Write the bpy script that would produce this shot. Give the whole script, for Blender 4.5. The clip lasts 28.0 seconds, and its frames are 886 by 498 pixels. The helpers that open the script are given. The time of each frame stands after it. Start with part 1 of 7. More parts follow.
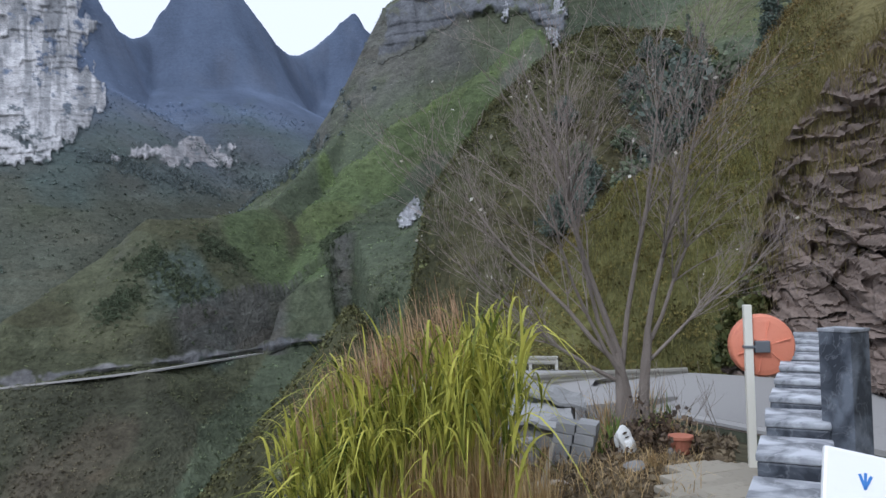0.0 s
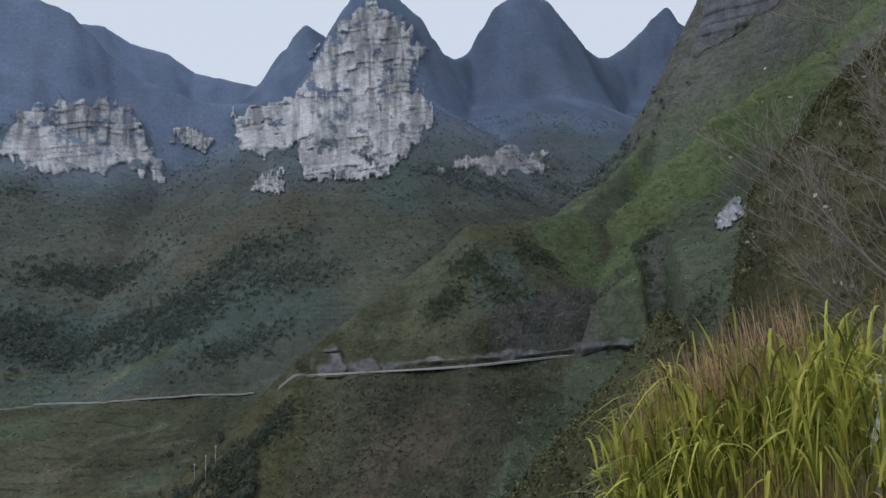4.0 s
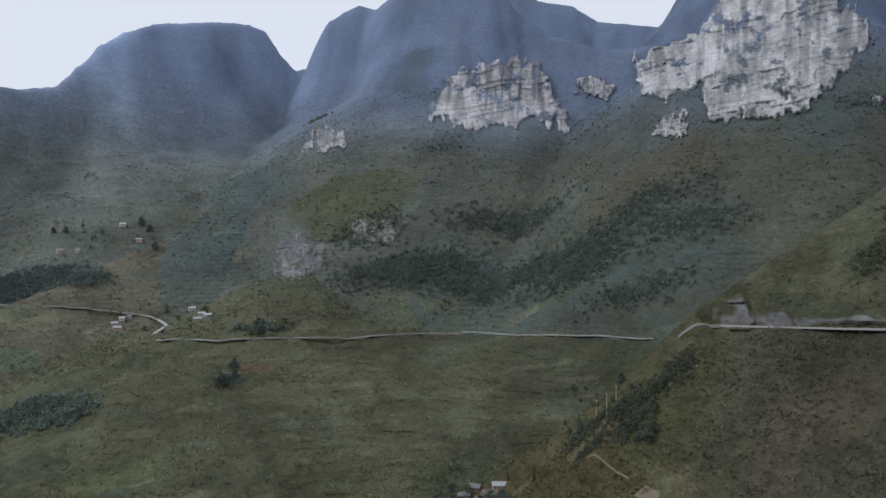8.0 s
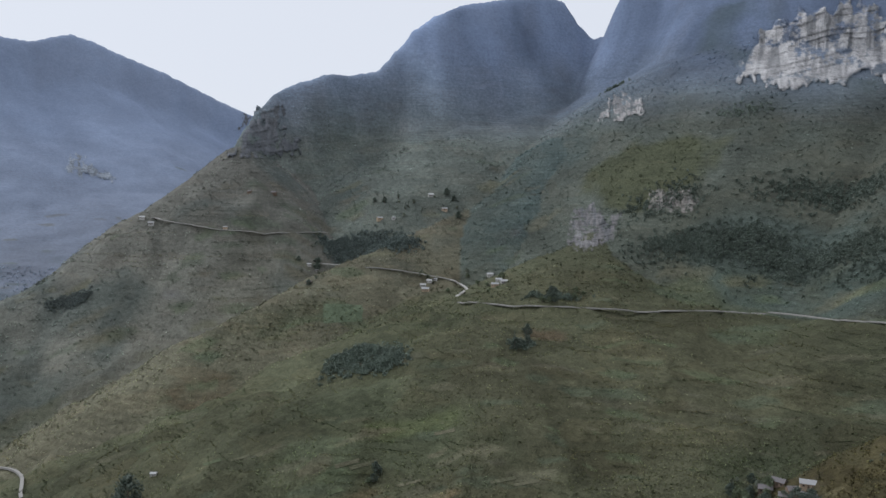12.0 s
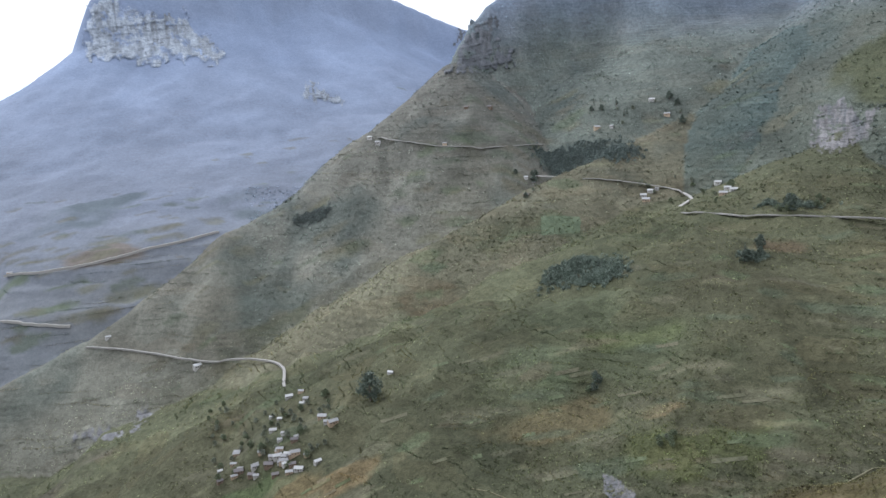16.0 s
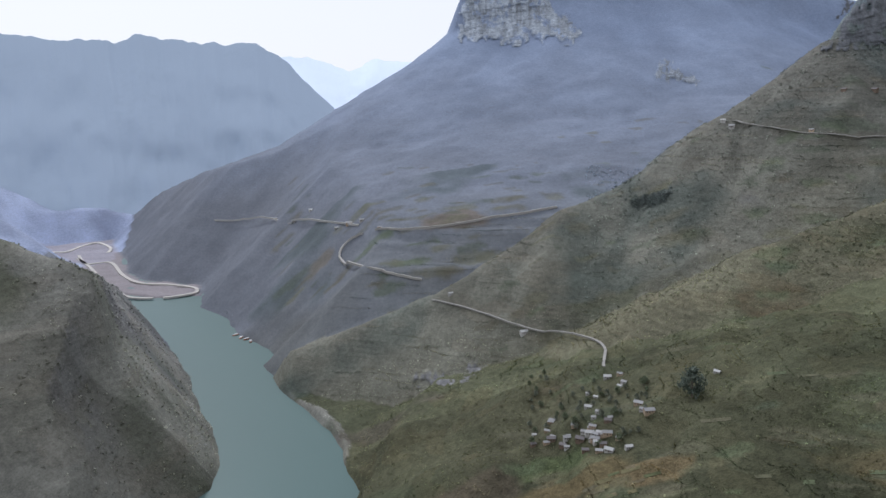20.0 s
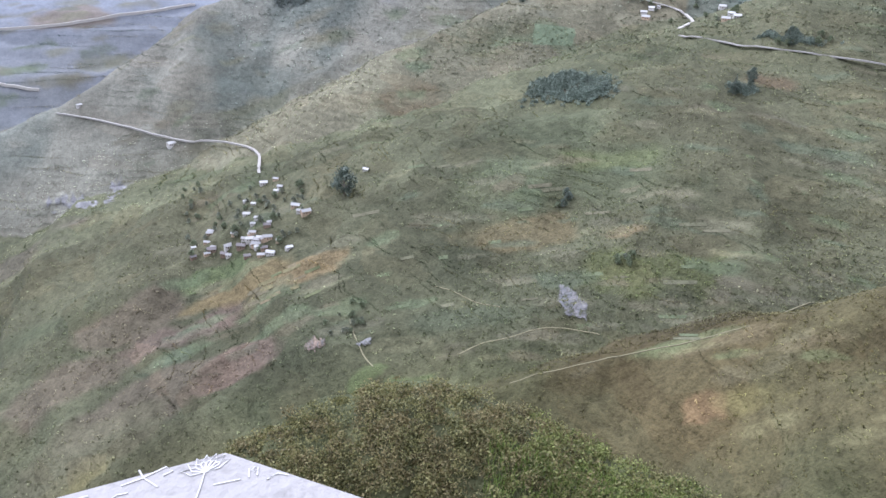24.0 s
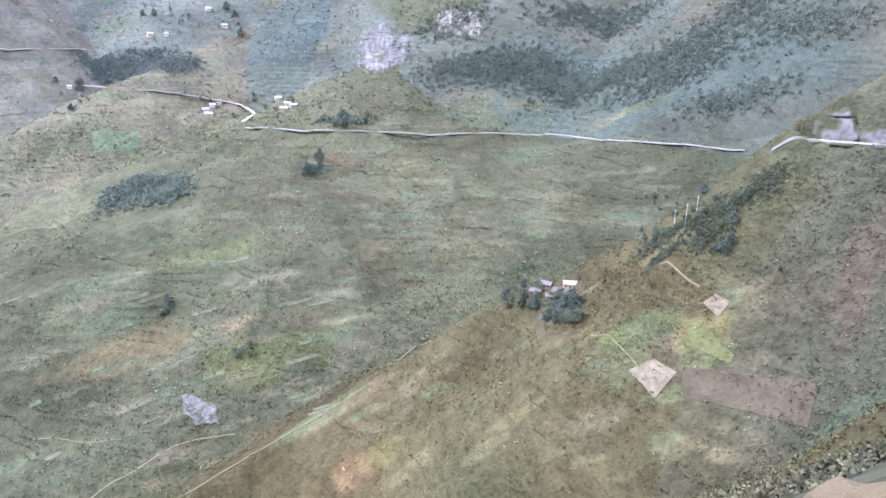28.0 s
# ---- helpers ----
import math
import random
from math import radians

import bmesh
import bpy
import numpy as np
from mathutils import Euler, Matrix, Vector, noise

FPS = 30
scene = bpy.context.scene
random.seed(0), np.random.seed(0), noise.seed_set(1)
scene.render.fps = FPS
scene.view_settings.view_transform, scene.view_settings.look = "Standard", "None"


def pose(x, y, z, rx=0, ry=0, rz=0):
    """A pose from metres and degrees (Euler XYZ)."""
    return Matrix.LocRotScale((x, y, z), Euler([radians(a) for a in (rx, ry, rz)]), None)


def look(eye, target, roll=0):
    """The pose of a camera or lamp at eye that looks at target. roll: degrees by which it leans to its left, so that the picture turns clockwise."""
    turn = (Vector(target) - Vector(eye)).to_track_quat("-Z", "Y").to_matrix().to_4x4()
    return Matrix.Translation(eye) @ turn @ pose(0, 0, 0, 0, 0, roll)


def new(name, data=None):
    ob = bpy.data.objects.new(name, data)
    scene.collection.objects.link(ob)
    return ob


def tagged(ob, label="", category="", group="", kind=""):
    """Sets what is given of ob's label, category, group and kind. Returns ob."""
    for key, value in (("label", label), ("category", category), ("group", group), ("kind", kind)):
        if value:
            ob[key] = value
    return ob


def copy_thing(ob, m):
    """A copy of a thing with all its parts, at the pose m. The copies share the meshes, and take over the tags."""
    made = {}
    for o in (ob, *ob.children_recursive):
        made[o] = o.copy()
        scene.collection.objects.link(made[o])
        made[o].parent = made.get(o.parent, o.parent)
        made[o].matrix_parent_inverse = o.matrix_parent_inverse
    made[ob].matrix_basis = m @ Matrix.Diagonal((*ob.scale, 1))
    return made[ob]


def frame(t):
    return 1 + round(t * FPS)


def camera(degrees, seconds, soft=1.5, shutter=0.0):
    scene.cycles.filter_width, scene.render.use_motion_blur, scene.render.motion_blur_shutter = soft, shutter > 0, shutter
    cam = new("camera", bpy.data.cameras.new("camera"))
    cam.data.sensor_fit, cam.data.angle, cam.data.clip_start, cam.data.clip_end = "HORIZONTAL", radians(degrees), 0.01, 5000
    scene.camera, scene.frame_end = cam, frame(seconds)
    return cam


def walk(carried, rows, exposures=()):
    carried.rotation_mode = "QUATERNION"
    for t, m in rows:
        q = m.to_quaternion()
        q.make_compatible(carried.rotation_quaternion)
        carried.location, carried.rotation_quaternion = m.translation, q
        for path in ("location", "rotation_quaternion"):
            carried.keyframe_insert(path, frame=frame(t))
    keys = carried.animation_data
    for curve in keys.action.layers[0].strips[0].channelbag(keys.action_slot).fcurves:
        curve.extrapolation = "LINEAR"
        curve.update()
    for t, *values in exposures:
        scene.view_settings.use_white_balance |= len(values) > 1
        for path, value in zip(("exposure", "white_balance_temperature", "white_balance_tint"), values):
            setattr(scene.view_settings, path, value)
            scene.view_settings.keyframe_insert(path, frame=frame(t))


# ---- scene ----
import itertools

# ================= camera: a lookout's arm swings round on the spot =================
cam = camera(62.69, 28.0)
EYE, ARM = 1.65, 0.32
ROWS = [  # seconds, yaw, pitch, roll
    (0, 0.05, 2, 1.45),
    (0.5, 0.77, 2.28, 0.89),
    (1, 0.33, 2.49, 0.98),
    (1.5, 0.64, 2.11, 1.1),
    (2, 4.72, 2.06, 1.15),
    (2.5, 11.94, 2.2, 1.18),
    (3, 16.02, 2.45, 1.02),
    (3.5, 20.08, 2.74, 0.8),
    (5.5, 35.73, 1.77, 0.85),
    (6, 39.67, 1.41, 0.62),
    (6.5, 43.74, 0.06, 0.41),
    (7, 48.04, -0.86, 0.49),
    (7.5, 51.56, -1.25, 0.14),
    (8, 54.92, -1.36, -0.03),
    (8.5, 58.42, -1.43, -0.02),
    (9, 60.97, -1.38, 0.03),
    (9.5, 63.87, -1.15, 0.03),
    (10, 66.86, -1.08, 0.03),
    (10.5, 69.83, -1.37, -0.05),
    (11, 73.45, -1.83, -0.62),
    (11.5, 75.92, -2.82, -0.58),
    (13.5, 80.45, -5.14, 0.57),
    (14, 80.87, -6.02, 0.79),
    (14.5, 83.19, -9.42, 0.91),
    (15, 85.37, -10.98, 1.46),
    (15.5, 88.65, -10.96, 2.28),
    (16, 94.42, -10.27, 2.89),
    (16.5, 100.57, -9.41, 2.92),
    (17, 104.44, -8.95, 2.63),
    (17.5, 106.63, -8.84, 2.26),
    (18, 109.02, -8.89, 2.1),
    (18.5, 112.37, -8.76, 1.86),
    (19, 115.26, -8.79, 1.73),
    (19.5, 118.06, -9.46, 1.61),
    (20, 120.92, -10.81, 1.5),
    (20.5, 122.24, -13.52, 1.33),
    (22.5, 111.39, -24.77, -0.4),
    (23, 107.38, -25.66, -1.25),
    (23.5, 100.4, -25.81, -2.62),
    (24, 94.47, -25.65, -3.04),
    (24.5, 90.11, -24.95, -2.85),
    (25, 85.25, -23.84, -2.71),
    (25.5, 80.36, -22.26, -2.85),
    (26, 75.3, -20.7, -2.82),
    (26.5, 70.65, -19.58, -2.76),
    (27, 66.14, -18.97, -2.73),
    (27.5, 63.34, -17.88, -2.24),
    (28, 61.6, -17.19, -1.82),
]
EXPOSURES = [(0, 0.36, 5330, 12), (2, 0.46, 5330, 12), (3, -0.18, 5350, 10), (6, -0.1, 5650, 10), (8, -0.03, 5640, 11), (11, -0.05, 5750, 10), (13.5, 0.12, 5650, 10), (14, 0.28, 5620, 10), (15, 1.2, 5500, 11), (16, 0.72, 5650, 11), (17, 0.18, 5650, 15), (20, 0.17, 5720, 12), (22.5, 1.4, 5700, 17), (24, 1.45, 5420, 19), (25, 1.9, 5320, 22), (28, 2.05, 5230, 25)]


def arm_pose(yaw, pitch, roll):
    a = radians(yaw)
    return pose(-ARM * math.sin(a), ARM * math.cos(a) - ARM, EYE, 90 + pitch, roll, yaw)


walk(cam, [(t, arm_pose(yaw, pitch, roll)) for t, yaw, pitch, roll in ROWS], EXPOSURES)

# ================= world and sun: hazy, overcast winter daylight =================
SUN_BEARING, SUN_HEIGHT = 150.0, 42.0
world = bpy.data.worlds.new("hazy_sky")
scene.world = world
world.use_nodes = True
wn = world.node_tree.nodes
sky = wn.new("ShaderNodeTexSky")
sky.sky_type, sky.sun_disc = "NISHITA", False
sky.sun_elevation, sky.sun_rotation = radians(SUN_HEIGHT), radians(-SUN_BEARING)
sky.altitude, sky.air_density, sky.dust_density, sky.ozone_density = 900, 1.0, 5.0, 1.0
soft_sky = wn.new("ShaderNodeMix")  # a thin, even cloud layer over the sky
soft_sky.data_type = "RGBA"
soft_sky.inputs["Factor"].default_value = 0.9
soft_sky.inputs["B"].default_value = (9.2, 8.9, 8.6, 1)
world.node_tree.links.new(sky.outputs[0], soft_sky.inputs["A"])
world.node_tree.links.new(soft_sky.outputs["Result"], wn["Background"].inputs["Color"])
wn["Background"].inputs["Strength"].default_value = 0.093
sun = new("sun", bpy.data.lights.new("sun", "SUN"))
sun.data.energy, sun.data.angle, sun.data.color = 1.4, radians(10), (1.0, 0.95, 0.88)
sb = radians(SUN_BEARING)
sun.matrix_world = look((-math.sin(sb) * 60, math.cos(sb) * 60, 60 * math.tan(radians(SUN_HEIGHT))), (0, 0, 0))

# ================= materials =================
def material(name, base, rough=0.8, var=0.25, scale=3.0, bump=0.15, bump_scale=20.0, second=None, metal=0.0, spec=0.3, coords="Object"):
    """A surface with two scales of colour change and fine relief; second: the colour that stains and wear turn it to."""
    m = bpy.data.materials.new(name)
    m.use_nodes = True
    n, l = m.node_tree.nodes, m.node_tree.links
    b = n["Principled BSDF"]
    b.inputs["Roughness"].default_value, b.inputs["Metallic"].default_value = rough, metal
    b.inputs["Specular IOR Level"].default_value = spec
    tc = n.new("ShaderNodeTexCoord")
    big, fine, info = n.new("ShaderNodeTexNoise"), n.new("ShaderNodeTexNoise"), n.new("ShaderNodeObjectInfo")
    big.inputs["Scale"].default_value, fine.inputs["Scale"].default_value = scale, bump_scale
    big.inputs["Detail"].default_value, fine.inputs["Detail"].default_value = 5, 6
    for t in (big, fine):
        l.new(tc.outputs[coords], t.inputs["Vector"])
    ramp = n.new("ShaderNodeValToRGB")
    dark = [c * (1 - var) for c in base]
    other = second or [min(1, c * (1 + var)) for c in base]
    ramp.color_ramp.elements[0].position, ramp.color_ramp.elements[1].position = 0.3, 0.7
    ramp.color_ramp.elements[0].color, ramp.color_ramp.elements[1].color = (*dark, 1), (*other, 1)
    mid = ramp.color_ramp.elements.new(0.5)
    mid.color = (*base, 1)
    add = n.new("ShaderNodeMath")
    add.operation = "MULTIPLY_ADD"
    add.inputs[1].default_value, add.inputs[2].default_value = 0.5, 0.25
    mixn = n.new("ShaderNodeMath")
    mixn.operation = "ADD"
    half = n.new("ShaderNodeMath")
    half.operation = "MULTIPLY"
    half.inputs[1].default_value = 0.5
    l.new(big.outputs["Fac"], half.inputs[0])
    l.new(fine.outputs["Fac"], add.inputs[0])
    l.new(half.outputs[0], mixn.inputs[0])
    l.new(add.outputs[0], mixn.inputs[1])
    l.new(mixn.outputs[0], ramp.inputs[0])
    shade = n.new("ShaderNodeHueSaturation")
    val = n.new("ShaderNodeMapRange")
    val.inputs["To Min"].default_value, val.inputs["To Max"].default_value = 0.86, 1.14
    l.new(info.outputs["Random"], val.inputs["Value"])
    l.new(val.outputs[0], shade.inputs["Value"])
    l.new(ramp.outputs[0], shade.inputs["Color"])
    l.new(shade.outputs[0], b.inputs["Base Color"])
    bp = n.new("ShaderNodeBump")
    bp.inputs["Strength"].default_value, bp.inputs["Distance"].default_value = bump, 0.05
    l.new(fine.outputs["Fac"], bp.inputs["Height"])
    l.new(bp.outputs[0], b.inputs["Normal"])
    return m


def leaf_material(name, base, second, scale=2.0):
    """Leaves and blades: each piece its own tone."""
    m = bpy.data.materials.new(name)
    m.use_nodes = True
    n, l = m.node_tree.nodes, m.node_tree.links
    b = n["Principled BSDF"]
    b.inputs["Roughness"].default_value, b.inputs["Specular IOR Level"].default_value = 0.55, 0.25
    geo, mix, tc, noi = n.new("ShaderNodeNewGeometry"), n.new("ShaderNodeMix"), n.new("ShaderNodeTexCoord"), n.new("ShaderNodeTexNoise")
    mix.data_type = "RGBA"
    mix.inputs["A"].default_value, mix.inputs["B"].default_value = (*base, 1), (*second, 1)
    noi.inputs["Scale"].default_value = scale
    l.new(tc.outputs["Object"], noi.inputs["Vector"])
    av = n.new("ShaderNodeMath")
    av.operation = "MULTIPLY_ADD"
    av.inputs[1].default_value, av.inputs[2].default_value = 0.9, -0.25
    ad = n.new("ShaderNodeMath")
    ad.operation = "ADD"
    l.new(geo.outputs["Random Per Island"], av.inputs[0])
    l.new(av.outputs[0], ad.inputs[0])
    l.new(noi.outputs["Fac"], ad.inputs[1])
    ad.use_clamp = True
    sub = n.new("ShaderNodeMath")
    sub.operation = "SUBTRACT"
    sub.inputs[1].default_value = 0.2
    sub.use_clamp = True
    l.new(ad.outputs[0], sub.inputs[0])
    l.new(sub.outputs[0], mix.inputs["Factor"])
    l.new(mix.outputs["Result"], b.inputs["Base Color"])
    tr = n.new("ShaderNodeBsdfTranslucent")
    ms = n.new("ShaderNodeMixShader")
    ms.inputs[0].default_value = 0.25
    l.new(mix.outputs["Result"], tr.inputs["Color"])
    l.new(b.outputs[0], ms.inputs[1])
    l.new(tr.outputs[0], ms.inputs[2])
    l.new(ms.outputs[0], n["Material Output"].inputs["Surface"])
    return m


def cover_material(name, grain=0.16, relief=1.0, farmed=False):
    """Land cover: the colour layer of the ground, broken up by scrub, stones and grass."""
    m = bpy.data.materials.new(name)
    m.use_nodes = True
    n, l = m.node_tree.nodes, m.node_tree.links
    b = n["Principled BSDF"]
    b.inputs["Roughness"].default_value, b.inputs["Specular IOR Level"].default_value = 0.95, 0.1
    at, tc = n.new("ShaderNodeAttribute"), n.new("ShaderNodeTexCoord")
    at.attribute_name = "cover"
    fac = None
    band = n.new("ShaderNodeMapping")  # terraces and ledges follow the contour
    band.inputs["Scale"].default_value = (0.3, 0.3, 1.7)
    l.new(tc.outputs["Object"], band.inputs["Vector"])
    for sc, wt, dt in ((0.012, 0.2, 3), (grain, 0.36, 6), (grain * 3.3, 0.3, 3), (0.17, 0.14, 3)):
        t = n.new("ShaderNodeTexNoise")
        t.inputs["Scale"].default_value, t.inputs["Detail"].default_value, t.inputs["Roughness"].default_value = sc, dt, 0.62
        l.new(band.outputs[0] if sc == 0.17 else tc.outputs["Object"], t.inputs["Vector"])
        k = n.new("ShaderNodeMath")
        k.operation = "MULTIPLY_ADD"
        k.inputs[1].default_value = wt
        l.new(t.outputs["Fac"], k.inputs[0])
        if fac:
            l.new(fac.outputs[0], k.inputs[2])
        else:
            k.inputs[2].default_value = 0.0
        fac = k
    mp = n.new("ShaderNodeMapRange")
    mp.inputs["From Min"].default_value, mp.inputs["From Max"].default_value = 0.385, 0.615
    mp.inputs["To Min"].default_value, mp.inputs["To Max"].default_value = 0.42, 1.58
    l.new(fac.outputs[0], mp.inputs["Value"])
    even = n.new("ShaderNodeMix")  # the layer's alpha tells how broken up the cover is
    even.inputs["A"].default_value = 1.0
    l.new(at.outputs["Alpha"], even.inputs["Factor"])
    l.new(mp.outputs[0], even.inputs["B"])
    mul = n.new("ShaderNodeVectorMath")
    mul.operation = "SCALE"
    l.new(at.outputs["Color"], mul.inputs[0])
    l.new(even.outputs["Result"], mul.inputs["Scale"])
    if farmed:  # small fields and terrace edges that follow the contours
        often = n.new("ShaderNodeMath")
        often.operation = "POWER"
        often.inputs[1].default_value = 2.2
        l.new(at.outputs["Alpha"], often.inputs[0])
        wave = n.new("ShaderNodeTexWave")
        wave.bands_direction = "Z"
        for key, value in (("Scale", 0.055), ("Distortion", 34.0), ("Detail", 5.0), ("Detail Scale", 0.02)):
            wave.inputs[key].default_value = value
        l.new(tc.outputs["Object"], wave.inputs["Vector"])
        some = n.new("ShaderNodeTexNoise")
        some.inputs["Scale"].default_value, some.inputs["Detail"].default_value = 0.009, 4
        l.new(tc.outputs["Object"], some.inputs["Vector"])
        where = n.new("ShaderNodeMapRange")
        where.inputs["From Min"].default_value, where.inputs["From Max"].default_value = 0.47, 0.66
        l.new(some.outputs["Fac"], where.inputs["Value"])
        here = n.new("ShaderNodeMath")
        here.operation = "MULTIPLY"
        l.new(where.outputs[0], here.inputs[0])
        l.new(often.outputs[0], here.inputs[1])
        step = n.new("ShaderNodeMapRange")
        step.inputs["To Min"].default_value, step.inputs["To Max"].default_value = 0.78, 1.16
        l.new(wave.outputs["Fac"], step.inputs["Value"])
        lined = n.new("ShaderNodeMix")
        lined.inputs["A"].default_value = 1.0
        l.new(here.outputs[0], lined.inputs["Factor"])
        l.new(step.outputs[0], lined.inputs["B"])
        flat = n.new("ShaderNodeMapping")
        flat.inputs["Scale"].default_value = (0.022, 0.022, 0.075)
        bent = n.new("ShaderNodeTexNoise")
        bent.inputs["Scale"].default_value, bent.inputs["Detail"].default_value = 0.03, 4
        l.new(tc.outputs["Object"], bent.inputs["Vector"])
        shift = n.new("ShaderNodeVectorMath")
        shift.operation = "MULTIPLY_ADD"
        shift.inputs[1].default_value = (26, 26, 10)
        l.new(bent.outputs["Color"], shift.inputs[0])
        l.new(tc.outputs["Object"], shift.inputs[2])
        l.new(shift.outputs[0], flat.inputs["Vector"])
        cells = n.new("ShaderNodeTexVoronoi")
        cells.inputs["Scale"].default_value = 1.0
        l.new(flat.outputs[0], cells.inputs["Vector"])
        split = n.new("ShaderNodeSeparateColor")
        l.new(cells.outputs["Color"], split.inputs[0])
        light = n.new("ShaderNodeMapRange")
        light.inputs["To Min"].default_value, light.inputs["To Max"].default_value = 0.80, 1.22
        l.new(split.outputs[0], light.inputs["Value"])
        both = n.new("ShaderNodeMix")
        both.inputs["A"].default_value = 1.0
        l.new(often.outputs[0], both.inputs["Factor"])
        l.new(light.outputs[0], both.inputs["B"])
        amount = n.new("ShaderNodeMath")
        amount.operation = "MULTIPLY"
        l.new(both.outputs["Result"], amount.inputs[0])
        l.new(lined.outputs["Result"], amount.inputs[1])
        lit = n.new("ShaderNodeVectorMath")
        lit.operation = "SCALE"
        l.new(mul.outputs[0], lit.inputs[0])
        l.new(amount.outputs[0], lit.inputs["Scale"])
        fallow = n.new("ShaderNodeMapRange")
        fallow.inputs["From Min"].default_value, fallow.inputs["To Max"].default_value = 0.55, 0.8
        l.new(split.outputs[1], fallow.inputs["Value"])
        share = n.new("ShaderNodeMath")
        share.operation = "MULTIPLY"
        l.new(fallow.outputs[0], share.inputs[0])
        l.new(often.outputs[0], share.inputs[1])
        warm = n.new("ShaderNodeMix")
        warm.data_type, warm.blend_type = "RGBA", "MULTIPLY"
        warm.inputs["B"].default_value = (1.10, 0.97, 0.90, 1)
        l.new(share.outputs[0], warm.inputs["Factor"])
        l.new(lit.outputs[0], warm.inputs["A"])
        l.new(warm.outputs["Result"], b.inputs["Base Color"])
    else:
        l.new(mul.outputs[0], b.inputs["Base Color"])
    bp = n.new("ShaderNodeBump")
    bp.inputs["Distance"].default_value = relief * 6
    l.new(at.outputs["Alpha"], bp.inputs["Strength"])
    l.new(fac.outputs[0], bp.inputs["Height"])
    l.new(bp.outputs[0], b.inputs["Normal"])
    return m


GROUND = cover_material("ground_cover", farmed=True)
LIMESTONE = cover_material("limestone", 0.12, 0.7)

# ================= the lie of the land =================
RIVER = -400.0  # below the lookout's eye


def at(bearing, far, z=0.0):
    """A place by bearing (degrees, leftwards from the first view), distance and height over the eye."""
    a = radians(bearing)
    return (-math.sin(a) * far, math.cos(a) * far, z)


TABLE = np.random.default_rng(5).uniform(-1, 1, (512, 512))


def lattice(x, y, seed):
    xi, yi = np.floor(x).astype(np.int64), np.floor(y).astype(np.int64)
    u, v = x - xi, y - yi
    u, v = u * u * (3 - 2 * u), v * v * (3 - 2 * v)

    def h(i, j):
        return TABLE[(i + 131 * seed) & 511, (j - 57 * seed) & 511]
    return (h(xi, yi) * (1 - u) + h(xi + 1, yi) * u) * (1 - v) + (h(xi, yi + 1) * (1 - u) + h(xi + 1, yi + 1) * u) * v


def fbm(x, y, size, octaves=4, seed=0, gain=0.5):
    out, amp, tot = 0, 1, 0
    for k in range(octaves):
        out, tot = out + amp * lattice(x / size + 17.3 * k, y / size - 9.1 * k, seed + k), tot + amp
        size, amp = size / 2.03, amp * gain
    return out / tot


# each ridge: crest points (bearing, distance, height), the drop at a distance from it, and its colour: what grows on
# it, with haze mixed in on the far blue ones
FOREST, SCRUB, DRY, HAZED_PEAK, HAZED_BLUE, BANK = (0.072, 0.094, 0.082), (0.074, 0.078, 0.047), (0.118, 0.118, 0.094), (0.148, 0.186, 0.240), (0.235, 0.285, 0.350), (0.150, 0.150, 0.132)
MEADOW = (0.076, 0.090, 0.058)
RIDGES = []


def ridge(name, crest, fall, colour):
    RIDGES.append((name, crest, fall, colour))


ridge("spur_mountain", [(-40, 560, 330), (-10, 600, 300), (-2, 615, 268), (3.7, 620, 236), (6.5, 590, 157), (7.6, 570, 115), (13.3, 470, 46)], [(0, 0), (70, 130), (200, 262), (420, 420), (700, 720)], MEADOW)
ridge("spur_back", [(13.3, 470, 46), (18.1, 428, 34), (21.9, 415, 33), (24.1, 410, 18.5), (27.6, 400, 0), (30.6, 392, -14), (33.9, 385, -29)], [(0, 0), (40, 46), (260, 320)], (0.070, 0.074, 0.045))
ridge("spur_nose", [(33.9, 385, -30), (34.4, 384, -44), (36.4, 383, -54), (41, 385, -80), (45.3, 385, -110), (50.8, 385, -132), (57.7, 385, -156)], [(0, 0), (60, 60), (300, 280)], (0.07, 0.067, 0.04))
ridge("spur_toe", [(57.7, 385, -156), (63.8, 385, -188), (69.6, 380, -212), (77, 375, -236), (83, 370, -254), (89, 365, -272)], [(0, 0), (60, 42), (300, 230)], (0.07, 0.064, 0.038))
ridge("home_hump", [(2.9, 150, -5), (-0.7, 155, 6.5), (-5.3, 160, 19.5), (-8.6, 165, 35), (-9.8, 168, 50), (-12.2, 166, 54), (-17.7, 165, 51), (-20.5, 152, 39), (-24, 120, 22)], [(0, 0), (14, 12), (50, 58), (100, 120), (300, 420)], (0.062, 0.060, 0.036))
ridge("road_bench", [(-60, 15, -3.1), (-40, 16, -3.1), (-22, 18.9, -3.1), (-12, 19.9, -3.1), (-5, 20.8, -3.12), (-1.0, 45, -5.5), (3, 120, -12), (5.6, 260, -23.5), (8.0, 425, -37.4), (15, 385, -38.6), (22.3, 345, -39), (30, 360, -42.8), (34.6, 381, -46)], [(0, 0), (2.95, 0.05), (3.15, 1.2), (4.2, 1.7), (60, 62), (400, 420)], (0.068, 0.070, 0.047))
ridge("verge", [(-60, 4, -2.2), (-30, 4, -2.25), (-20, 7.5, -2.3), (-14, 10.5, -2.4), (-8, 9.5, -2.7), (0, 7.5, -3.2)], [(0, 0), (1.3, 0.1), (2.3, 1.3), (30, 31), (200, 260)], (0.12, 0.10, 0.065))
ridge("home_slope", [(-38, 60, 30), (-80, 55, 28), (-130, 80, 36), (-155, 100, 10)], [(0, 0), (300, 400)], (0.13, 0.12, 0.06))
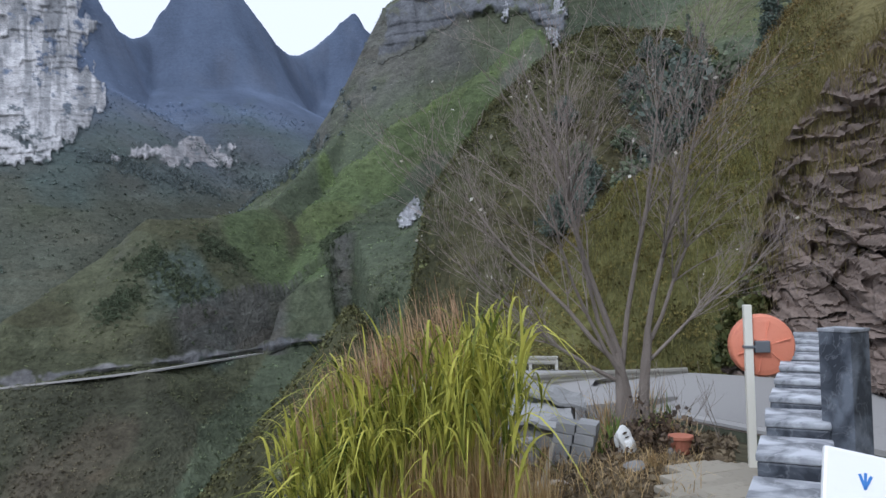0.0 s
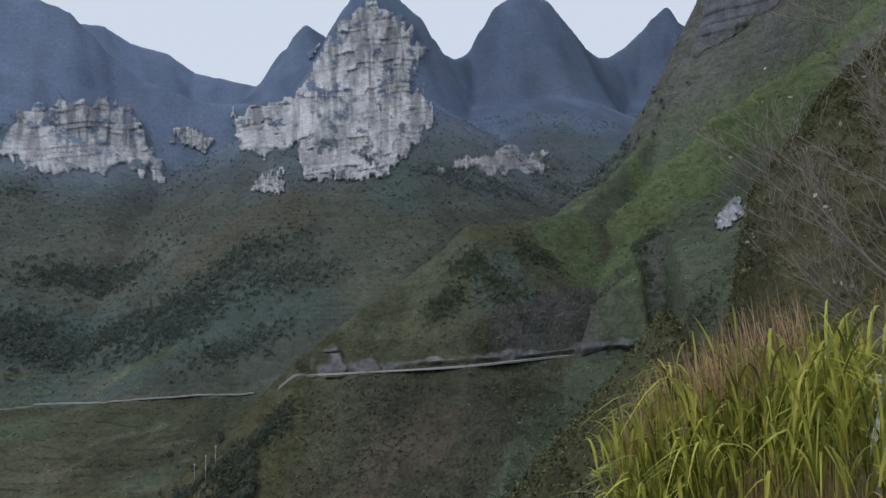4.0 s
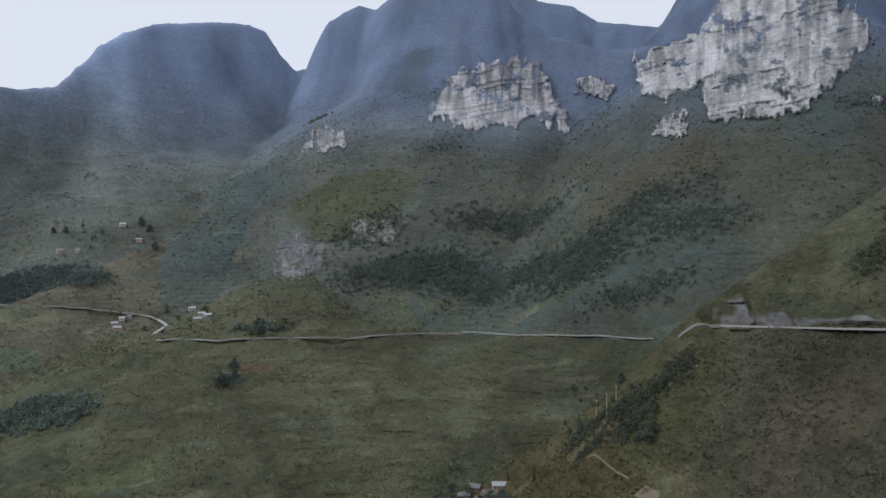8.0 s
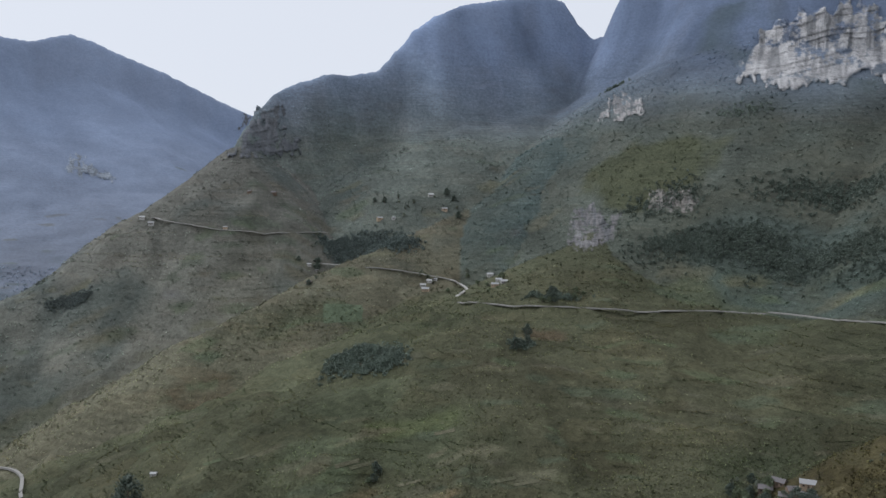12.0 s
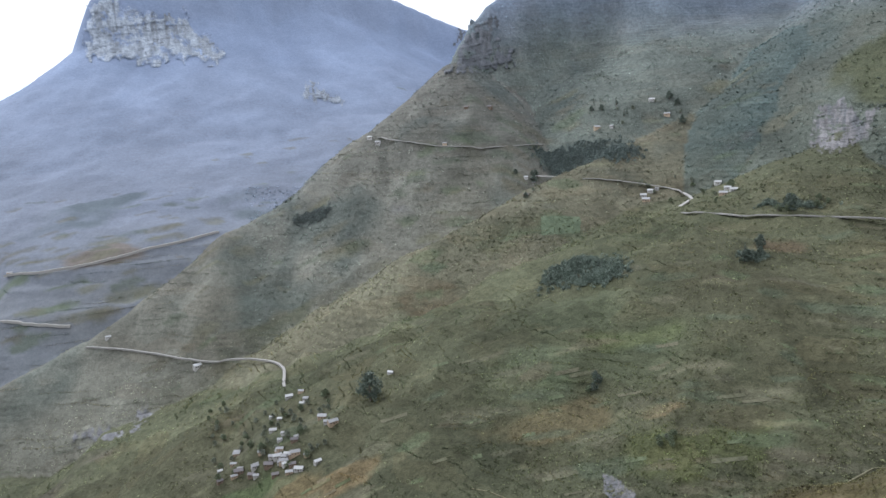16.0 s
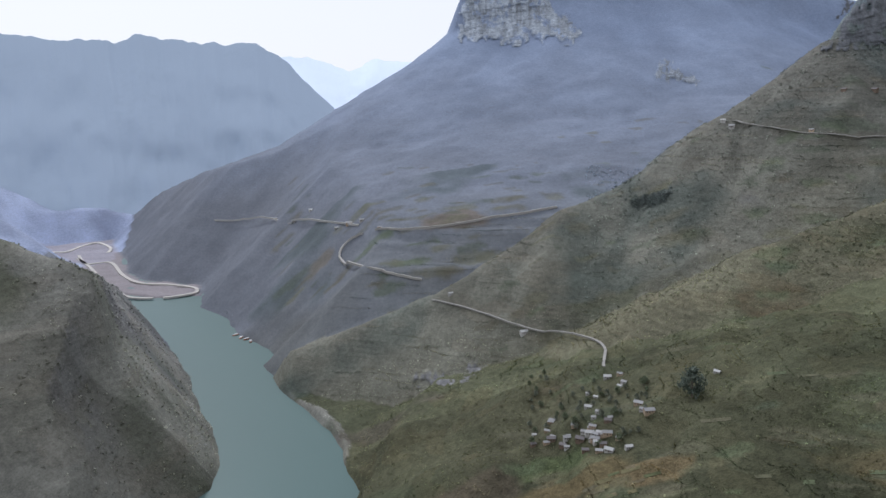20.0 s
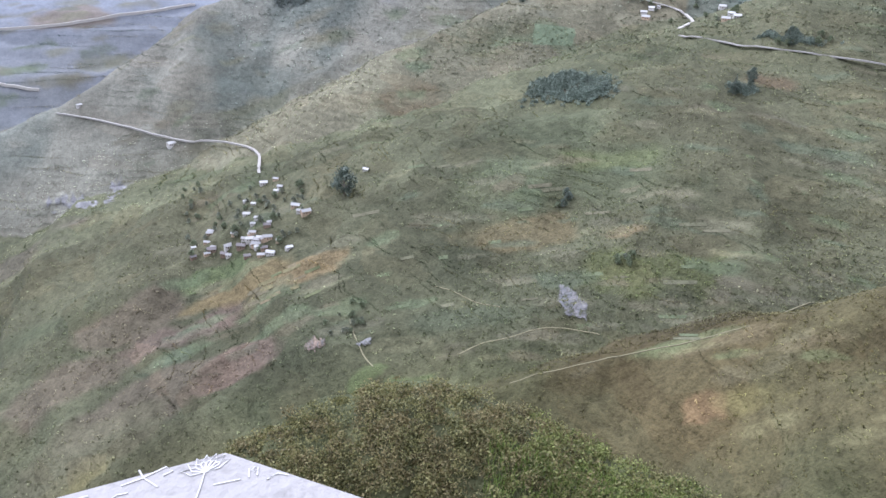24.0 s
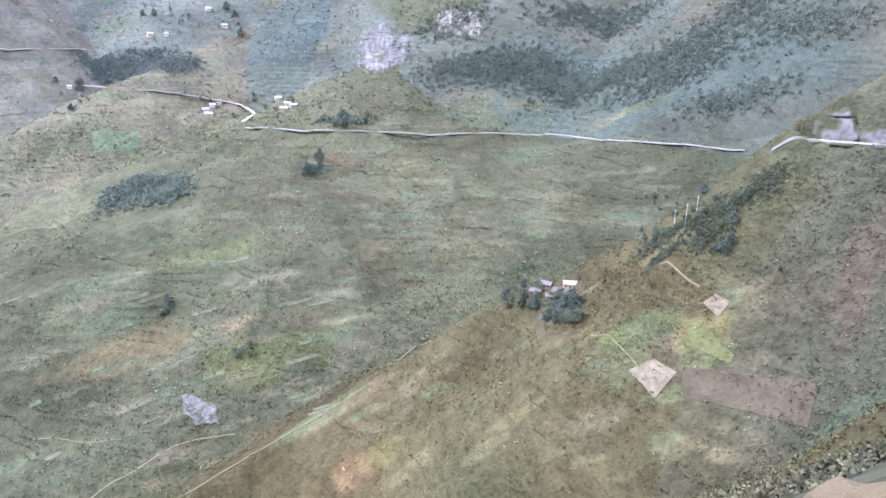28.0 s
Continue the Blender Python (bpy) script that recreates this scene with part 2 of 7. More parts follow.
ridge("knoll", [(110, 34, -35.5), (106.5, 36, -32.0), (101.5, 38, -30.9), (95, 38, -29.7), (88.8, 37, -30.3), (84, 36, -31.0), (78, 35, -31.6), (70, 34, -31.4), (60, 30, -28.7)], [(0, 0), (5, 1.5), (20, 24), (200, 240)], (0.07, 0.07, 0.03))
ridge("main_range", [(-5, 2000, 600), (4.9, 2050, 675), (6.6, 2050, 745), (8.5, 2050, 682), (10.9, 1950, 592), (12.8, 1800, 572), (15.6, 1700, 658), (17.6, 1680, 664), (19.5, 1680, 648), (21.9, 1650, 528), (24, 1560, 497), (26, 1520, 568), (29.5, 1500, 628), (31.5, 1500, 578), (33, 1500, 503), (36, 1500, 388), (41, 1520, 368), (45, 1540, 393), (48.5, 1560, 448), (51.6, 1570, 537), (55, 1590, 560), (57.3, 1600, 548), (60, 1680, 508), (61.4, 1700, 520), (63.5, 1700, 486), (64.3, 1690, 397)] + [(66.3, 1750, 376), (68.3, 1760, 448), (69.8, 1750, 479), (76.4, 1640, 432), (79.9, 1580, 365), (82.9, 1540, 268), (86.8, 1500, 253), (90.5, 1450, 206), (92.5, 1400, 140)], [(0, 0), (60, 150), (130, 275), (330, 395), (560, 600)], HAZED_PEAK)
ridge("back_peaks", [(33, 1900, 640), (34.7, 1880, 672), (36.3, 1880, 604), (38.5, 1880, 504), (43, 2000, 560), (45, 2000, 606), (47.5, 2000, 622), (49.4, 2000, 660), (52, 2000, 655)], [(0, 0), (60, 120), (500, 600)], HAZED_PEAK)
ridge("upper_shoulder", [(15, 1500, 235), (21.6, 1430, 225), (27, 1390, 205), (34.4, 1370, 186), (43.3, 1360, 168), (50, 1370, 185), (56, 1380, 190), (62, 1430, 178), (66.5, 1400, 152), (70, 1300, 60)], [(0, 0), (120, 70), (390, 315), (650, 410), (1000, 520)], FOREST)
ridge("village_spur", [(63, 1150, 10), (67, 1030, -60), (72, 965, -105), (77, 930, -131), (81.6, 880, -173), (86.9, 840, -208), (92, 800, -235), (97, 770, -261), (100.7, 740, -278), (105, 690, -303), (112.6, 640, -318), (117.3, 630, -318), (120.6, 575, -350), (131, 545, -376), (137, 510, -395)], [(0, 0), (100, 44), (350, 118), (700, 230)], SCRUB)
ridge("middle_spur", [(72, 1320, 30), (80, 1180, -55), (87, 1060, -103), (92, 1000, -143), (97, 960, -176), (102.5, 920, -231), (107, 890, -279), (114, 850, -341), (120, 790, -385), (128.7, 725, -402)], [(0, 0), (90, 52), (350, 190), (700, 330)], (0.100, 0.097, 0.066))
ridge("outer_spur", [(92.5, 1400, 100), (93.5, 1350, 95), (100, 1250, -18), (106.7, 1180, -120), (111.3, 1150, -156), (116.4, 1100, -220), (122, 1080, -277), (128, 1080, -320), (135.8, 1100, -370)], [(0, 0), (100, 80), (350, 300), (600, 560)], DRY)
ridge("cliff_mountain", [(86, 2750, 230), (92, 2700, 293), (98.2, 2620, 416), (101.6, 2560, 465), (104.5, 2500, 499), (107, 2450, 456), (111, 2350, 456), (114.7, 2300, 418), (116.6, 2275, 392), (118.6, 2250, 372), (119.5, 2210, 216), (120.5, 2190, 186)], [(0, 0), (60, 150), (200, 250), (600, 480), (1100, 640)], HAZED_BLUE)
ridge("left_bank", [(172, 1100, 60), (160, 1000, -50), (152.9, 900, -126), (150, 1000, -166), (148, 1200, -225), (146.8, 1400, -289), (145.4, 1620, -386)], [(0, 0), (150, 130), (400, 360)], BANK)
ridge("left_rib", [(152.9, 900, -126), (150, 880, -147), (146.3, 860, -189), (142.7, 850, -245), (141.1, 830, -304), (139.7, 812, -392)], [(0, 0), (150, 130), (400, 360)], BANK)
ridge("cliff_mountain", [(119.0, 2225, 226), (120.5, 2190, 188), (123, 2150, 122), (129, 2100, 5), (133.7, 2050, -104), (137.7, 2000, -196), (141.8, 1950, -212), (146, 1900, -280), (150, 1850, -320)], [(0, 0), (100, 82), (300, 225), (700, 450), (1100, 620)], HAZED_BLUE)
ridge("road_meadow", [(36, 800, -113), (43, 818, -116.5), (47, 838, -119.5), (51, 875, -125), (57, 900, -128.5), (63, 885, -126.5)], [(0, 0), (100, 40), (350, 140), (700, 290)], SCRUB)
ridge("spur_rib", [(-7, 513, 176), (-3.8, 495, 142), (-0.6, 503, 129), (2.6, 500, 112), (6.2, 490, 83), (9, 476, 57), (11.5, 458, 26)], [(0, 4), (10, 11), (25, 36), (60, 100), (300, 420)], (0.090, 0.116, 0.052))
ridge("home_bend", [(-13, 35, -4.5), (-16, 38, -1.5), (-19, 42, 2.0), (-22, 46, 7), (-24.5, 48, 11)], [(0, 0), (4, 2.5), (12, 11), (25, 30), (60, 90), (200, 300)], (0.120, 0.118, 0.045))
# far_left's grey-blue is haze put into its colour
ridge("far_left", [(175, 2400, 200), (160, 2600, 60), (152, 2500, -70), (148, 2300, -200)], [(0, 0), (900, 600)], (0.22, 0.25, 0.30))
LEFT_SHORE = [(146.5, 1840), (145.1, 1658), (142.8, 1385), (141.3, 1148), (140.7, 1020), (139.9, 940), (139.5, 880), (139.6, 820), (140.5, 775), (142.6, 745), (144.9, 674), (147.7, 607), (149.1, 566), (156, 500), (168, 450), (182, 420)]
RIGHT_SHORE = [(182, 330), (160, 380), (146, 430), (139.5, 465), (137.4, 498), (136.6, 523), (136.0, 555), (132.6, 587), (130.8, 647), (129.1, 726), (130.2, 790), (130.5, 824), (131.3, 880), (133.9, 990), (135.4, 1077), (136.4, 1165), (135.4, 1215), (136.7, 1290), (138.1, 1365), (138.7, 1477), (140.6, 1594), (140.4, 1700)]
DELTA = [(140.2, 1700), (140.3, 1800), (144.3, 1930), (145.3, 2060), (145.4, 2300), (146.0, 2650), (150.2, 2650), (149.6, 2400), (148.4, 2250), (147.3, 2000), (146.3, 1810), (144.5, 1705), (142.9, 1690)]


def nearest(x, y, pts):
    """Distance from a line of points and the height of the line there."""
    best, hz = np.full(x.shape, 1e9), np.zeros(x.shape)
    for (ax, ay, az), (bx, by, bz) in zip(pts, pts[1:]):
        dx, dy = bx - ax, by - ay
        t = np.clip(((x - ax) * dx + (y - ay) * dy) / (dx * dx + dy * dy + 1e-9), 0, 1)
        d = np.hypot(x - ax - t * dx, y - ay - t * dy)
        m = d < best
        best, hz = np.where(m, d, best), np.where(m, az + t * (bz - az), hz)
    return best, hz


def within(x, y, pts):
    """Signed distance in metres from a closed line, + inside."""
    best, odd = np.full(x.shape, 1e9), np.zeros(x.shape, bool)
    for (ax, ay, _), (bx, by, _) in zip(pts, pts[1:] + pts[:1]):
        dx, dy = bx - ax, by - ay
        t = np.clip(((x - ax) * dx + (y - ay) * dy) / (dx * dx + dy * dy + 1e-9), 0, 1)
        best = np.minimum(best, np.hypot(x - ax - t * dx, y - ay - t * dy))
        odd ^= ((ay > y) != (by > y)) & (x < ax + (y - ay) * dx / (dy if abs(dy) > 1e-9 else 1e-9))
    return np.where(odd, best, -best)


def relief(x, y):
    """Height of the ground (over the eye) and which ridge it belongs to."""
    x, y = np.asarray(x, float), np.asarray(y, float)
    r = np.hypot(x, y)
    top, who = np.full(x.shape, -396.0), np.full(x.shape, -1)
    shape = x.shape
    x, y, r, top, who = (v.ravel() for v in (x, y, r, top, who))
    gully = (0.26 * fbm(x, y, 170, 4, 3) + 0.30 * (np.abs(fbm(x, y, 95, 3, 11)) - 0.2)) * np.clip((r - 50) / 200, 0, 1)
    for k, (name, crest, fall, _) in enumerate(RIDGES):
        pts = np.array([at(*p) for p in crest])
        if name in ("main_range", "cliff_mountain"):  # rounded summits
            pad = np.concatenate([pts[:1], pts, pts[-1:]])
            soft_mid = (9 * (pad[1:-2] + pad[2:-1]) - pad[:-3] - pad[3:]) / 16
            pts = np.concatenate([np.stack([pts[:-1], soft_mid], 1).reshape(-1, 3), pts[-1:]])
        fx, fy = zip(*fall, (fall[-1][0] + 9000, fall[-1][1] + 8000))
        away = np.hypot(np.clip(x, pts[:, 0].min(), pts[:, 0].max()) - x, np.clip(y, pts[:, 1].min(), pts[:, 1].max()) - y)
        i = np.nonzero(pts[:, 2].max() - np.interp(away, fx, fy) + 40 > top)[0]
        blunt = 0.5 if name in ("road_bench", "verge", "knoll") else 4 if name.startswith(("spur", "home")) else 16
        qx, qy, best = x[i], y[i], np.full(len(i), -1e9)
        rough, most = (0, 0) if name in ("knoll", "verge") else (gully[i] * (0.4 if name in ("cliff_mountain", "upper_shoulder", "main_range") else 1.0), 9 if name.startswith(("spur", "home", "road")) else 4 if name in ("cliff_mountain", "upper_shoulder", "main_range") else 8)
        for (ax, ay, az), (bx, by, bz) in zip(pts, pts[1:]):
            dx, dy = bx - ax, by - ay
            t = np.clip(((qx - ax) * dx + (qy - ay) * dy) / (dx * dx + dy * dy + 1e-9), 0, 1)
            off = np.hypot(qx - ax - t * dx, qy - ay - t * dy)
            fell = np.interp(np.hypot(off, blunt) - blunt, fx, fy)
            best = np.maximum(best, az + t * (bz - az) - fell - np.clip(np.minimum(np.maximum(fell - 8, 0) if name == "road_bench" else fell, 60) * rough, -most, most))
        m = best > top[i]
        top[i], who[i] = np.where(m, best, top[i]), np.where(m, k, who[i])
    x, y, r, top, who = (v.reshape(shape) for v in (x, y, r, top, who))
    wet = within(x, y, [at(*p) for p in LEFT_SHORE + RIGHT_SHORE])
    flat = within(x, y, [at(*p) for p in DELTA])
    inland = -np.maximum(wet, flat) - 5 * fbm(x, y, 60, 3, 5)
    bank = RIVER - 8 + inland * 1.5 + np.maximum(inland - 100, 0) * 3
    gentle = RIVER - 8 + inland * 0.95
    bank = np.where(np.isin(who, [k for k, q in enumerate(RIDGES) if q[0] in ("cliff_mountain", "far_left")]), np.minimum(bank, gentle), bank)
    top = np.where(r > 250, np.minimum(top, np.maximum(bank, RIVER - 8)), top)
    top = np.where(flat > np.maximum(wet, -4), RIVER + 2.5 + 2 * fbm(x, y, 40, 3, 6), top)  # the gravel flat at the river's head
    off, level = nearest(x, y, [at(*p) for p in RIDGES[5][1][5:]])
    shelf = np.clip((9.0 - off) / 5.0, 0, 1) * np.clip((r - 70) / 30, 0, 1)  # the road's cut in the spur
    top = top * (1 - shelf) + level * shelf
    turn_ = np.degrees(np.arctan2(-x, y))
    ledge = [p for p in RIDGES[5][1] if p[0] > 8]
    road_r, road_z = (np.interp(turn_, [p[0] for p in ledge], [p[c] for p in ledge]) for c in (1, 2))
    below = (turn_ > 7.4) & (turn_ < 35.4) & (r < road_r) & (r > road_r - 110)  # nothing stands before the road on its valley side
    ease = np.clip((35.4 - turn_) / 1.6, 0, 1) * np.clip((turn_ - 7.4) / 1.6, 0, 1)
    top = np.where(below, top * (1 - ease) + ease * np.minimum(top, road_z - 0.75 * np.maximum(road_r - r - 3.5, 0)), top)
    top = top + (1 - shelf) * fbm(x, y, 26, 4, 21) * np.clip(r * 0.005 - 0.25, 0, 3.6)
    return top, who


# ---- patches of land: bearing, dip, half width and half depth in metres, colour ----
BARE, FIELD, YELLOW, PALE, DARK, BRIGHT = (0.24, 0.19, 0.15), (0.098, 0.114, 0.068), (0.145, 0.140, 0.072), (0.30, 0.25, 0.19), (0.070, 0.092, 0.080), (0.100, 0.130, 0.060)
PATCHES = []
PATCHES += [(39.6, 21.5, 15, 12, YELLOW), (68.7, 34.3, 10, 8, (0.145, 0.110, 0.070)), (66, 33.2, 26, 12, YELLOW), (46, 24.5, 14, 9, FIELD), (45.6, 22.5, 20, 5, BRIGHT)]
PATCHES += [(85.6, 8.7, 32, 22, FIELD), (83.8, 12.1, 34, 22, DARK), (83.5, 3.6, 60, 30, DARK), (70, 10.5, 34, 26, (0.115, 0.085, 0.055)), (105.2, 7.0, 22, 12, DARK), (55, 9.6, 44, 20, FIELD), (62, 11.5, 40, 20, (0.09, 0.085, 0.05))]
PATCHES += [(110, 28, 46, 18, (0.17, 0.135, 0.07)), (104.5, 27.5, 34, 14, (0.19, 0.145, 0.08)), (112.5, 27.6, 26, 14, BRIGHT), (107.5, 29, 26, 10, FIELD), (116, 31.5, 44, 24, (0.130, 0.100, 0.082)), (112, 34.5, 40, 18, (0.14, 0.105, 0.085)), (127, 40, 30, 12, YELLOW)]
PATCHES += [(86, 24, 60, 24, (0.12, 0.10, 0.055)), (78.4, 22.9, 16, 7, (0.22, 0.17, 0.10)), (80, 17.5, 42, 18, (0.088, 0.104, 0.05)), (99.8, 35.5, 16, 7, BRIGHT), (96, 36, 22, 7, BRIGHT)]
PATCHES += [(120, 29.5, 50, 30, (0.105, 0.088, 0.064)), (125, 33, 50, 40, (0.108, 0.090, 0.066)), (118, 35, 60, 30, (0.108, 0.092, 0.068)), (124, 37.5, 60, 24, (0.098, 0.094, 0.06)), (126, 24, 60, 30, (0.098, 0.088, 0.068))]
PATCHES += [(14, -2.5, 24, 30, (0.084, 0.112, 0.052)), (9.5, -1, 16, 40, (0.088, 0.118, 0.05)), (9.0, -7.8, 9, 14, (0.105, 0.14, 0.05)), (0.5, -13.2, 10, 10, (0.105, 0.14, 0.05)), (18, 2, 30, 20, FOREST), (-18.6, -15.2, 9, 6, BRIGHT), (-24, -17.5, 60, 40, (0.11, 0.12, 0.055)), (26, 12, 20, 14, (0.082, 0.070, 0.05)), (30, 16, 14, 40, (0.082, 0.068, 0.05))]
PATCHES += [(38, -4.5, 150, 50, (0.085, 0.080, 0.055)), (62, -3, 90, 60, (0.075, 0.08, 0.036)), (57, 6.5, 60, 26, FIELD), (52, 3, 150, 70, FOREST), (42, 3, 130, 60, FOREST), (120, 8.5, 60, 30, (0.16, 0.13, 0.09)), (131, 11.5, 40, 24, (0.17, 0.15, 0.11))]
PATCHES += [(96, 14.5, 60, 30, (0.10, 0.085, 0.055)), (88, 19, 46, 20, FIELD), (75, 25, 50, 24, (0.085, 0.095, 0.042)), (91, 31, 60, 16, (0.070, 0.082, 0.052))]

edges = [0.3]
while edges[-1] < 5200:
    r = edges[-1]
    edges.append(r * (1.02 if r < 60 else 1.0085 if r < 250 else 1.005 if r < 2750 else 1.03))
rings = np.array(edges)
turns = np.concatenate([np.arange(-46, 158, 0.25), np.arange(158, 314, 3.0)])
rr, bb = np.meshgrid(rings, np.radians(turns), indexing="ij")
gx, gy = -np.sin(bb) * rr, np.cos(bb) * rr
gz, owner = relief(gx, gy)

def height_at(x, y):
    """Height of the ground sheet (over the eye) at places on the plan."""
    x, y = np.asarray(x, float), np.asarray(y, float)
    r, b = np.clip(np.hypot(x, y), rings[0], rings[-2]), np.degrees(np.arctan2(-x, y))
    b = np.where(b < turns[0], b + 360, b)
    i, j = np.clip(np.searchsorted(rings, r) - 1, 0, len(rings) - 2), np.clip(np.searchsorted(turns, b) - 1, 0, len(turns) - 2)
    u, v = (r - rings[i]) / (rings[i + 1] - rings[i]), np.clip((b - turns[j]) / (turns[j + 1] - turns[j]), 0, 1)
    return (gz[i, j] * (1 - v) + gz[i, j + 1] * v) * (1 - u) + (gz[i + 1, j] * (1 - v) + gz[i + 1, j + 1] * v) * u


def sight(bearings, dips, nearer=60.0):
    """Where the line from the eye at those bearings and dips (degrees under the level) meets the ground."""
    bd, e = np.asarray(bearings, float), np.tan(np.radians(-np.asarray(dips, float)))
    j = np.clip(np.searchsorted(turns, bd) - 1, 0, len(turns) - 2)
    v = (bd - turns[j]) / (turns[j + 1] - turns[j])
    k = np.searchsorted(rings, nearer)
    rs, col = rings[k:-20], gz[k:-20][:, j] * (1 - v) + gz[k:-20][:, j + 1] * v
    over = (col - e[None] * rs[:, None]).T
    hit = np.argmax(over > 0, axis=1)
    hit = np.where(over.max(1) > 0, np.maximum(hit, 1), np.argmax(over / rs, axis=1).clip(1))
    i = np.arange(len(bd))
    p, q = over[i, hit - 1], over[i, hit]
    w = np.clip(np.where(np.abs(q - p) > 1e-9, -p / (q - p + 1e-12), 0), 0, 1)
    r = rs[hit - 1] + w * (rs[hit] - rs[hit - 1])
    b = np.radians(bd)
    return [Vector(t) for t in zip(-np.sin(b) * r, np.cos(b) * r, col.T[i, hit - 1] * (1 - w) + col.T[i, hit] * w + EYE)]


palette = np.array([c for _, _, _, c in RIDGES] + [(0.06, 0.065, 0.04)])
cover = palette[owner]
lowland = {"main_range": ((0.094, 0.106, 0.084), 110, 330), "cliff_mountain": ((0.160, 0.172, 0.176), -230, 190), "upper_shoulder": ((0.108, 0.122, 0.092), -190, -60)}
for k, ridge in enumerate(RIDGES):  # fields and grass below; woods, rock and the painted haze blue above
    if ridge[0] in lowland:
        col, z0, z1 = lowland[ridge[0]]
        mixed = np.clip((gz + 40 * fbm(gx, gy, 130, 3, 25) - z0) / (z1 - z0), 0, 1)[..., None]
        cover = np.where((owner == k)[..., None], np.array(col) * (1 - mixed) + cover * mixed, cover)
dzr = np.gradient(gz, axis=0) / np.gradient(rr, axis=0)
dzt = np.gradient(gz, axis=1) / (rr * np.maximum(np.abs(np.gradient(bb, axis=1)), 1e-6))
steep = np.hypot(dzr, dzt)
tone = fbm(gx, gy, 75, 4, 31)[..., None]
cover = cover * (1 + np.where(np.isin(owner, [k for k, q in enumerate(RIDGES) if q[0] == "cliff_mountain"]), 0.15, 0.45)[..., None] * tone)
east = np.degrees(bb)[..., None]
cover = cover * np.where((rr > 800)[..., None] & ~np.isin(owner, [k for k, q in enumerate(RIDGES) if q[0] == "cliff_mountain"])[..., None], np.interp(east, [26, 40, 52, 62, 72, 85, 100, 112, 122], [0.62, 0.8, 0.95, 1.0, 1.15, 1.4, 1.4, 1.45, 1.5]), 1.0)  # thick wood at one end, haze painted in as a lighter colour at the other
hazed_dome = (owner == [q[0] for q in RIDGES].index("main_range")) & (rr > 1350)
cover = cover * np.where(hazed_dome[..., None], np.interp(east, [70, 82, 92], [1.0, 1.2, 1.35]), 1.0)  # haze on the last dome, painted in as a lighter colour
dry = np.clip(fbm(gx, gy, 210, 4, 41) * 2.0, 0, 1)[..., None] * (rr < 1350)[..., None]
cover = cover * (1 - 0.3 * dry) + 0.3 * dry * np.array((0.116, 0.108, 0.066))
wood = np.clip(fbm(gx, gy, 120, 4, 51) * 3 - 0.5, 0, 1)[..., None] * (rr < 1500)[..., None]
cover = cover * (1 - 0.6 * wood) + 0.6 * wood * np.where((rr < 1000)[..., None], np.array((0.062, 0.074, 0.043)), np.array(FOREST))
strips = np.random.default_rng(19)
FIELDS = [(0.132, 0.128, 0.085), (0.112, 0.110, 0.076), (0.105, 0.130, 0.075), (0.142, 0.142, 0.086), (0.088, 0.106, 0.07), (0.122, 0.112, 0.076)]
AREAS = [(62, 118, 9, 34, 230, 5, 26), (86, 112, 1, 12, 60, 8, 30), (36, 66, 17, 33, 60, 3, 14), (70, 99, -3, 6, 60, 8, 34), (116, 134, 7, 14, 60, 10, 36), (40, 68, 5, 17, 60, 8, 34), (112, 134, 4, 10, 60, 8, 26)]  # bearings, dips, how many, half lengths
for b0, b1, d0, d1, n, w0, w1 in AREAS:
    for _ in range(n):  # strip fields and fallow along the contours
        w = strips.uniform(w0, w1)
        PATCHES.append((strips.uniform(b0, b1), strips.uniform(d0, d1), w, w * strips.uniform(0.18, 0.4), FIELDS[strips.integers(len(FIELDS))]))
spots = sight([p[0] for p in PATCHES], [p[1] for p in PATCHES], 120.0)
for n, ((b, dip, w, dp, col), s) in enumerate(zip(PATCHES, spots)):
    a, far, most = radians(b), math.hypot(s.x, s.y), max(w, dp) * 2.2
    i0, i1 = np.searchsorted(rings, [far - most, far + most])
    j0, j1 = np.searchsorted(turns, [b - math.degrees(most / far), b + math.degrees(most / far)])
    wx, wy = gx[i0:i1, j0:j1], gy[i0:i1, j0:j1]
    ox, oy = wx - s.x, wy - s.y
    u, v = (ox * math.cos(a) + oy * math.sin(a)) / w, (-ox * math.sin(a) + oy * math.cos(a)) / dp
    edge = np.clip((1.0 + 0.9 * fbm(wx, wy, max(w, dp) * 0.9, 4, 61 + n) - np.hypot(u, v)) * 3, 0, 1)[..., None] * (0.7 if n < 48 else 0.55)
    cover[i0:i1, j0:j1] = cover[i0:i1, j0:j1] * (1 - edge) + edge * np.array(col)
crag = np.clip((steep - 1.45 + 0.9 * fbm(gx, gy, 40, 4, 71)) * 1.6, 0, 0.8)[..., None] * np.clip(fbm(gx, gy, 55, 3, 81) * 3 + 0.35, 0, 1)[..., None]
crag = crag * np.where(np.isin(owner, [k for k, q in enumerate(RIDGES) if q[3] in (HAZED_PEAK, HAZED_BLUE)]), 0.15, 1.0)[..., None]
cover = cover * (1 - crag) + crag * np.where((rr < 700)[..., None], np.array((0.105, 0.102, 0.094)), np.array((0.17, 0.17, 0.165)))


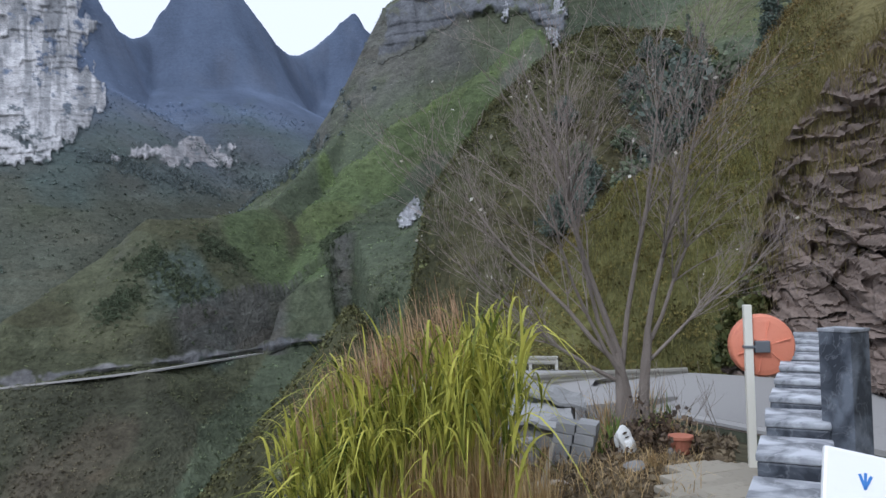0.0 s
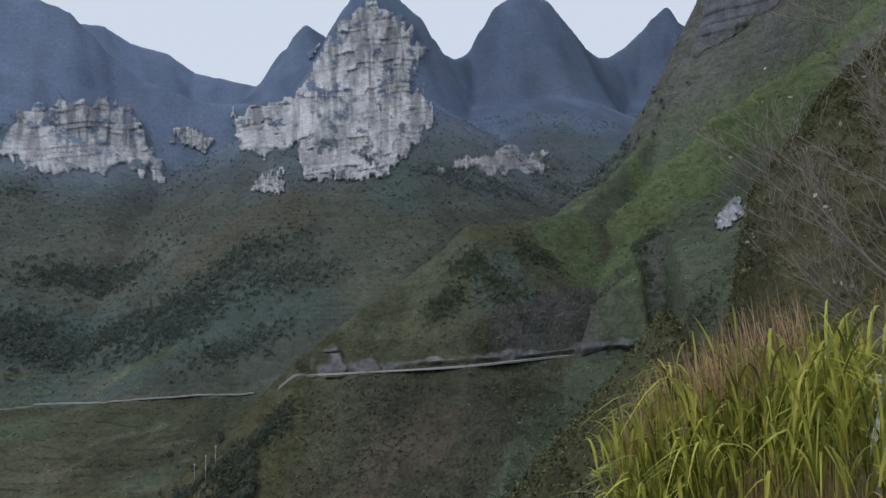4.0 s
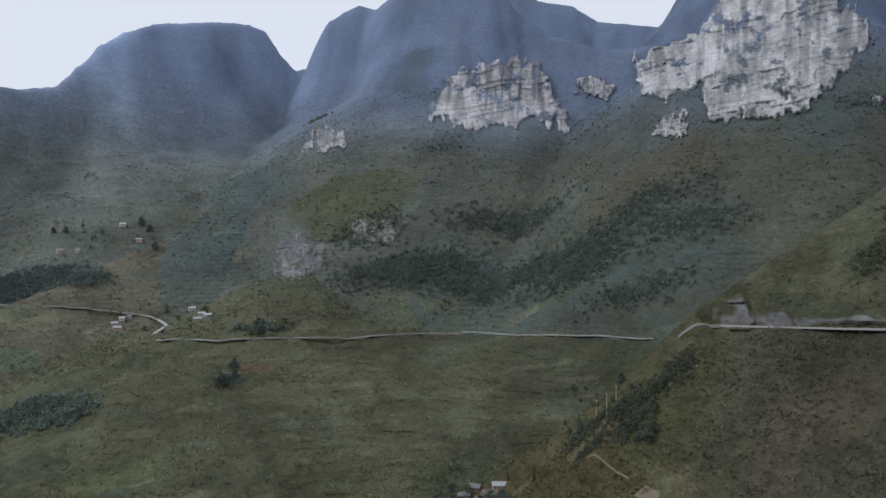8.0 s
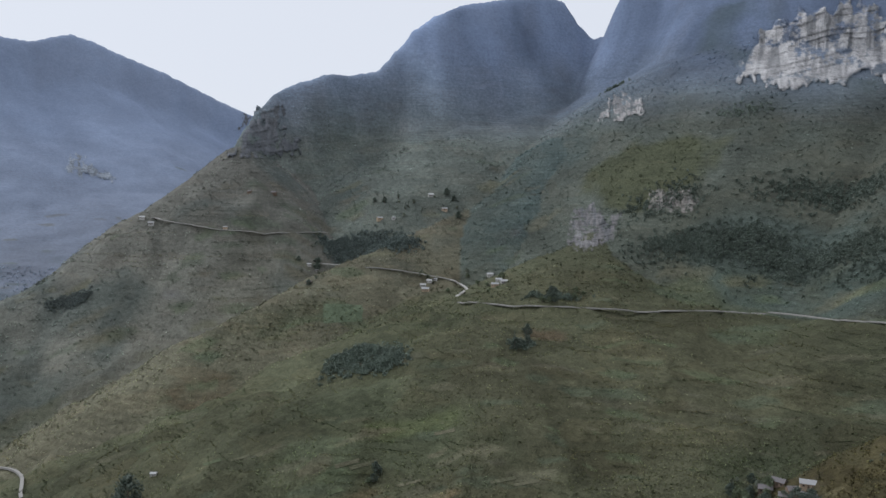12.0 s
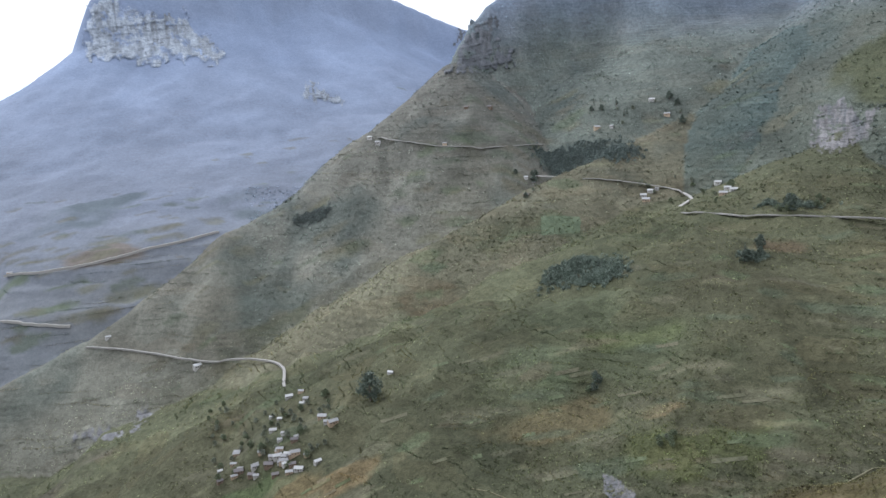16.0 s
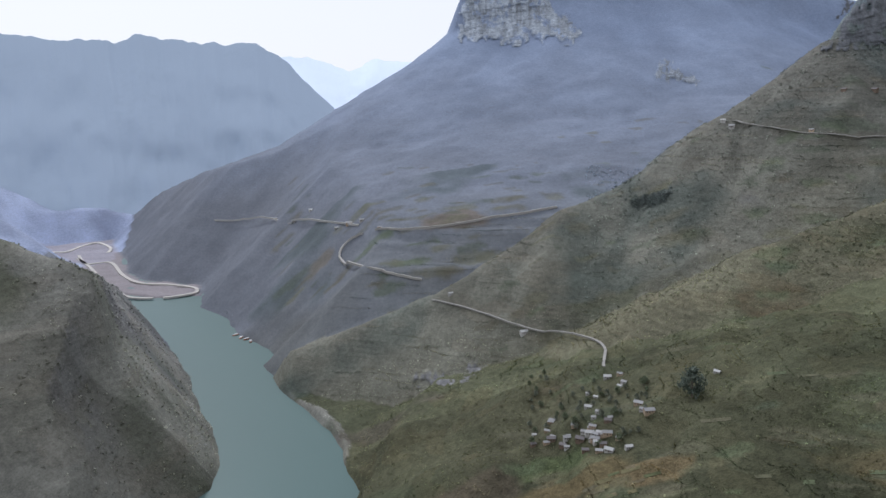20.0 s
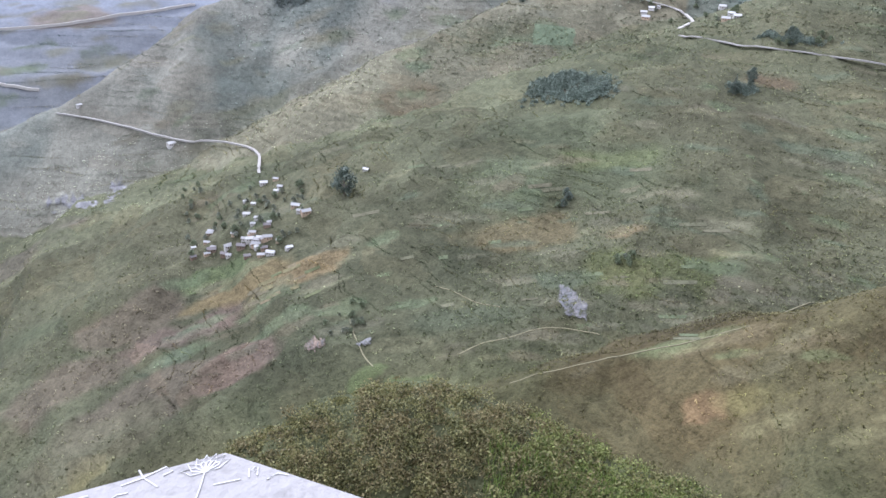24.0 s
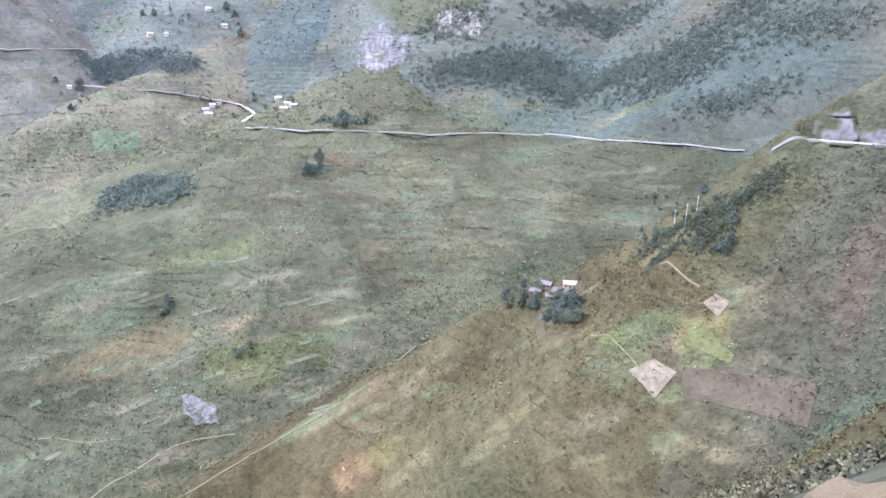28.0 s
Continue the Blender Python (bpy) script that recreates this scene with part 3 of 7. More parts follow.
def grid_mesh(name, x, y, z, close=False):
    n, m = x.shape
    me = bpy.data.meshes.new(name)
    k = np.arange(n * m).reshape(n, m)
    nxt = np.roll(k, -1, axis=1) if close else k[:, 1:]
    cur = k if close else k[:, :-1]
    q = np.stack([cur[:-1], nxt[:-1], nxt[1:], cur[1:]], -1).reshape(-1, 4)
    me.vertices.add(n * m)
    me.vertices.foreach_set("co", np.stack([x, y, z], -1).astype(np.float32).ravel())
    me.loops.add(q.size)
    me.loops.foreach_set("vertex_index", q.astype(np.int32).ravel())
    me.polygons.add(len(q))
    me.polygons.foreach_set("loop_start", np.arange(0, q.size, 4, dtype=np.int32))
    me.update(calc_edges=True)
    me.polygons.foreach_set("use_smooth", np.ones(len(q), bool))
    return me


def paint(me, col, broken=0.9):
    a = me.color_attributes.new("cover", "FLOAT_COLOR", "POINT")
    b = np.broadcast_to(np.asarray(broken, float).reshape(-1, 1), (col.size // 3, 1))
    a.data.foreach_set("color", np.concatenate([col.reshape(-1, 3), b], 1).astype(np.float32).ravel())


pale = np.clip(within(gx, gy, [at(*p) for p in DELTA]) / 12 + 0.5 + 1.2 * fbm(gx, gy, 70, 4, 7), 0, 1)[..., None] * 0.75
cover = cover * (1 - pale) + pale * np.array((0.31, 0.275, 0.25))
# haze put into the colour: the cover turns bluer with distance
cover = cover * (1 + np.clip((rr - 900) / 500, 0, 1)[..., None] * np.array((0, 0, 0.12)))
dry_spurs = np.clip((np.degrees(bb) - 30) / 9, 0, 1) * np.clip((450 - rr) / 70, 0, 1) * (rr > 60)  # dry winter grass on the near spurs
dry_spurs = np.maximum(dry_spurs, np.isin(owner, [k for k, q in enumerate(RIDGES) if q[0].startswith("home")]))[..., None]
cover = cover * (1 + dry_spurs * np.array((0.04, -0.02, -0.15)))
ground_mesh = grid_mesh("ground", gx, gy, gz + EYE, True)
# far ridges get less contrast, to look hazed
broken = np.array([0.3 if q[3] == HAZED_BLUE else 0.34 if q[3] == HAZED_PEAK else 0.6 if q[3] == BANK else 0.3 if q[0] == "far_left" else 0.62 if q[3] == DRY else 0.75 for q in RIDGES] + [0.75])[owner]
broken = np.where(owner == [q[0] for q in RIDGES].index("main_range"), np.interp(gz, [120, 360], [0.7, 0.34]), broken)
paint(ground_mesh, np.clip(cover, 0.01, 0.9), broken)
ground_mesh.materials.append(GROUND)
ground = tagged(new("ground", ground_mesh), "green and brown scrubby karst mountainsides with fields falling to a gorge", "mountainside", kind="structure")

# ================= helpers for things =================
def part(name, bm, mat, parent=None, label=""):
    """Links a bmesh (or mesh data) as one mesh object under a thing or a part."""
    if isinstance(bm, bmesh.types.BMesh):
        me = bpy.data.meshes.new(name)
        bm.to_mesh(me)
        bm.free()
    else:
        me = bm
    if mat and not me.materials:
        me.materials.append(mat)
    ob = new(name, me)
    if parent:
        ob.parent = parent
    if label:
        ob["label"] = label
    return ob


def thing(name, place, label, category, turn=0.0, group="", kind=""):
    ob = new(name)
    ob.empty_display_size = 0.2
    ob.matrix_basis = Matrix.Translation(place) @ Matrix.Rotation(turn, 4, "Z")
    return tagged(ob, label, category, group, kind)


def box(bm, centre, size, bevel=0.0, turn=None):
    m = Matrix.Translation(centre) @ (turn.to_4x4() if turn else Matrix()) @ Matrix.Diagonal((*size, 1))
    vs = bmesh.ops.create_cube(bm, size=1, matrix=m)["verts"]
    if bevel:
        bmesh.ops.bevel(bm, geom=list({e for v in vs for e in v.link_edges}), offset=bevel, segments=2, affect="EDGES", profile=0.6)
    return bm


def tube(bm, pts, radii, sides=6):
    """A round branch or pipe through points."""
    rows = []
    for i, p in enumerate(pts):
        d = (pts[min(i + 1, len(pts) - 1)] - pts[max(i - 1, 0)]).normalized()
        a = d.orthogonal().normalized()
        b = d.cross(a)
        rows.append([bm.verts.new(p + radii[i] * (a * math.cos(2 * math.pi * k / sides) + b * math.sin(2 * math.pi * k / sides))) for k in range(sides)])
    for r, s in zip(rows, rows[1:]):
        for k in range(sides):
            bm.faces.new((r[k], r[(k + 1) % sides], s[(k + 1) % sides], s[k]))
    bm.faces.new(rows[0][::-1])
    bm.faces.new(rows[-1])


def quads_mesh(name, quads, mat, colours=None):
    """Many loose four-cornered leaves in one mesh; quads: (n, 4, 3)."""
    q = np.asarray(quads, np.float32)
    me = bpy.data.meshes.new(name)
    me.vertices.add(len(q) * 4)
    me.vertices.foreach_set("co", q.ravel())
    me.loops.add(len(q) * 4)
    me.loops.foreach_set("vertex_index", np.arange(len(q) * 4, dtype=np.int32))
    me.polygons.add(len(q))
    me.polygons.foreach_set("loop_start", np.arange(0, len(q) * 4, 4, dtype=np.int32))
    me.update(calc_edges=True)
    if colours is not None:
        paint(me, np.repeat(colours, 4, axis=0))
    me.materials.append(mat)
    return me


rng = np.random.default_rng(7)


def sprays(centres, sizes, per, flat=0.7, lift=0.8, leaf=1.0):
    """Leaf sprays: per leaves round each centre, leaning every way."""
    n = len(centres)
    c = np.repeat(centres, per, 0) + rng.normal(0, 0.42, (n * per, 3)) * np.repeat(sizes, per)[:, None] * np.array((1, 1, flat)) + np.array((0, 0, 1)) * np.repeat(sizes, per)[:, None] * lift
    s = np.repeat(sizes, per)[:, None] * rng.uniform(0.25, 0.6, (n * per, 1)) * leaf
    u = rng.normal(0, 1, (n * per, 3))
    u /= np.linalg.norm(u, axis=1)[:, None]
    v = np.cross(u, rng.normal(0, 1, (n * per, 3)))
    v /= np.linalg.norm(v, axis=1)[:, None]
    w = rng.uniform(0.45, 0.9, (n * per, 1))
    return np.stack([c - u * s, c - v * s * w, c + u * s, c + v * s * w * rng.uniform(0.5, 1.2, (n * per, 1))], 1)


def cover_at(x, y):
    r, b = np.hypot(x, y), np.degrees(np.arctan2(-x, y))
    b = np.where(b < -46, b + 360, b)
    return cover[np.clip(np.searchsorted(rings, r), 0, len(rings) - 1), np.clip(np.searchsorted(turns, b), 0, len(turns) - 1)]


# ---- the water of the gorge ----
WATER = material("jade_water", (0.088, 0.152, 0.146), 0.38, 0.08, 0.01, 0.03, 0.6, (0.100, 0.166, 0.158), spec=0.15)
water_mesh = bpy.data.meshes.new("river")
water_mesh.from_pydata([at(120, 300, RIVER + EYE), at(182, 420, RIVER + EYE), at(158, 2500, RIVER + EYE), at(136, 2400, RIVER + EYE), at(128, 1000, RIVER + EYE)], [], [(0, 4, 3, 2, 1)])
water_mesh.materials.append(WATER)
river = tagged(new("river", water_mesh), "still jade-green river winding through the deep gorge", "river", kind="structure")

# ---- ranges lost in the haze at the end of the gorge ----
# distance haze is painted here: pale blue base colour plus a weak glow
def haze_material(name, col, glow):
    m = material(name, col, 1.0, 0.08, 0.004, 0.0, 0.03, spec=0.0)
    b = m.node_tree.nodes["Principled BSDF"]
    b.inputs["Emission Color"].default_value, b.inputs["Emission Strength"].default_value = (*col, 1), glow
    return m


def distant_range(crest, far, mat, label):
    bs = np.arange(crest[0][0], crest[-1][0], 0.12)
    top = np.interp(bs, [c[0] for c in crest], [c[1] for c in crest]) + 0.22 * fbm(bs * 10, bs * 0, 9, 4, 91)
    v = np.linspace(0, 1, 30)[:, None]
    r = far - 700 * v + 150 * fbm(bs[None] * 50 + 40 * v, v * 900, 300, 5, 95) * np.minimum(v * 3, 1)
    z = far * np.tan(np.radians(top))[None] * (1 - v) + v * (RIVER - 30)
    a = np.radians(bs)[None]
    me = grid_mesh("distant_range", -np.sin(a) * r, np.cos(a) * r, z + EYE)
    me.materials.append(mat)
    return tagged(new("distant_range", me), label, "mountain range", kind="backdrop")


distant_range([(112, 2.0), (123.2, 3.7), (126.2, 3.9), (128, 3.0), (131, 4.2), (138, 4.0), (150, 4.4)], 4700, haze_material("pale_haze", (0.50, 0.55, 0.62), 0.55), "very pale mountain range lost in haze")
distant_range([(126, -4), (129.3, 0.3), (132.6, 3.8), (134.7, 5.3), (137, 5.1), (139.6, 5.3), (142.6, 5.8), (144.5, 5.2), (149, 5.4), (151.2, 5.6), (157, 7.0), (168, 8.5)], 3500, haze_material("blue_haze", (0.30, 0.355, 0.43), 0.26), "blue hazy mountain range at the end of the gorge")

# ================= limestone cliffs =================
def inside(px, py, poly):
    """Signed distance (degrees, + within) from a closed outline of (bearing, dip) corners."""
    best, odd = np.full(px.shape, 1e9), np.zeros(px.shape, bool)
    for (ax, ay), (bx, by) in zip(poly, poly[1:] + poly[:1]):
        dx, dy = bx - ax, by - ay
        t = np.clip(((px - ax) * dx + (py - ay) * dy) / (dx * dx + dy * dy + 1e-9), 0, 1)
        best = np.minimum(best, np.hypot(px - ax - t * dx, py - ay - t * dy))
        odd ^= ((ay > py) != (by > py)) & (px < ax + (py - ay) * dx / (dy if abs(dy) > 1e-9 else 1e-9))
    return np.where(odd, best, -best)


def cliff_shape(poly, label, step=0.07, tint=(0.37, 0.363, 0.36), out=6.0, stain=0.75, ragged=1.5):
    """A cliff by its outline on the mountain's face."""
    bs, ds = [p[0] for p in poly], [p[1] for p in poly]
    return cliff((min(bs) - 0.3, max(bs) + 0.3), (max(ds) + 0.3, min(ds) - 0.3), [1, 1], 0, label, step, tint, out, poly, stain, ragged)


def cliff(bearings, dips, outline, fill, label, step=0.09, tint=(0.42, 0.415, 0.41), out=7.0, poly=None, stain=0.72, ragged=1.0):
    """Bare rock on a mountain's face; outline: the share of the height that is bare, from side to side; fill: how little of it is overgrown."""
    b0, b1 = bearings
    d0, d1 = dips  # foot, top (under the level)
    cu, cv = 56, 40
    B, D = np.meshgrid(np.linspace(b0, b1, cu), np.linspace(d0, d1, cv), indexing="ij")
    coarse = np.array([tuple(p) for p in sight(B.ravel(), D.ravel(), 250)]).reshape(cu, cv, 3)
    rad = np.hypot(coarse[..., 0], coarse[..., 1])
    nu, nv = max(14, int(abs(b1 - b0) / step)), max(12, int(abs(d1 - d0) / step))
    fu, fv = np.linspace(0, cu - 1, nu), np.linspace(0, cv - 1, nv)
    iu, iv = np.minimum(fu.astype(int), cu - 2), np.minimum(fv.astype(int), cv - 2)
    au, av = (fu - iu)[:, None], (fv - iv)[None]
    R = (rad[iu][:, iv] * (1 - au) + rad[iu + 1][:, iv] * au) * (1 - av) + (rad[iu][:, iv + 1] * (1 - au) + rad[iu + 1][:, iv + 1] * au) * av
    bb_, dd_ = np.radians(b0 + (b1 - b0) * fu / (cu - 1))[:, None] + 0 * av, np.radians(d0 + (d1 - d0) * fv / (cv - 1))[None] + 0 * au
    Z = -np.tan(dd_) * R  # over the eye
    R0 = float(rad.mean())
    size = min(1.0, R0 * math.radians(abs(b1 - b0)) / 220)  # small crags have finer relief
    S, Z0 = R0 * bb_ / size, -np.tan(dd_) * R0 / size
    slab = fbm(S, Z0 * 0.3, 46, 4, 101)
    chip = fbm(S, Z0 * 0.6, 9, 3, 109)
    u, v = np.linspace(0, 1, nu)[:, None], np.linspace(0, 1, nv)[None]
    ou = np.interp(u, np.linspace(0, 1, len(outline)), outline)
    rag = fbm(S, Z0 * 0.45, 60, 5, 113, 0.6)
    fine = fbm(S, Z0 * 0.5, 12, 3, 115)
    rim = np.minimum(np.minimum(u, 1 - u) * 6, v * 5) + 0.25 + 1.9 * fbm(S, Z0 * 0.8, 40, 4, 125, 0.6) + 0.8 * fine
    bare = np.minimum((ou - v) * 3 + 0.35 + 1.7 * rag + 0.7 * fine + fill * 0.8, rim)
    if poly:
        rag = fbm(S, Z0 * 0.9, 42, 5, 113, 0.62)
        bare = 0.75 + inside(np.degrees(bb_), np.degrees(dd_), poly) / (0.55 if abs(b1 - b0) > 4 else 0.3) + ragged * (1.3 * rag + 0.9 * fine)
        bare = np.minimum(bare, rim + 0.9)
    over = Z - height_at(-np.sin(bb_) * R, np.cos(bb_) * R)
    bare = np.where(np.abs(over) > 12, -1.0, bare)  # nothing above the mountain's own edge
    rise = np.clip((bare - 0.35) / 0.9, 0, 1)
    rise = rise * rise * (3 - 2 * rise)
    layer = Z0 / 15 + 0.10 * S / 15 + 0.9 * fbm(S, Z0, 110, 3, 127)  # beds of unlike thickness, split into blocks
    li = np.floor(layer + 0.35 * np.sin(layer * 2.1)).astype(int)
    part_ = np.modf(layer + 0.35 * np.sin(layer * 2.1) + 500)[0]
    ci = np.floor(S / 19 + 3 * TABLE[li & 511, 7] + 0.5 * fbm(S, Z0, 30, 2, 129)).astype(int)
    block = TABLE[ci & 511, (li * 3) & 511]
    joint = np.clip(1 - part_ / 0.16, 0, 1) * np.clip(fbm(S, Z0, 70, 2, 133) * 3 + 0.7, 0, 1)
    R2 = R - 0.8 - rise * (out + (7 * slab + 2.5 * block + 2.2 * chip - 3.0 * joint + 1.5 * (1 - part_)) * size)
    x, y = -np.sin(bb_) * R2, np.cos(bb_) * R2
    streak = np.clip(np.maximum(fbm(S, Z0 * 0.10, 9, 4, 117), fbm(S, Z0 * 0.3, 24, 4, 119)) * 4.2 - 0.5, 0, 1)[..., None]
    col = np.array(tint) * (1 + 0.3 * chip[..., None] + 0.2 * slab[..., None] + 0.14 * block[..., None])
    streak = streak * np.clip(0.25 + 1.4 * v, 0, 1)[..., None]
    col = col * (1 - stain * streak) + stain * streak * np.array((0.12, 0.125, 0.13))
    # shadow lines under the beds' overhangs, painted dark along the joints
    col = col * (1 - 0.45 * joint[..., None])
    tufts = np.clip(fbm(S, Z0 * 1.2, 22, 5, 121, 0.7) * 5 - 0.7 + 0.5 * np.clip(1.3 - bare, 0, 1), 0, 1)[..., None]
    soil = np.stack([fbm(S, Z0, 20, 3, 123) * 0.3 + 1] * 3, -1) * cover_at(x, y)
    k = np.clip((bare - 0.55) * 3 + 1.6 * chip, 0, 1)[..., None] * (1 - 0.92 * tufts)
    col = soil * (1 - k) + col * k
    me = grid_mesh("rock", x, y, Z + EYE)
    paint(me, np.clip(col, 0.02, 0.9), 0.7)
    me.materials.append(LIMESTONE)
    cells = np.minimum(np.minimum(bare[:-1, :-1], bare[1:, :-1]), np.minimum(bare[:-1, 1:], bare[1:, 1:])) > 0.38
    island, count = np.zeros(cells.shape, int), 0
    sizes = []
    for i0, j0 in zip(*np.nonzero(cells)):
        if island[i0, j0]:
            continue
        count += 1
        todo, island[i0, j0] = [(i0, j0)], count
        for i, j in todo:
            for p, q in ((i + 1, j), (i - 1, j), (i, j + 1), (i, j - 1)):
                if 0 <= p < cells.shape[0] and 0 <= q < cells.shape[1] and cells[p, q] and not island[p, q]:
                    island[p, q] = count
                    todo.append((p, q))
        sizes.append((len(todo), count))
    sizes.sort(reverse=True)
    middle = coarse[cu // 2, cv // 2]
    ob = thing("limestone_cliff", middle, label, "cliff")
    whole = bmesh.new()
    whole.from_mesh(me)
    for n_, c in sizes[:6]:
        if n_ < 30:
            break
        bm = whole.copy()
        bm.faces.ensure_lookup_table()
        bmesh.ops.delete(bm, geom=[bm.faces[i] for i in np.nonzero(island.ravel() != c)[0]], context="FACES")
        piece = bpy.data.meshes.new("rock")
        bm.to_mesh(piece)
        bm.free()
        piece.materials.append(LIMESTONE)
        r_ = part("rock", piece, None, ob)
        r_.matrix_basis = Matrix.Translation(-Vector(middle))
    whole.free()
    return ob


cliff_shape([(40.2, -10.6), (40.2, -12.9), (38.4, -13.2), (36.6, -14.8), (35.8, -14.6), (33.8, -18.2), (32.5, -19.1), (30.8, -20.8), (29.6, -21.8), (28.0, -20.6), (26.5, -19.3), (25.7, -18.0), (26.2, -15.6), (25.1, -13.0), (25.8, -11.5), (28.4, -8.7), (31.5, -8.2), (34.8, -7.9), (35.6, -10.6), (37.0, -10.0)], "tall white limestone cliff with dark streaks under a peak", 0.06)
cliff_shape([(38.9, -7.2), (38.5, -8.4), (36.6, -8.8), (36.7, -7.3)], "small pale limestone outcrop at a cliff's foot", 0.05, (0.36, 0.345, 0.335), 4)
cliff_shape([(56.1, -8.6), (56.0, -10.0), (54.7, -11.6), (52.0, -13.0), (49.8, -13.5), (47.6, -12.8), (46.1, -10.8), (45.4, -7.9), (47.2, -8.2), (49.8, -8.1), (52.0, -8.2), (54.7, -8.6)], "white limestone cliff band between dark woods", 0.06)
cliff_shape([(44.6, -10.6), (44.4, -11.5), (42.9, -11.6), (41.8, -10.9), (42.4, -10.2)], "small grey cliff among bushes", 0.05, (0.34, 0.335, 0.33), 4)
cliff_shape([(65.6, -6.5), (65.1, -7.5), (62.2, -8.0), (62.1, -7.1), (64.1, -6.4)], "low white cliff at a knob's foot", 0.05, (0.36, 0.345, 0.335), 4)
cliff_shape([(24.2, -9.0), (22.1, -9.8), (18.5, -10.4), (17.7, -9.5), (16.1, -9.9), (16.0, -8.9), (20.5, -8.6)], "low broken white rock band in woods", 0.06, (0.25, 0.24, 0.24), 3, 0.6, 1.5)
cliff_shape([(62.0, 0.4), (61.8, -0.9), (59.1, -1.0), (58.5, -0.1), (59.3, 0.9)], "small pale quarried rock face on a hillside", 0.04, (0.225, 0.21, 0.19), 2, 0.3, 0.2)
cliff_shape([(68.1, 3.4), (67.8, 0.9), (66.1, 0.2), (65.0, 1.3), (64.0, 0.9), (64.4, 2.8), (66.5, 3.7)], "grey and white crag above a hamlet", 0.045, (0.17, 0.165, 0.165), 2, 0.85, 0.5)
# the bluish tints of the next two cliffs are haze painted into the rock
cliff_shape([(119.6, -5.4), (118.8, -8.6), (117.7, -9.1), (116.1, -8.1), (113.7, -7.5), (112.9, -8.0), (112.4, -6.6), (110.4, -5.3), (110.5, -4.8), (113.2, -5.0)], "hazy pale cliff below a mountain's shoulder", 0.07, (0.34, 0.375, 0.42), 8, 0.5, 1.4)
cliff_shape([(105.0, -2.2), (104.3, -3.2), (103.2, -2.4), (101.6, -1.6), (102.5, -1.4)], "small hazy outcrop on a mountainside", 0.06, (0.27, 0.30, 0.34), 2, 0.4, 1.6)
cliff_shape([(93.9, -3.5), (92.3, -5.9), (90.9, -7.0), (90.0, -5.3), (89.0, -3.7)], "row of small grey crags under a dome", 0.07, (0.135, 0.142, 0.155), 4, 0.6, 2.3)
cliff_shape([(3.7, -3.9), (3.3, -5.0), (2.1, -6.2), (1.6, -5.0), (2.6, -3.8)], "pale rock outcrop in a green slope", 0.04, (0.26, 0.26, 0.265), 2, 0.5, 1.2)
cliff_shape([(4.6, -16.6), (4.4, -20.4), (0, -22.2), (-5, -23.6), (-10.5, -22.5), (-10.2, -17.8), (-8.6, -18.2), (-7.2, -20.0), (-4, -19.6), (0, -19.4), (2.5, -17.2)], "dark grey cliff with white runs high on the slope", 0.06, (0.105, 0.108, 0.115), 3, 0.75, 1.0)
cliff_shape([(-5.0, -21.5), (-5.3, -19.3), (-6.1, -20.2), (-8.0, -21.2)], "white run of bare rock on a dark cliff", 0.04, (0.30, 0.30, 0.31), 4.5, 0.5, 1.2)
cliff_shape([(-8.4, -21.0), (-8.3, -18.7), (-9.3, -16.8), (-10.1, -19.4), (-9.5, -20.8)], "white run of bare rock on a dark cliff", 0.04, (0.30, 0.30, 0.31), 4.5, 0.5, 1.2)
cliff_shape([(-9.2, -12.4), (-9.6, -14.6), (-11.4, -15.2), (-11.2, -13.6)], "pale rocks showing through dark scrub", 0.05, (0.20, 0.195, 0.19), 1.5, 0.5, 1.8)
cliff((9.5, 13), (12.5, 7.9), [0.4, 0.8, 0.9], -0.05, "white scree and rock below the road", 0.06, (0.22, 0.215, 0.21), 2)
cliff_shape([(34.3, 6.7), (34.2, 5.4), (32.6, 5.0), (31.8, 6.1), (28.5, 5.9), (25.9, 5.5), (23.3, 5.5), (19.8, 5.4), (16.3, 5.2), (12.7, 4.6), (7.3, 4.1), (7.3, 4.8), (12.7, 5.35), (19.8, 6.1), (26.0, 6.55), (32.5, 6.8)], "grey rock cut along the road", 0.04, (0.13, 0.127, 0.125), 0.8, 0.85, 0.9)
cliff_shape([(82.8, 28.4), (82.5, 27.4), (81.5, 27.6), (80.0, 28.7), (79.9, 29.7), (81.5, 29.6)], "grey boulder outcrop in a sloping meadow", 0.04, (0.15, 0.147, 0.147), 2, 0.8, 0.5)
cliff((103.4, 105.4), (33.6, 32.2), [0.8, 1, 0.8], 0.1, "pinkish bare scar in the hillside", 0.06, (0.20, 0.155, 0.125), 1.5)
cliff((99.2, 100.6), (33.2, 32.2), [0.8, 1, 0.8], 0.1, "small pale rock in the hillside", 0.06, (0.19, 0.19, 0.19), 1.5)
cliff((118, 125), (21.5, 18.5), [0.6, 0.4, 0.8, 0.5], -0.22, "dark crag with pale streaks above the gorge", 0.07, (0.19, 0.19, 0.195), 3)

# ================= roads =================
CONCRETE_ROAD = material("worn_concrete_road", (0.27, 0.262, 0.248), 0.9, 0.18, 0.5, 0.15, 14, (0.34, 0.328, 0.31))
PALE_ROAD = material("pale_mountain_road", (0.30, 0.288, 0.268), 0.9, 0.2, 0.08, 0.1, 2, (0.38, 0.365, 0.34))
DIRT = material("trodden_path", (0.15, 0.142, 0.085), 0.95, 0.25, 0.1, 0.2, 2, (0.20, 0.185, 0.115))


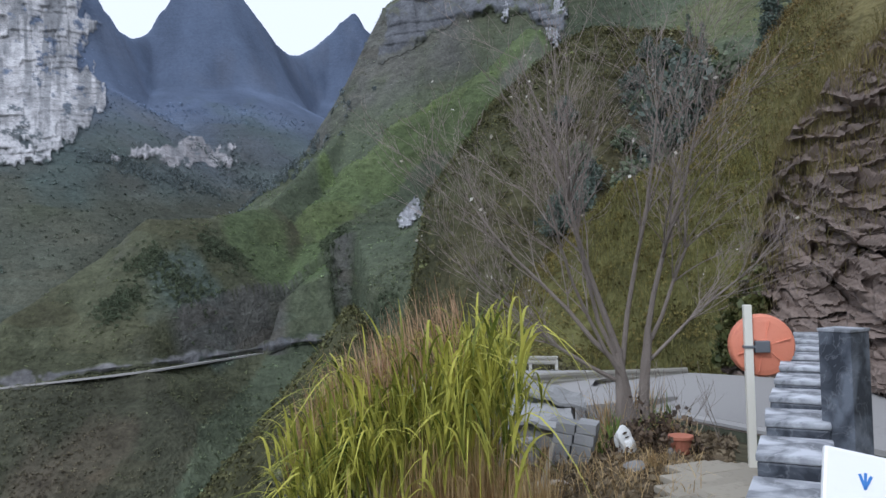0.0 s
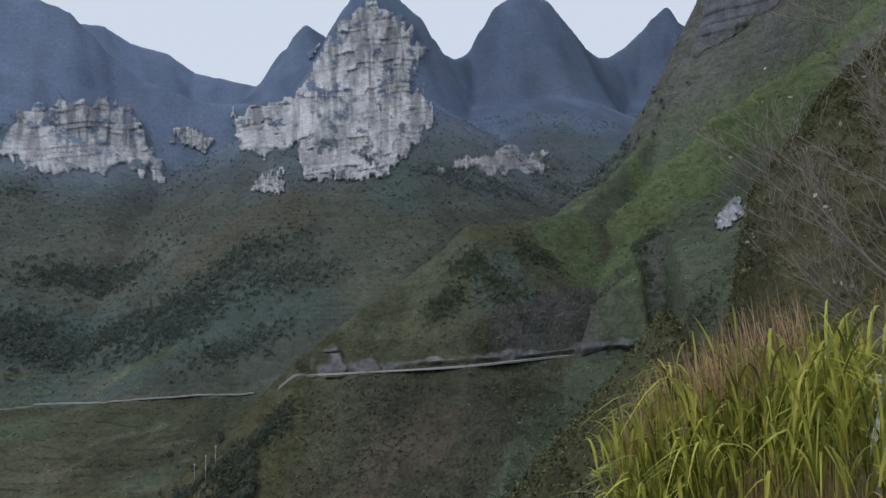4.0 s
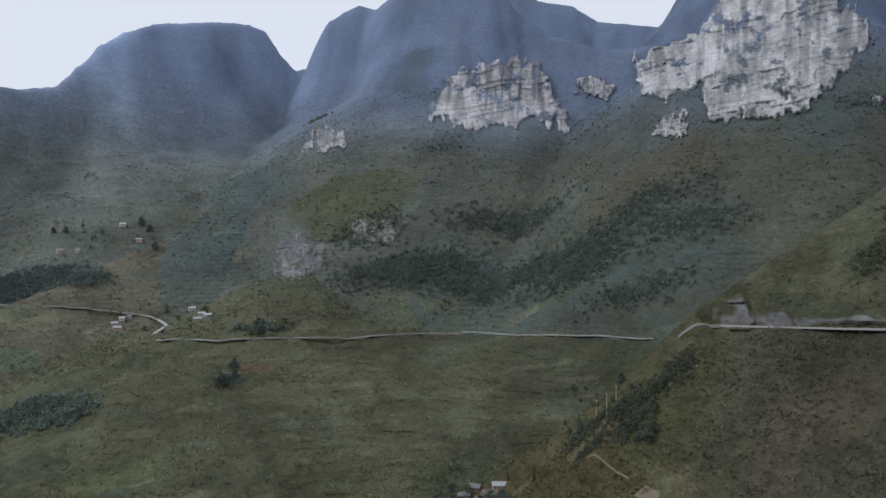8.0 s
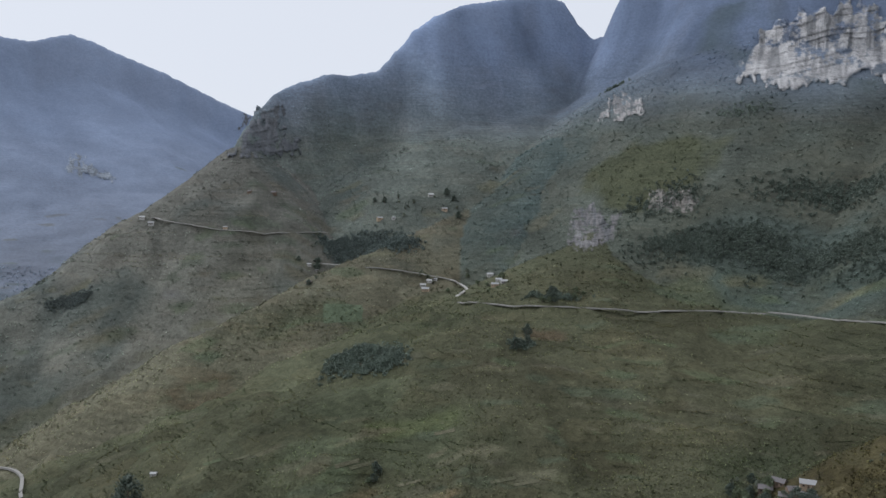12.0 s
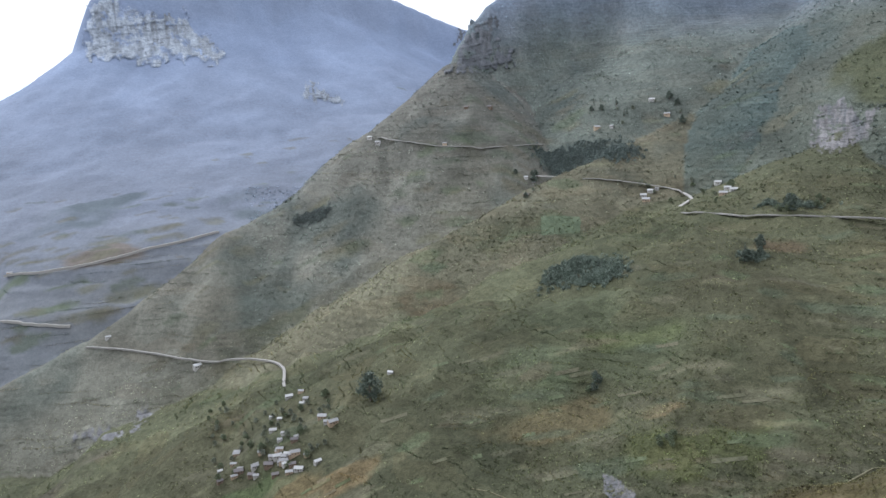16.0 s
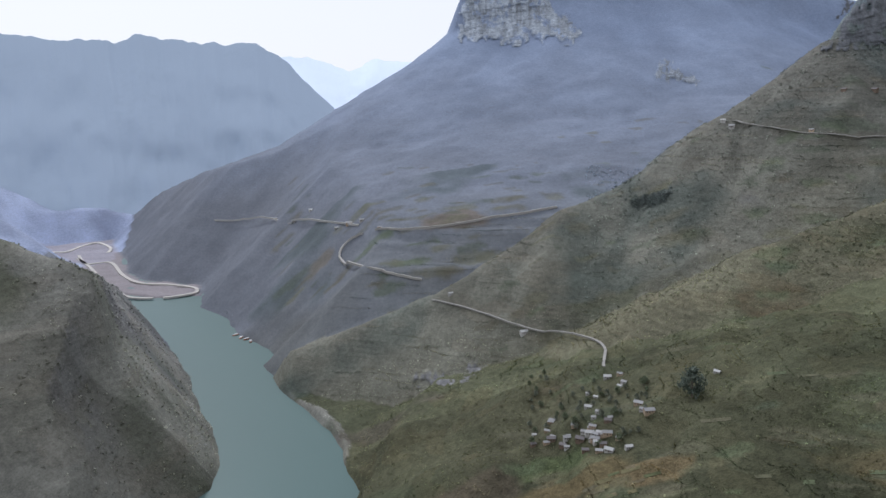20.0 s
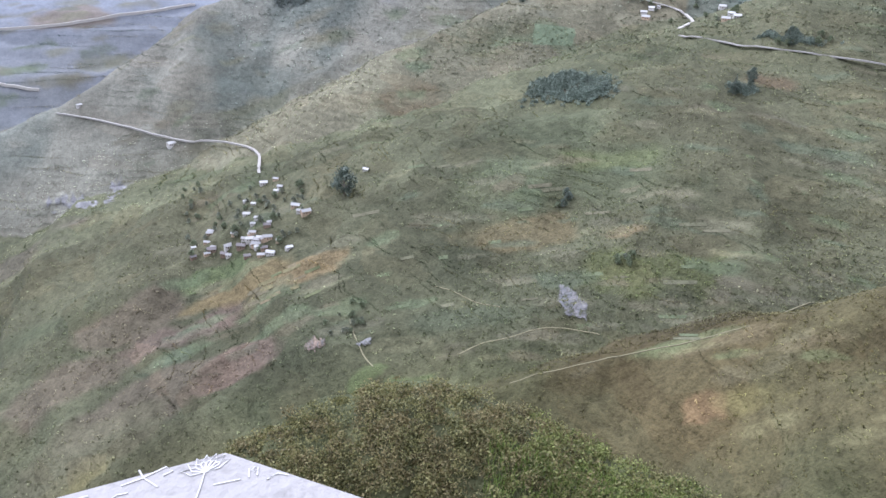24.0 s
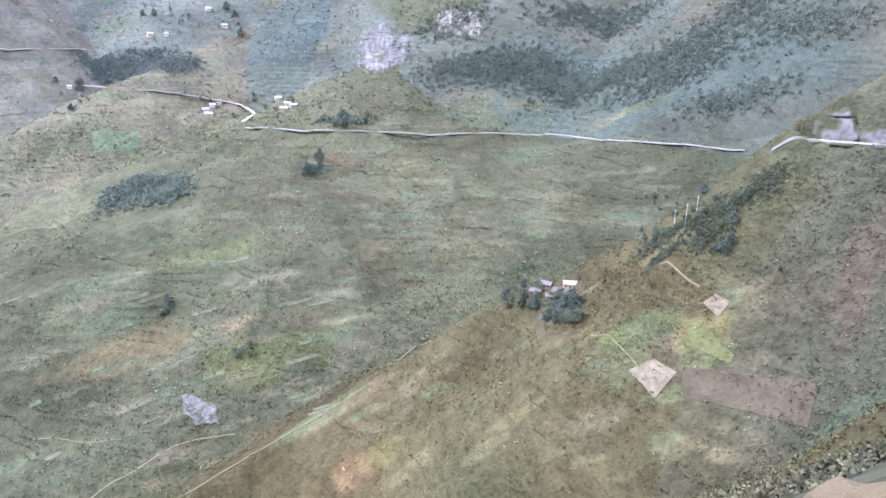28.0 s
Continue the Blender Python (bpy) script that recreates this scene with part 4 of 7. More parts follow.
def ribbon(pts, width, lift=0.5, edge=0.0, skirt=0.6):
    """A strip of road along points with a low wall on its outer side."""
    bm = bmesh.new()
    rows = []
    for i, p in enumerate(pts):
        d = pts[min(i + 1, len(pts) - 1)] - pts[max(i - 1, 0)]
        d.z = 0
        n = Vector((-d.y, d.x, 0)).normalized()
        if n.dot(Vector((p.x, p.y, 0))) > 0:
            n = -n  # towards the lookout: the valley side
        a, b = p - n * width / 2 + Vector((0, 0, lift)), p + n * width / 2 + Vector((0, 0, lift))
        prof = [a - Vector((0, 0, skirt + 0.6)), a, b]
        if edge:
            prof += [b + Vector((0, 0, edge)), b + n * 0.4 + Vector((0, 0, edge))]
        prof += [prof[-1] - Vector((0, 0, skirt + edge + lift))]
        rows.append([bm.verts.new(q) for q in prof])
    for r, s in zip(rows, rows[1:]):
        for k in range(len(r) - 1):
            bm.faces.new((r[k], r[k + 1], s[k + 1], s[k]))
    bmesh.ops.recalc_face_normals(bm, faces=bm.faces)
    return bm


def smooth_line(pts, n):
    """Points spread evenly over a soft curve through the given ones."""
    out = []
    for i in range(len(pts) - 1):
        p0, p1, p2, p3 = pts[max(i - 1, 0)], pts[i], pts[i + 1], pts[min(i + 2, len(pts) - 1)]
        for k in range(n):
            t = k / n
            out.append(0.5 * ((2 * p1) + (p2 - p0) * t + (2 * p0 - 5 * p1 + 4 * p2 - p3) * t * t + (3 * p1 - p0 - 3 * p2 + p3) * t ** 3))
    return out + [pts[-1]]


def hill_road(line, width, label, mat=PALE_ROAD, name="road", nearer=250.0, edge=0.3, lift=0.5):
    fine = smooth_line([Vector((b, d, 0)) for b, d in line], 7)
    pts = sight([p.x for p in fine], [p.y for p in fine], nearer)
    even = []
    for i, p in enumerate(pts):
        near = [q for q in pts[max(0, i - 6):i + 7] if (q - p).length < 70]
        mid = sum(near, Vector()) / len(near)
        even.append(mid)
    high = [max(q.z, float(height_at(q.x, q.y)) + EYE) for q in even]
    for i, q in enumerate(even):
        around = high[max(0, i - 3):i + 4]
        q.z = 0.5 * max(around) + 0.5 * sum(around) / len(around) if edge else float(height_at(q.x, q.y)) + EYE
    me = part(name, ribbon(even, width, lift, edge), mat)
    return tagged(me, label, "road" if "path" not in name else "path", kind="structure")


hill_road([(38.1, 7.98), (39.6, 8.1), (41, 8.2), (45.4, 7.9), (48.4, 8.25), (53, 8.0), (57.8, 8.05), (62, 8.35), (67.4, 8.45), (72, 8.25), (75.5, 8.05), (77.0, 7.85)], 4.3, "pale mountain road with a low wall along a green slope")
hill_road([(76.9, 7.75), (76.3, 7.2), (75.4, 6.8), (77.2, 6.3), (78.7, 5.85), (82.8, 5.35), (88.4, 4.85)], 3.7, "pale road climbing through a hamlet")
hill_road([(86, 2.45), (89.6, 2.85), (93.5, 2.5), (96.8, 2.15), (98.6, 1.6), (100.1, 1.0)], 3.7, "pale road rising to a ridge")
hill_road([(111.5, 7.7), (113.1, 7.75), (114.2, 8.2), (118.2, 8.7), (121.3, 9.2), (125.4, 9.5), (127.0, 9.15)], 4.4, "pale road winding over a far hillside", lift=3.0)
hill_road([(127.0, 9.2), (128.3, 9.7), (129.0, 10.3), (129.7, 11.1), (129.1, 11.8), (127.8, 12.3), (125.1, 12.95), (121.6, 13.4)], 3.4, "pale road bending down a far hillside", lift=3.0)
hill_road([(122.9, 14.7), (121.0, 15.0), (118.3, 15.9), (115.3, 17.2), (111.5, 17.5), (108.2, 18.0), (108.5, 19.0), (108.3, 20.5)], 2.8, "narrow pale road down to a village", lift=1.2)
hill_road([(139.3, 7.7), (135.8, 8.1), (132.5, 8.3), (129.4, 8.5), (127.2, 8.9)], 3.0, "faint road across a hazy slope", lift=3.0)
for line, lab in (([(101.4, 30.5), (100.8, 32.5), (100.0, 34.0), (98.3, 35.6)], "thin footpath down a meadow"), ([(93.1, 34.8), (88, 32.4), (83.8, 30.9), (80, 30.6), (77.7, 30.9)], "thin footpath across a meadow"),
                  ([(96, 28), (90, 29.5), (85.9, 30.1)], "thin footpath in dry grass"), ([(44.8, 16.9), (42, 17.6), (39.5, 18.9)], "thin footpath on a spur"), ([(88.6, 36.3), (82, 34.2), (75.8, 31.6), (68.7, 28.8), (64.8, 26.1), (61.0, 23.7), (56.8, 21.5)], "pale trodden crest path on a spur"), ([(50, 22.5), (46, 23.5), (43.5, 25.8)], "thin field-edge path")):
    hill_road(line, 0.8, lab, DIRT, "footpath", 120.0, 0.0, 0.3)

bench_pts = smooth_line([Vector(at(b, d, z + EYE)) for b, d, z in RIDGES[5][1]], 10)
road = tagged(part("road", ribbon(bench_pts[:52], 5.9, 0.06), CONCRETE_ROAD), "grey concrete mountain road curving round a bend", "road", kind="structure")
cut_road = tagged(part("road", ribbon(bench_pts[61:], 4.2, 0.2, 0.35, 0.3), PALE_ROAD), "pale mountain road with a low wall cut across a steep slope", "road", kind="structure")

nose = smooth_line([Vector(at(b, d, z + EYE)) for b, d, z in ((33.8, 377, -45.3), (34.6, 374.5, -45.5), (35.5, 372.5, -44.4), (36.2, 372, -46.8), (37.0, 372, -51.0))], 6)
tagged(part("road", ribbon(nose, 2.6, 0.3, 0.2, 0.8), PALE_ROAD), "pale mountain road rounding the spur's nose", "road", kind="structure")

# ================= round the lookout =================
def spot(bearing, far, z):
    return Vector(at(bearing, far, z + EYE))


def marble(name, dark, mid, vein, rough, amount):
    """Cut marble: cloudy ground with thin bent veins and worn, dusty patches."""
    m = material(name, mid, rough, 0.45, 2.6, 0.10, 22, [c * 1.35 for c in mid], spec=0.4)
    n, l = m.node_tree.nodes, m.node_tree.links
    b, tc = n["Principled BSDF"], n["Texture Coordinate"]
    base = b.inputs["Base Color"].links[0].from_socket
    clouds, lines = n.new("ShaderNodeTexNoise"), n.new("ShaderNodeTexNoise")
    for t, sc, bend in ((clouds, 4.5, 0.6), (lines, 3.2, 1.6)):
        t.inputs["Scale"].default_value, t.inputs["Detail"].default_value, t.inputs["Distortion"].default_value = sc, 7, bend
        l.new(tc.outputs["Object"], t.inputs["Vector"])
    shade = n.new("ShaderNodeMapRange")
    shade.inputs["From Min"].default_value, shade.inputs["From Max"].default_value = 0.42, 0.60
    l.new(clouds.outputs["Fac"], shade.inputs["Value"])
    one = n.new("ShaderNodeMix")
    one.data_type = "RGBA"
    one.inputs["A"].default_value = (*dark, 1)
    l.new(shade.outputs[0], one.inputs["Factor"])
    l.new(base, one.inputs["B"])
    thin = n.new("ShaderNodeValToRGB")
    r = thin.color_ramp
    r.elements[0].position, r.elements[0].color = 0.488, (0, 0, 0, 1)
    r.elements[1].position, r.elements[1].color = 0.512, (0, 0, 0, 1)
    r.elements.new(0.5).color = (amount, amount, amount, 1)
    l.new(lines.outputs["Fac"], thin.inputs[0])
    two = n.new("ShaderNodeMix")
    two.data_type = "RGBA"
    two.inputs["B"].default_value = (*vein, 1)
    l.new(thin.outputs[0], two.inputs["Factor"])
    l.new(one.outputs["Result"], two.inputs["A"])
    l.new(two.outputs["Result"], b.inputs["Base Color"])
    return m


STONE = marble("dark_veined_marble", (0.035, 0.040, 0.050), (0.095, 0.105, 0.122), (0.30, 0.31, 0.33), 0.45, 0.3)
STONE_TOP = marble("pale_weathered_stone", (0.15, 0.158, 0.17), (0.36, 0.37, 0.39), (0.5, 0.5, 0.52), 0.65, 0.4)
RUBBLE = material("grey_rubble_stone", (0.20, 0.20, 0.195), 0.9, 0.45, 4, 0.4, 25, (0.33, 0.33, 0.32))
WHITE_PAINT = material("white_painted_concrete", (0.60, 0.59, 0.55), 0.6, 0.12, 3, 0.08, 30, (0.60, 0.58, 0.50))
PLASTIC_WHITE = material("white_plastic", (0.78, 0.78, 0.77), 0.4, 0.06, 3, 0.02, 30)
BLUE_PRINT = material("blue_print", (0.05, 0.16, 0.42), 0.5)
ORANGE = material("faded_orange_plastic", (0.58, 0.17, 0.10), 0.45, 0.12, 3, 0.05, 30, (0.70, 0.25, 0.15), spec=0.4)
STEEL_GREY = material("grey_steel", (0.16, 0.17, 0.18), 0.5, 0.2, 6, 0.05, 40, metal=0.6)
GALVANISED = material("galvanised_steel", (0.46, 0.44, 0.39), 0.6, 0.3, 4, 0.08, 30, (0.56, 0.54, 0.48), metal=0.2)
MIRROR_FACE = material("mirror_face", (0.85, 0.86, 0.87), 0.05, 0.02, 3, 0.0, 10, metal=1.0)
BRICK_GREY = material("grey_concrete_block", (0.19, 0.19, 0.19), 0.9, 0.2, 6, 0.3, 40, (0.27, 0.27, 0.265))
PAVING = material("worn_paving", (0.20, 0.175, 0.135), 0.9, 0.25, 2, 0.2, 20, (0.32, 0.29, 0.23))
RUST_WALL = material("rusty_brown_wall", (0.20, 0.12, 0.085), 0.85, 0.4, 2, 0.2, 20, (0.40, 0.32, 0.26))
ROCK = material("dark_shale", (0.036, 0.030, 0.028), 0.65, 0.75, 2.2, 1.0, 9, (0.185, 0.142, 0.115), spec=0.45)
BARK = material("grey_brown_bark", (0.105, 0.082, 0.067), 0.9, 0.55, 6, 0.4, 40, (0.2, 0.17, 0.143))
TWIG = material("reddish_twig_bark", (0.14, 0.1, 0.083), 0.9, 0.4, 6, 0.2, 40, (0.23, 0.19, 0.165))
GRASS = leaf_material("green_cane_leaf", (0.052, 0.085, 0.008), (0.66, 0.62, 0.11), 3.0)
RED_STRAW = leaf_material("reddish_dry_tip", (0.30, 0.15, 0.09), (0.60, 0.44, 0.26), 2.0)
STRAW = leaf_material("dry_cane_straw", (0.22, 0.13, 0.05), (0.66, 0.50, 0.25), 2.0)
WEED = leaf_material("green_weed", (0.09, 0.15, 0.03), (0.22, 0.28, 0.07), 3.0)
SCRUB_LEAF = leaf_material("scrub_leaf", (0.045, 0.06, 0.02), (0.16, 0.16, 0.055), 0.5)
DEAD_LEAF = leaf_material("pale_dead_leaf", (0.42, 0.38, 0.30), (0.60, 0.57, 0.50), 3.0)
CLOTH = material("white_bag", (0.58, 0.58, 0.55), 0.7, 0.1, 5, 0.3, 20)
WOOD = material("weathered_wood", (0.42, 0.37, 0.30), 0.85, 0.25, 3, 0.2, 25, (0.55, 0.50, 0.42))


def blades(roots, lengths, leans, droops, widths, segs=6):
    """Long grass leaves as bent ribbons. leans: the way each one tips (x, y)."""
    n = len(roots)
    t = np.linspace(0, 1, segs + 1)[None, :, None]
    up = np.array((0, 0, 1.0))
    lean = np.concatenate([leans, np.zeros((n, 1))], 1)[:, None, :]
    L, D = lengths[:, None, None], droops[:, None, None]
    mid = roots[:, None, :] + up * L * (t - D * t ** 3 * 0.55) + lean * L * (0.35 * t + 0.65 * D * t ** 2.5)
    side = np.stack([-leans[:, 1], leans[:, 0], np.zeros(n)], 1) + rng.normal(0, 0.35, (n, 3)) * np.array((1, 1, 0.2))
    side /= np.linalg.norm(side, axis=1)[:, None] + 1e-9
    w = widths[:, None, None] * (1 - t ** 1.6) * np.minimum(1, 0.35 + 2.5 * t)
    a, b = mid - side[:, None, :] * w, mid + side[:, None, :] * w
    verts = np.stack([a, b], 2).reshape(-1, 3)
    base = (np.arange(n) * (segs + 1) * 2)[:, None] + (np.arange(segs) * 2)[None]
    faces = np.stack([base, base + 1, base + 3, base + 2], -1).reshape(-1, 4)
    me = bpy.data.meshes.new("blades")
    me.vertices.add(len(verts))
    me.vertices.foreach_set("co", verts.astype(np.float32).ravel())
    me.loops.add(faces.size)
    me.loops.foreach_set("vertex_index", faces.astype(np.int32).ravel())
    me.polygons.add(len(faces))
    me.polygons.foreach_set("loop_start", np.arange(0, faces.size, 4, dtype=np.int32))
    me.update(calc_edges=True)
    me.polygons.foreach_set("use_smooth", np.ones(len(faces), bool))
    return me


def cane_clump(place):
    """Tall clump of cane grass, highest at its one end: leaning canes with long arching leaves, dry below."""
    ob = thing("grass_clump", place, "tall clump of green cane grass with dry reddish tips", "grass")
    across, tops = [-1.35, -0.95, -0.45, 0.1, 0.55, 0.75], [1.05, 1.72, 2.12, 2.45, 2.62, 2.45]

    def canes(n, share):
        """Feet, tops and the way the canes lean."""
        u, v = rng.uniform(-1.2, 0.74, n), rng.normal(0, 0.34, n)
        high = np.interp(u, across, tops) * rng.uniform(*share, n)
        away = np.stack([0.16 * (u - 0.45) + rng.normal(0, 0.08, n), 0.22 * v + rng.normal(0, 0.1, n)], 1)
        return np.stack([u * 0.88, v, np.zeros(n)], 1), high, away

    def leaves(n, per, share, length, wide, droop):
        foot, high, away = canes(n, share)
        foot, high, away = (np.repeat(q, per, 0) for q in (foot, high, away))
        m = n * per
        k = rng.uniform(0.42, 0.88, m) ** 0.8
        start = foot + np.concatenate([away * (high * k)[:, None], (high * k)[:, None]], 1)
        a = rng.uniform(0, 2 * math.pi, m)
        lean = away * 1.1 + np.stack([np.cos(a), np.sin(a)], 1) * rng.uniform(0.15, 0.6, (m, 1))
        size = rng.uniform(*length, m) * np.clip(high / 2.2, 0.6, 1)
        return blades(start, size, lean, rng.uniform(*droop, m), rng.uniform(*wide, m), 8)

    def stems(n, share, wide, foot_lift=0.0, spread=1.0):
        foot, high, away = canes(n, share)
        foot[:, 2] += foot_lift
        return blades(foot, high - foot_lift, away * 2.2 * spread, rng.uniform(0.0, 0.25, n), rng.uniform(*wide, n), 5)
    part("cane", stems(420, (0.6, 0.92), (0.006, 0.011)), GRASS, ob, "slim green canes")
    part("foliage", leaves(330, 6, (0.72, 0.95), (0.5, 1.0), (0.010, 0.021), (0.3, 1.5)), GRASS, ob, "bright green long leaves")
    part("drooping_foliage", leaves(210, 4, (0.65, 0.98), (0.6, 1.05), (0.011, 0.022), (1.5, 2.4)), GRASS, ob, "broad drooping green leaves")
    n = 2600  # dry stalks, thickest at the tall end's foot
    u, v = np.clip(rng.normal(0.32, 0.40, n), -1.0, 0.95), rng.normal(-0.72, 0.14, n)
    a = rng.uniform(0, 6.28, n)
    dry = blades(np.stack([u, v, np.zeros(n)], 1), rng.uniform(0.9, 1.8, n), np.stack([np.cos(a), np.sin(a)], 1) * rng.uniform(0.02, 0.22, (n, 1)), rng.uniform(0.0, 0.9, n), rng.uniform(0.004, 0.010, n))
    part("dry_undergrowth", dry, STRAW, ob, "brown dry stalks at the foot")
    part("dry_leaf", leaves(120, 3, (0.3, 0.75), (0.3, 0.7), (0.008, 0.015), (0.9, 2.2)), STRAW, ob, "withered brown leaves")
    n = 1000  # reddish spikes along the low side
    u, v = rng.uniform(-1.3, 0.35, n), rng.normal(0, 0.3, n)
    top = np.interp(u, across, tops) * rng.uniform(0.72, 0.94, n)
    foot = np.stack([u * 0.88 - 0.1 * (0.4 - u) * top, v, top], 1)
    a = rng.normal(math.pi, 0.9, n)
    spikes = blades(foot, rng.uniform(0.3, 0.65, n), np.stack([np.cos(a), np.sin(a) * 0.5], 1) * rng.uniform(0.2, 0.8, (n, 1)), rng.uniform(0.0, 0.5, n), rng.uniform(0.003, 0.007, n), 4)
    part("plume", spikes, RED_STRAW, ob, "reddish dry tips")
    for q in ob.children:
        q["kind"] = "stuff"
    return ob


cane_clump(spot(1.0, 7.0, -2.85))


def grow(bms, bits, p, d, length, rad, level, rnd, lift=0.07):
    """A bare branch that bends upward and forks; the last shoots go to the second mesh."""
    n = 6 if level < 3 else 4
    pts, radii, ways = [p.copy()], [rad], []
    for k in range(n):
        d = (d + Vector((rnd.gauss(0, 0.10), rnd.gauss(0, 0.10), lift))).normalized()
        pts.append(pts[-1] + d * length / n)
        radii.append(max(0.0026, rad * (1 - 0.78 * (k + 1) / n)))
        ways.append(d)
    tube(bms[1 if level >= 3 else 0], pts, radii, 7 if level < 2 else 4 if level < 3 else 3)
    if level >= 4:
        if rnd.random() < 0.05:
            bits.append(pts[-1].copy())
        return
    for k in range({1: 12, 2: 7, 3: 3}[level]):
        i = rnd.randint(2 if level == 1 else 1, n)
        turn = Vector((rnd.gauss(0, 1), rnd.gauss(0, 1), rnd.gauss(0.1, 0.4))).normalized()
        grow(bms, bits, pts[i], (ways[i - 1] + turn * rnd.uniform(0.4, 0.85)).normalized(), length * rnd.uniform(0.32, 0.58), max(0.0034, radii[i] * 0.55), level + 1, rnd, lift)


def bare_tree(place):
    ob = thing("bare_tree", place, "leafless grey tree with many thin spreading branches", "tree")
    rnd = random.Random(12)
    bits = []
    twigs = bmesh.new()
    # foot (x, y), the way it sets off, length, thickness, upward bend
    stems = [((-0.10, 0.0, 1.15), (-0.20, 0.0, 1), 4.6, 0.052, 0.05), ((-0.04, 0.04, 0.95), (0.02, 0.1, 1), 4.5, 0.042, 0.03), ((0.34, 0.0, 1.45), (0.12, 0.0, 1), 3.2, 0.044, -0.01), ((0.33, 0.03, 1.2), (0.5, 0.1, 1), 3.2, 0.034, -0.02),
             ((-0.09, -0.04, 0.95), (-0.95, -0.1, 0.75), 3.3, 0.04, 0.06), ((-0.07, 0.04, 0.7), (-1.1, 0.15, 0.55), 3.1, 0.034, 0.08), ((-0.09, 0.06, 1.0), (-0.5, 0.2, 1), 3.9, 0.038, 0.02), ((-0.04, -0.06, 0.75), (-0.6, -0.3, 1), 3.3, 0.034, 0.03), ((0.30, 0.05, 0.95), (0.85, 0.2, 0.8), 2.8, 0.028, 0.03)]
    for foot, way, length, rad, lift in stems:
        bm = bmesh.new()
        grow((bm, twigs), bits, Vector(foot), Vector(way).normalized(), length, rad, 1, rnd, lift)
        part("stem", bm, BARK, ob)
    part("twig_tangle", twigs, TWIG, ob, "thin reddish-grey twigs")
    for line, radii in (([(0.04, 0, -0.7), (0.02, 0, -0.1), (-0.02, 0.02, 0.35), (-0.07, 0.0, 0.8), (-0.10, 0.0, 1.2)], [0.24, 0.17, 0.125, 0.10, 0.05]), ([(0.18, 0, -0.7), (0.20, 0.03, -0.1), (0.24, 0.0, 0.4), (0.30, 0.0, 1.0), (0.34, 0.0, 1.5)], [0.17, 0.11, 0.085, 0.07, 0.042]),
                        ([(-0.1, -0.05, -0.7), (-0.10, -0.02, 0.0), (-0.08, -0.02, 0.5), (-0.09, -0.03, 1.0)], [0.13, 0.09, 0.075, 0.04])):
        bm = bmesh.new()
        tube(bm, [Vector(q) for q in line], radii, 10)
        bmesh.ops.subdivide_edges(bm, edges=bm.edges[:], cuts=2)
        for v in bm.verts:
            v.co += 0.035 * noise.noise_vector(v.co * Vector((6, 6, 3)))
        part("trunk", bm, BARK, ob)
    me = quads_mesh("dead_leaves", sprays(np.array(bits), np.full(len(bits), 0.07), 1, 1, 0), DEAD_LEAF)
    part("dead_leaves", me, DEAD_LEAF, ob, "a few pale dead leaves on the twigs")


bare_tree(spot(-13.8, 11.0, -2.35))


def tuft(place, size, mat, name, label, category, n=90, broad=0.012):
    a = rng.uniform(0, 2 * math.pi, n)
    lean = np.stack([np.cos(a), np.sin(a)], 1) * rng.uniform(0.1, 0.9, (n, 1))
    roots = np.stack([rng.normal(0, 0.18 * size, n), rng.normal(0, 0.18 * size, n), np.zeros(n)], 1)
    me = blades(roots, rng.uniform(0.4, 1.0, n) * size, lean, rng.uniform(0.1, 1.0, n), np.full(n, broad * size ** 0.5), 4)
    me.materials.append(mat)
    ob = new(name, me)
    ob.matrix_basis = Matrix.Translation(place)
    return tagged(ob, label, category)


for b, d, z, s in ((-13.2, 10.2, -2.45, 0.75), (-12.2, 9.8, -2.55, 0.6), (-14.8, 10.0, -2.45, 0.5), (-10.3, 9.0, -2.7, 0.5), (-15.6, 11.2, -2.4, 0.8)):
    tuft(spot(b, d, z), s, WEED, "weed", "green weed with strap leaves beside the bare tree", "weed", 40, 0.03)
for b, d, z, s in ((-11.5, 8.6, -2.6, 0.45), (-13.5, 8.4, -2.5, 0.4), (-9.0, 8.2, -2.8, 0.5), (-15.5, 9.0, -2.4, 0.45), (-16.5, 10.6, -2.4, 0.7), (-12.6, 10.9, -2.4, 0.9), (-14.6, 11.6, -2.4, 1.0), (-6.5, 8.0, -3.0, 0.7), (-5.2, 8.4, -3.0, 0.8)):
    tuft(spot(b, d, z), s, STRAW, "dry_grass_tuft", "tuft of dry straw-coloured grass on the verge", "grass", 110, 0.008)
bank = bmesh.new()
bmesh.ops.create_icosphere(bank, subdivisions=4, radius=1)
for v in bank.verts:
    v.co = Vector((v.co.x * 0.5, v.co.y * 0.5, v.co.z * (0.5 if v.co.z > 0 else 3.2))) * (1 + 0.22 * noise.noise(v.co * 2.3) + 0.06 * noise.noise(v.co * 9))
ob = part("earth_bank", bank, material("tan_earth", (0.085, 0.068, 0.036), 0.95, 0.45, 5, 0.6, 30, (0.14, 0.112, 0.066)))
ob.matrix_basis = Matrix.Translation(spot(29.0, 2.88, -2.13))
tagged(ob, "bare tan earth bank below the lookout's edge", "earth bank")
tuft(spot(35.0, 2.5, -1.68), 0.24, GRASS, "grass_sprig", "single bright green grass sprig on an earth bank", "grass", 1, 0.05)

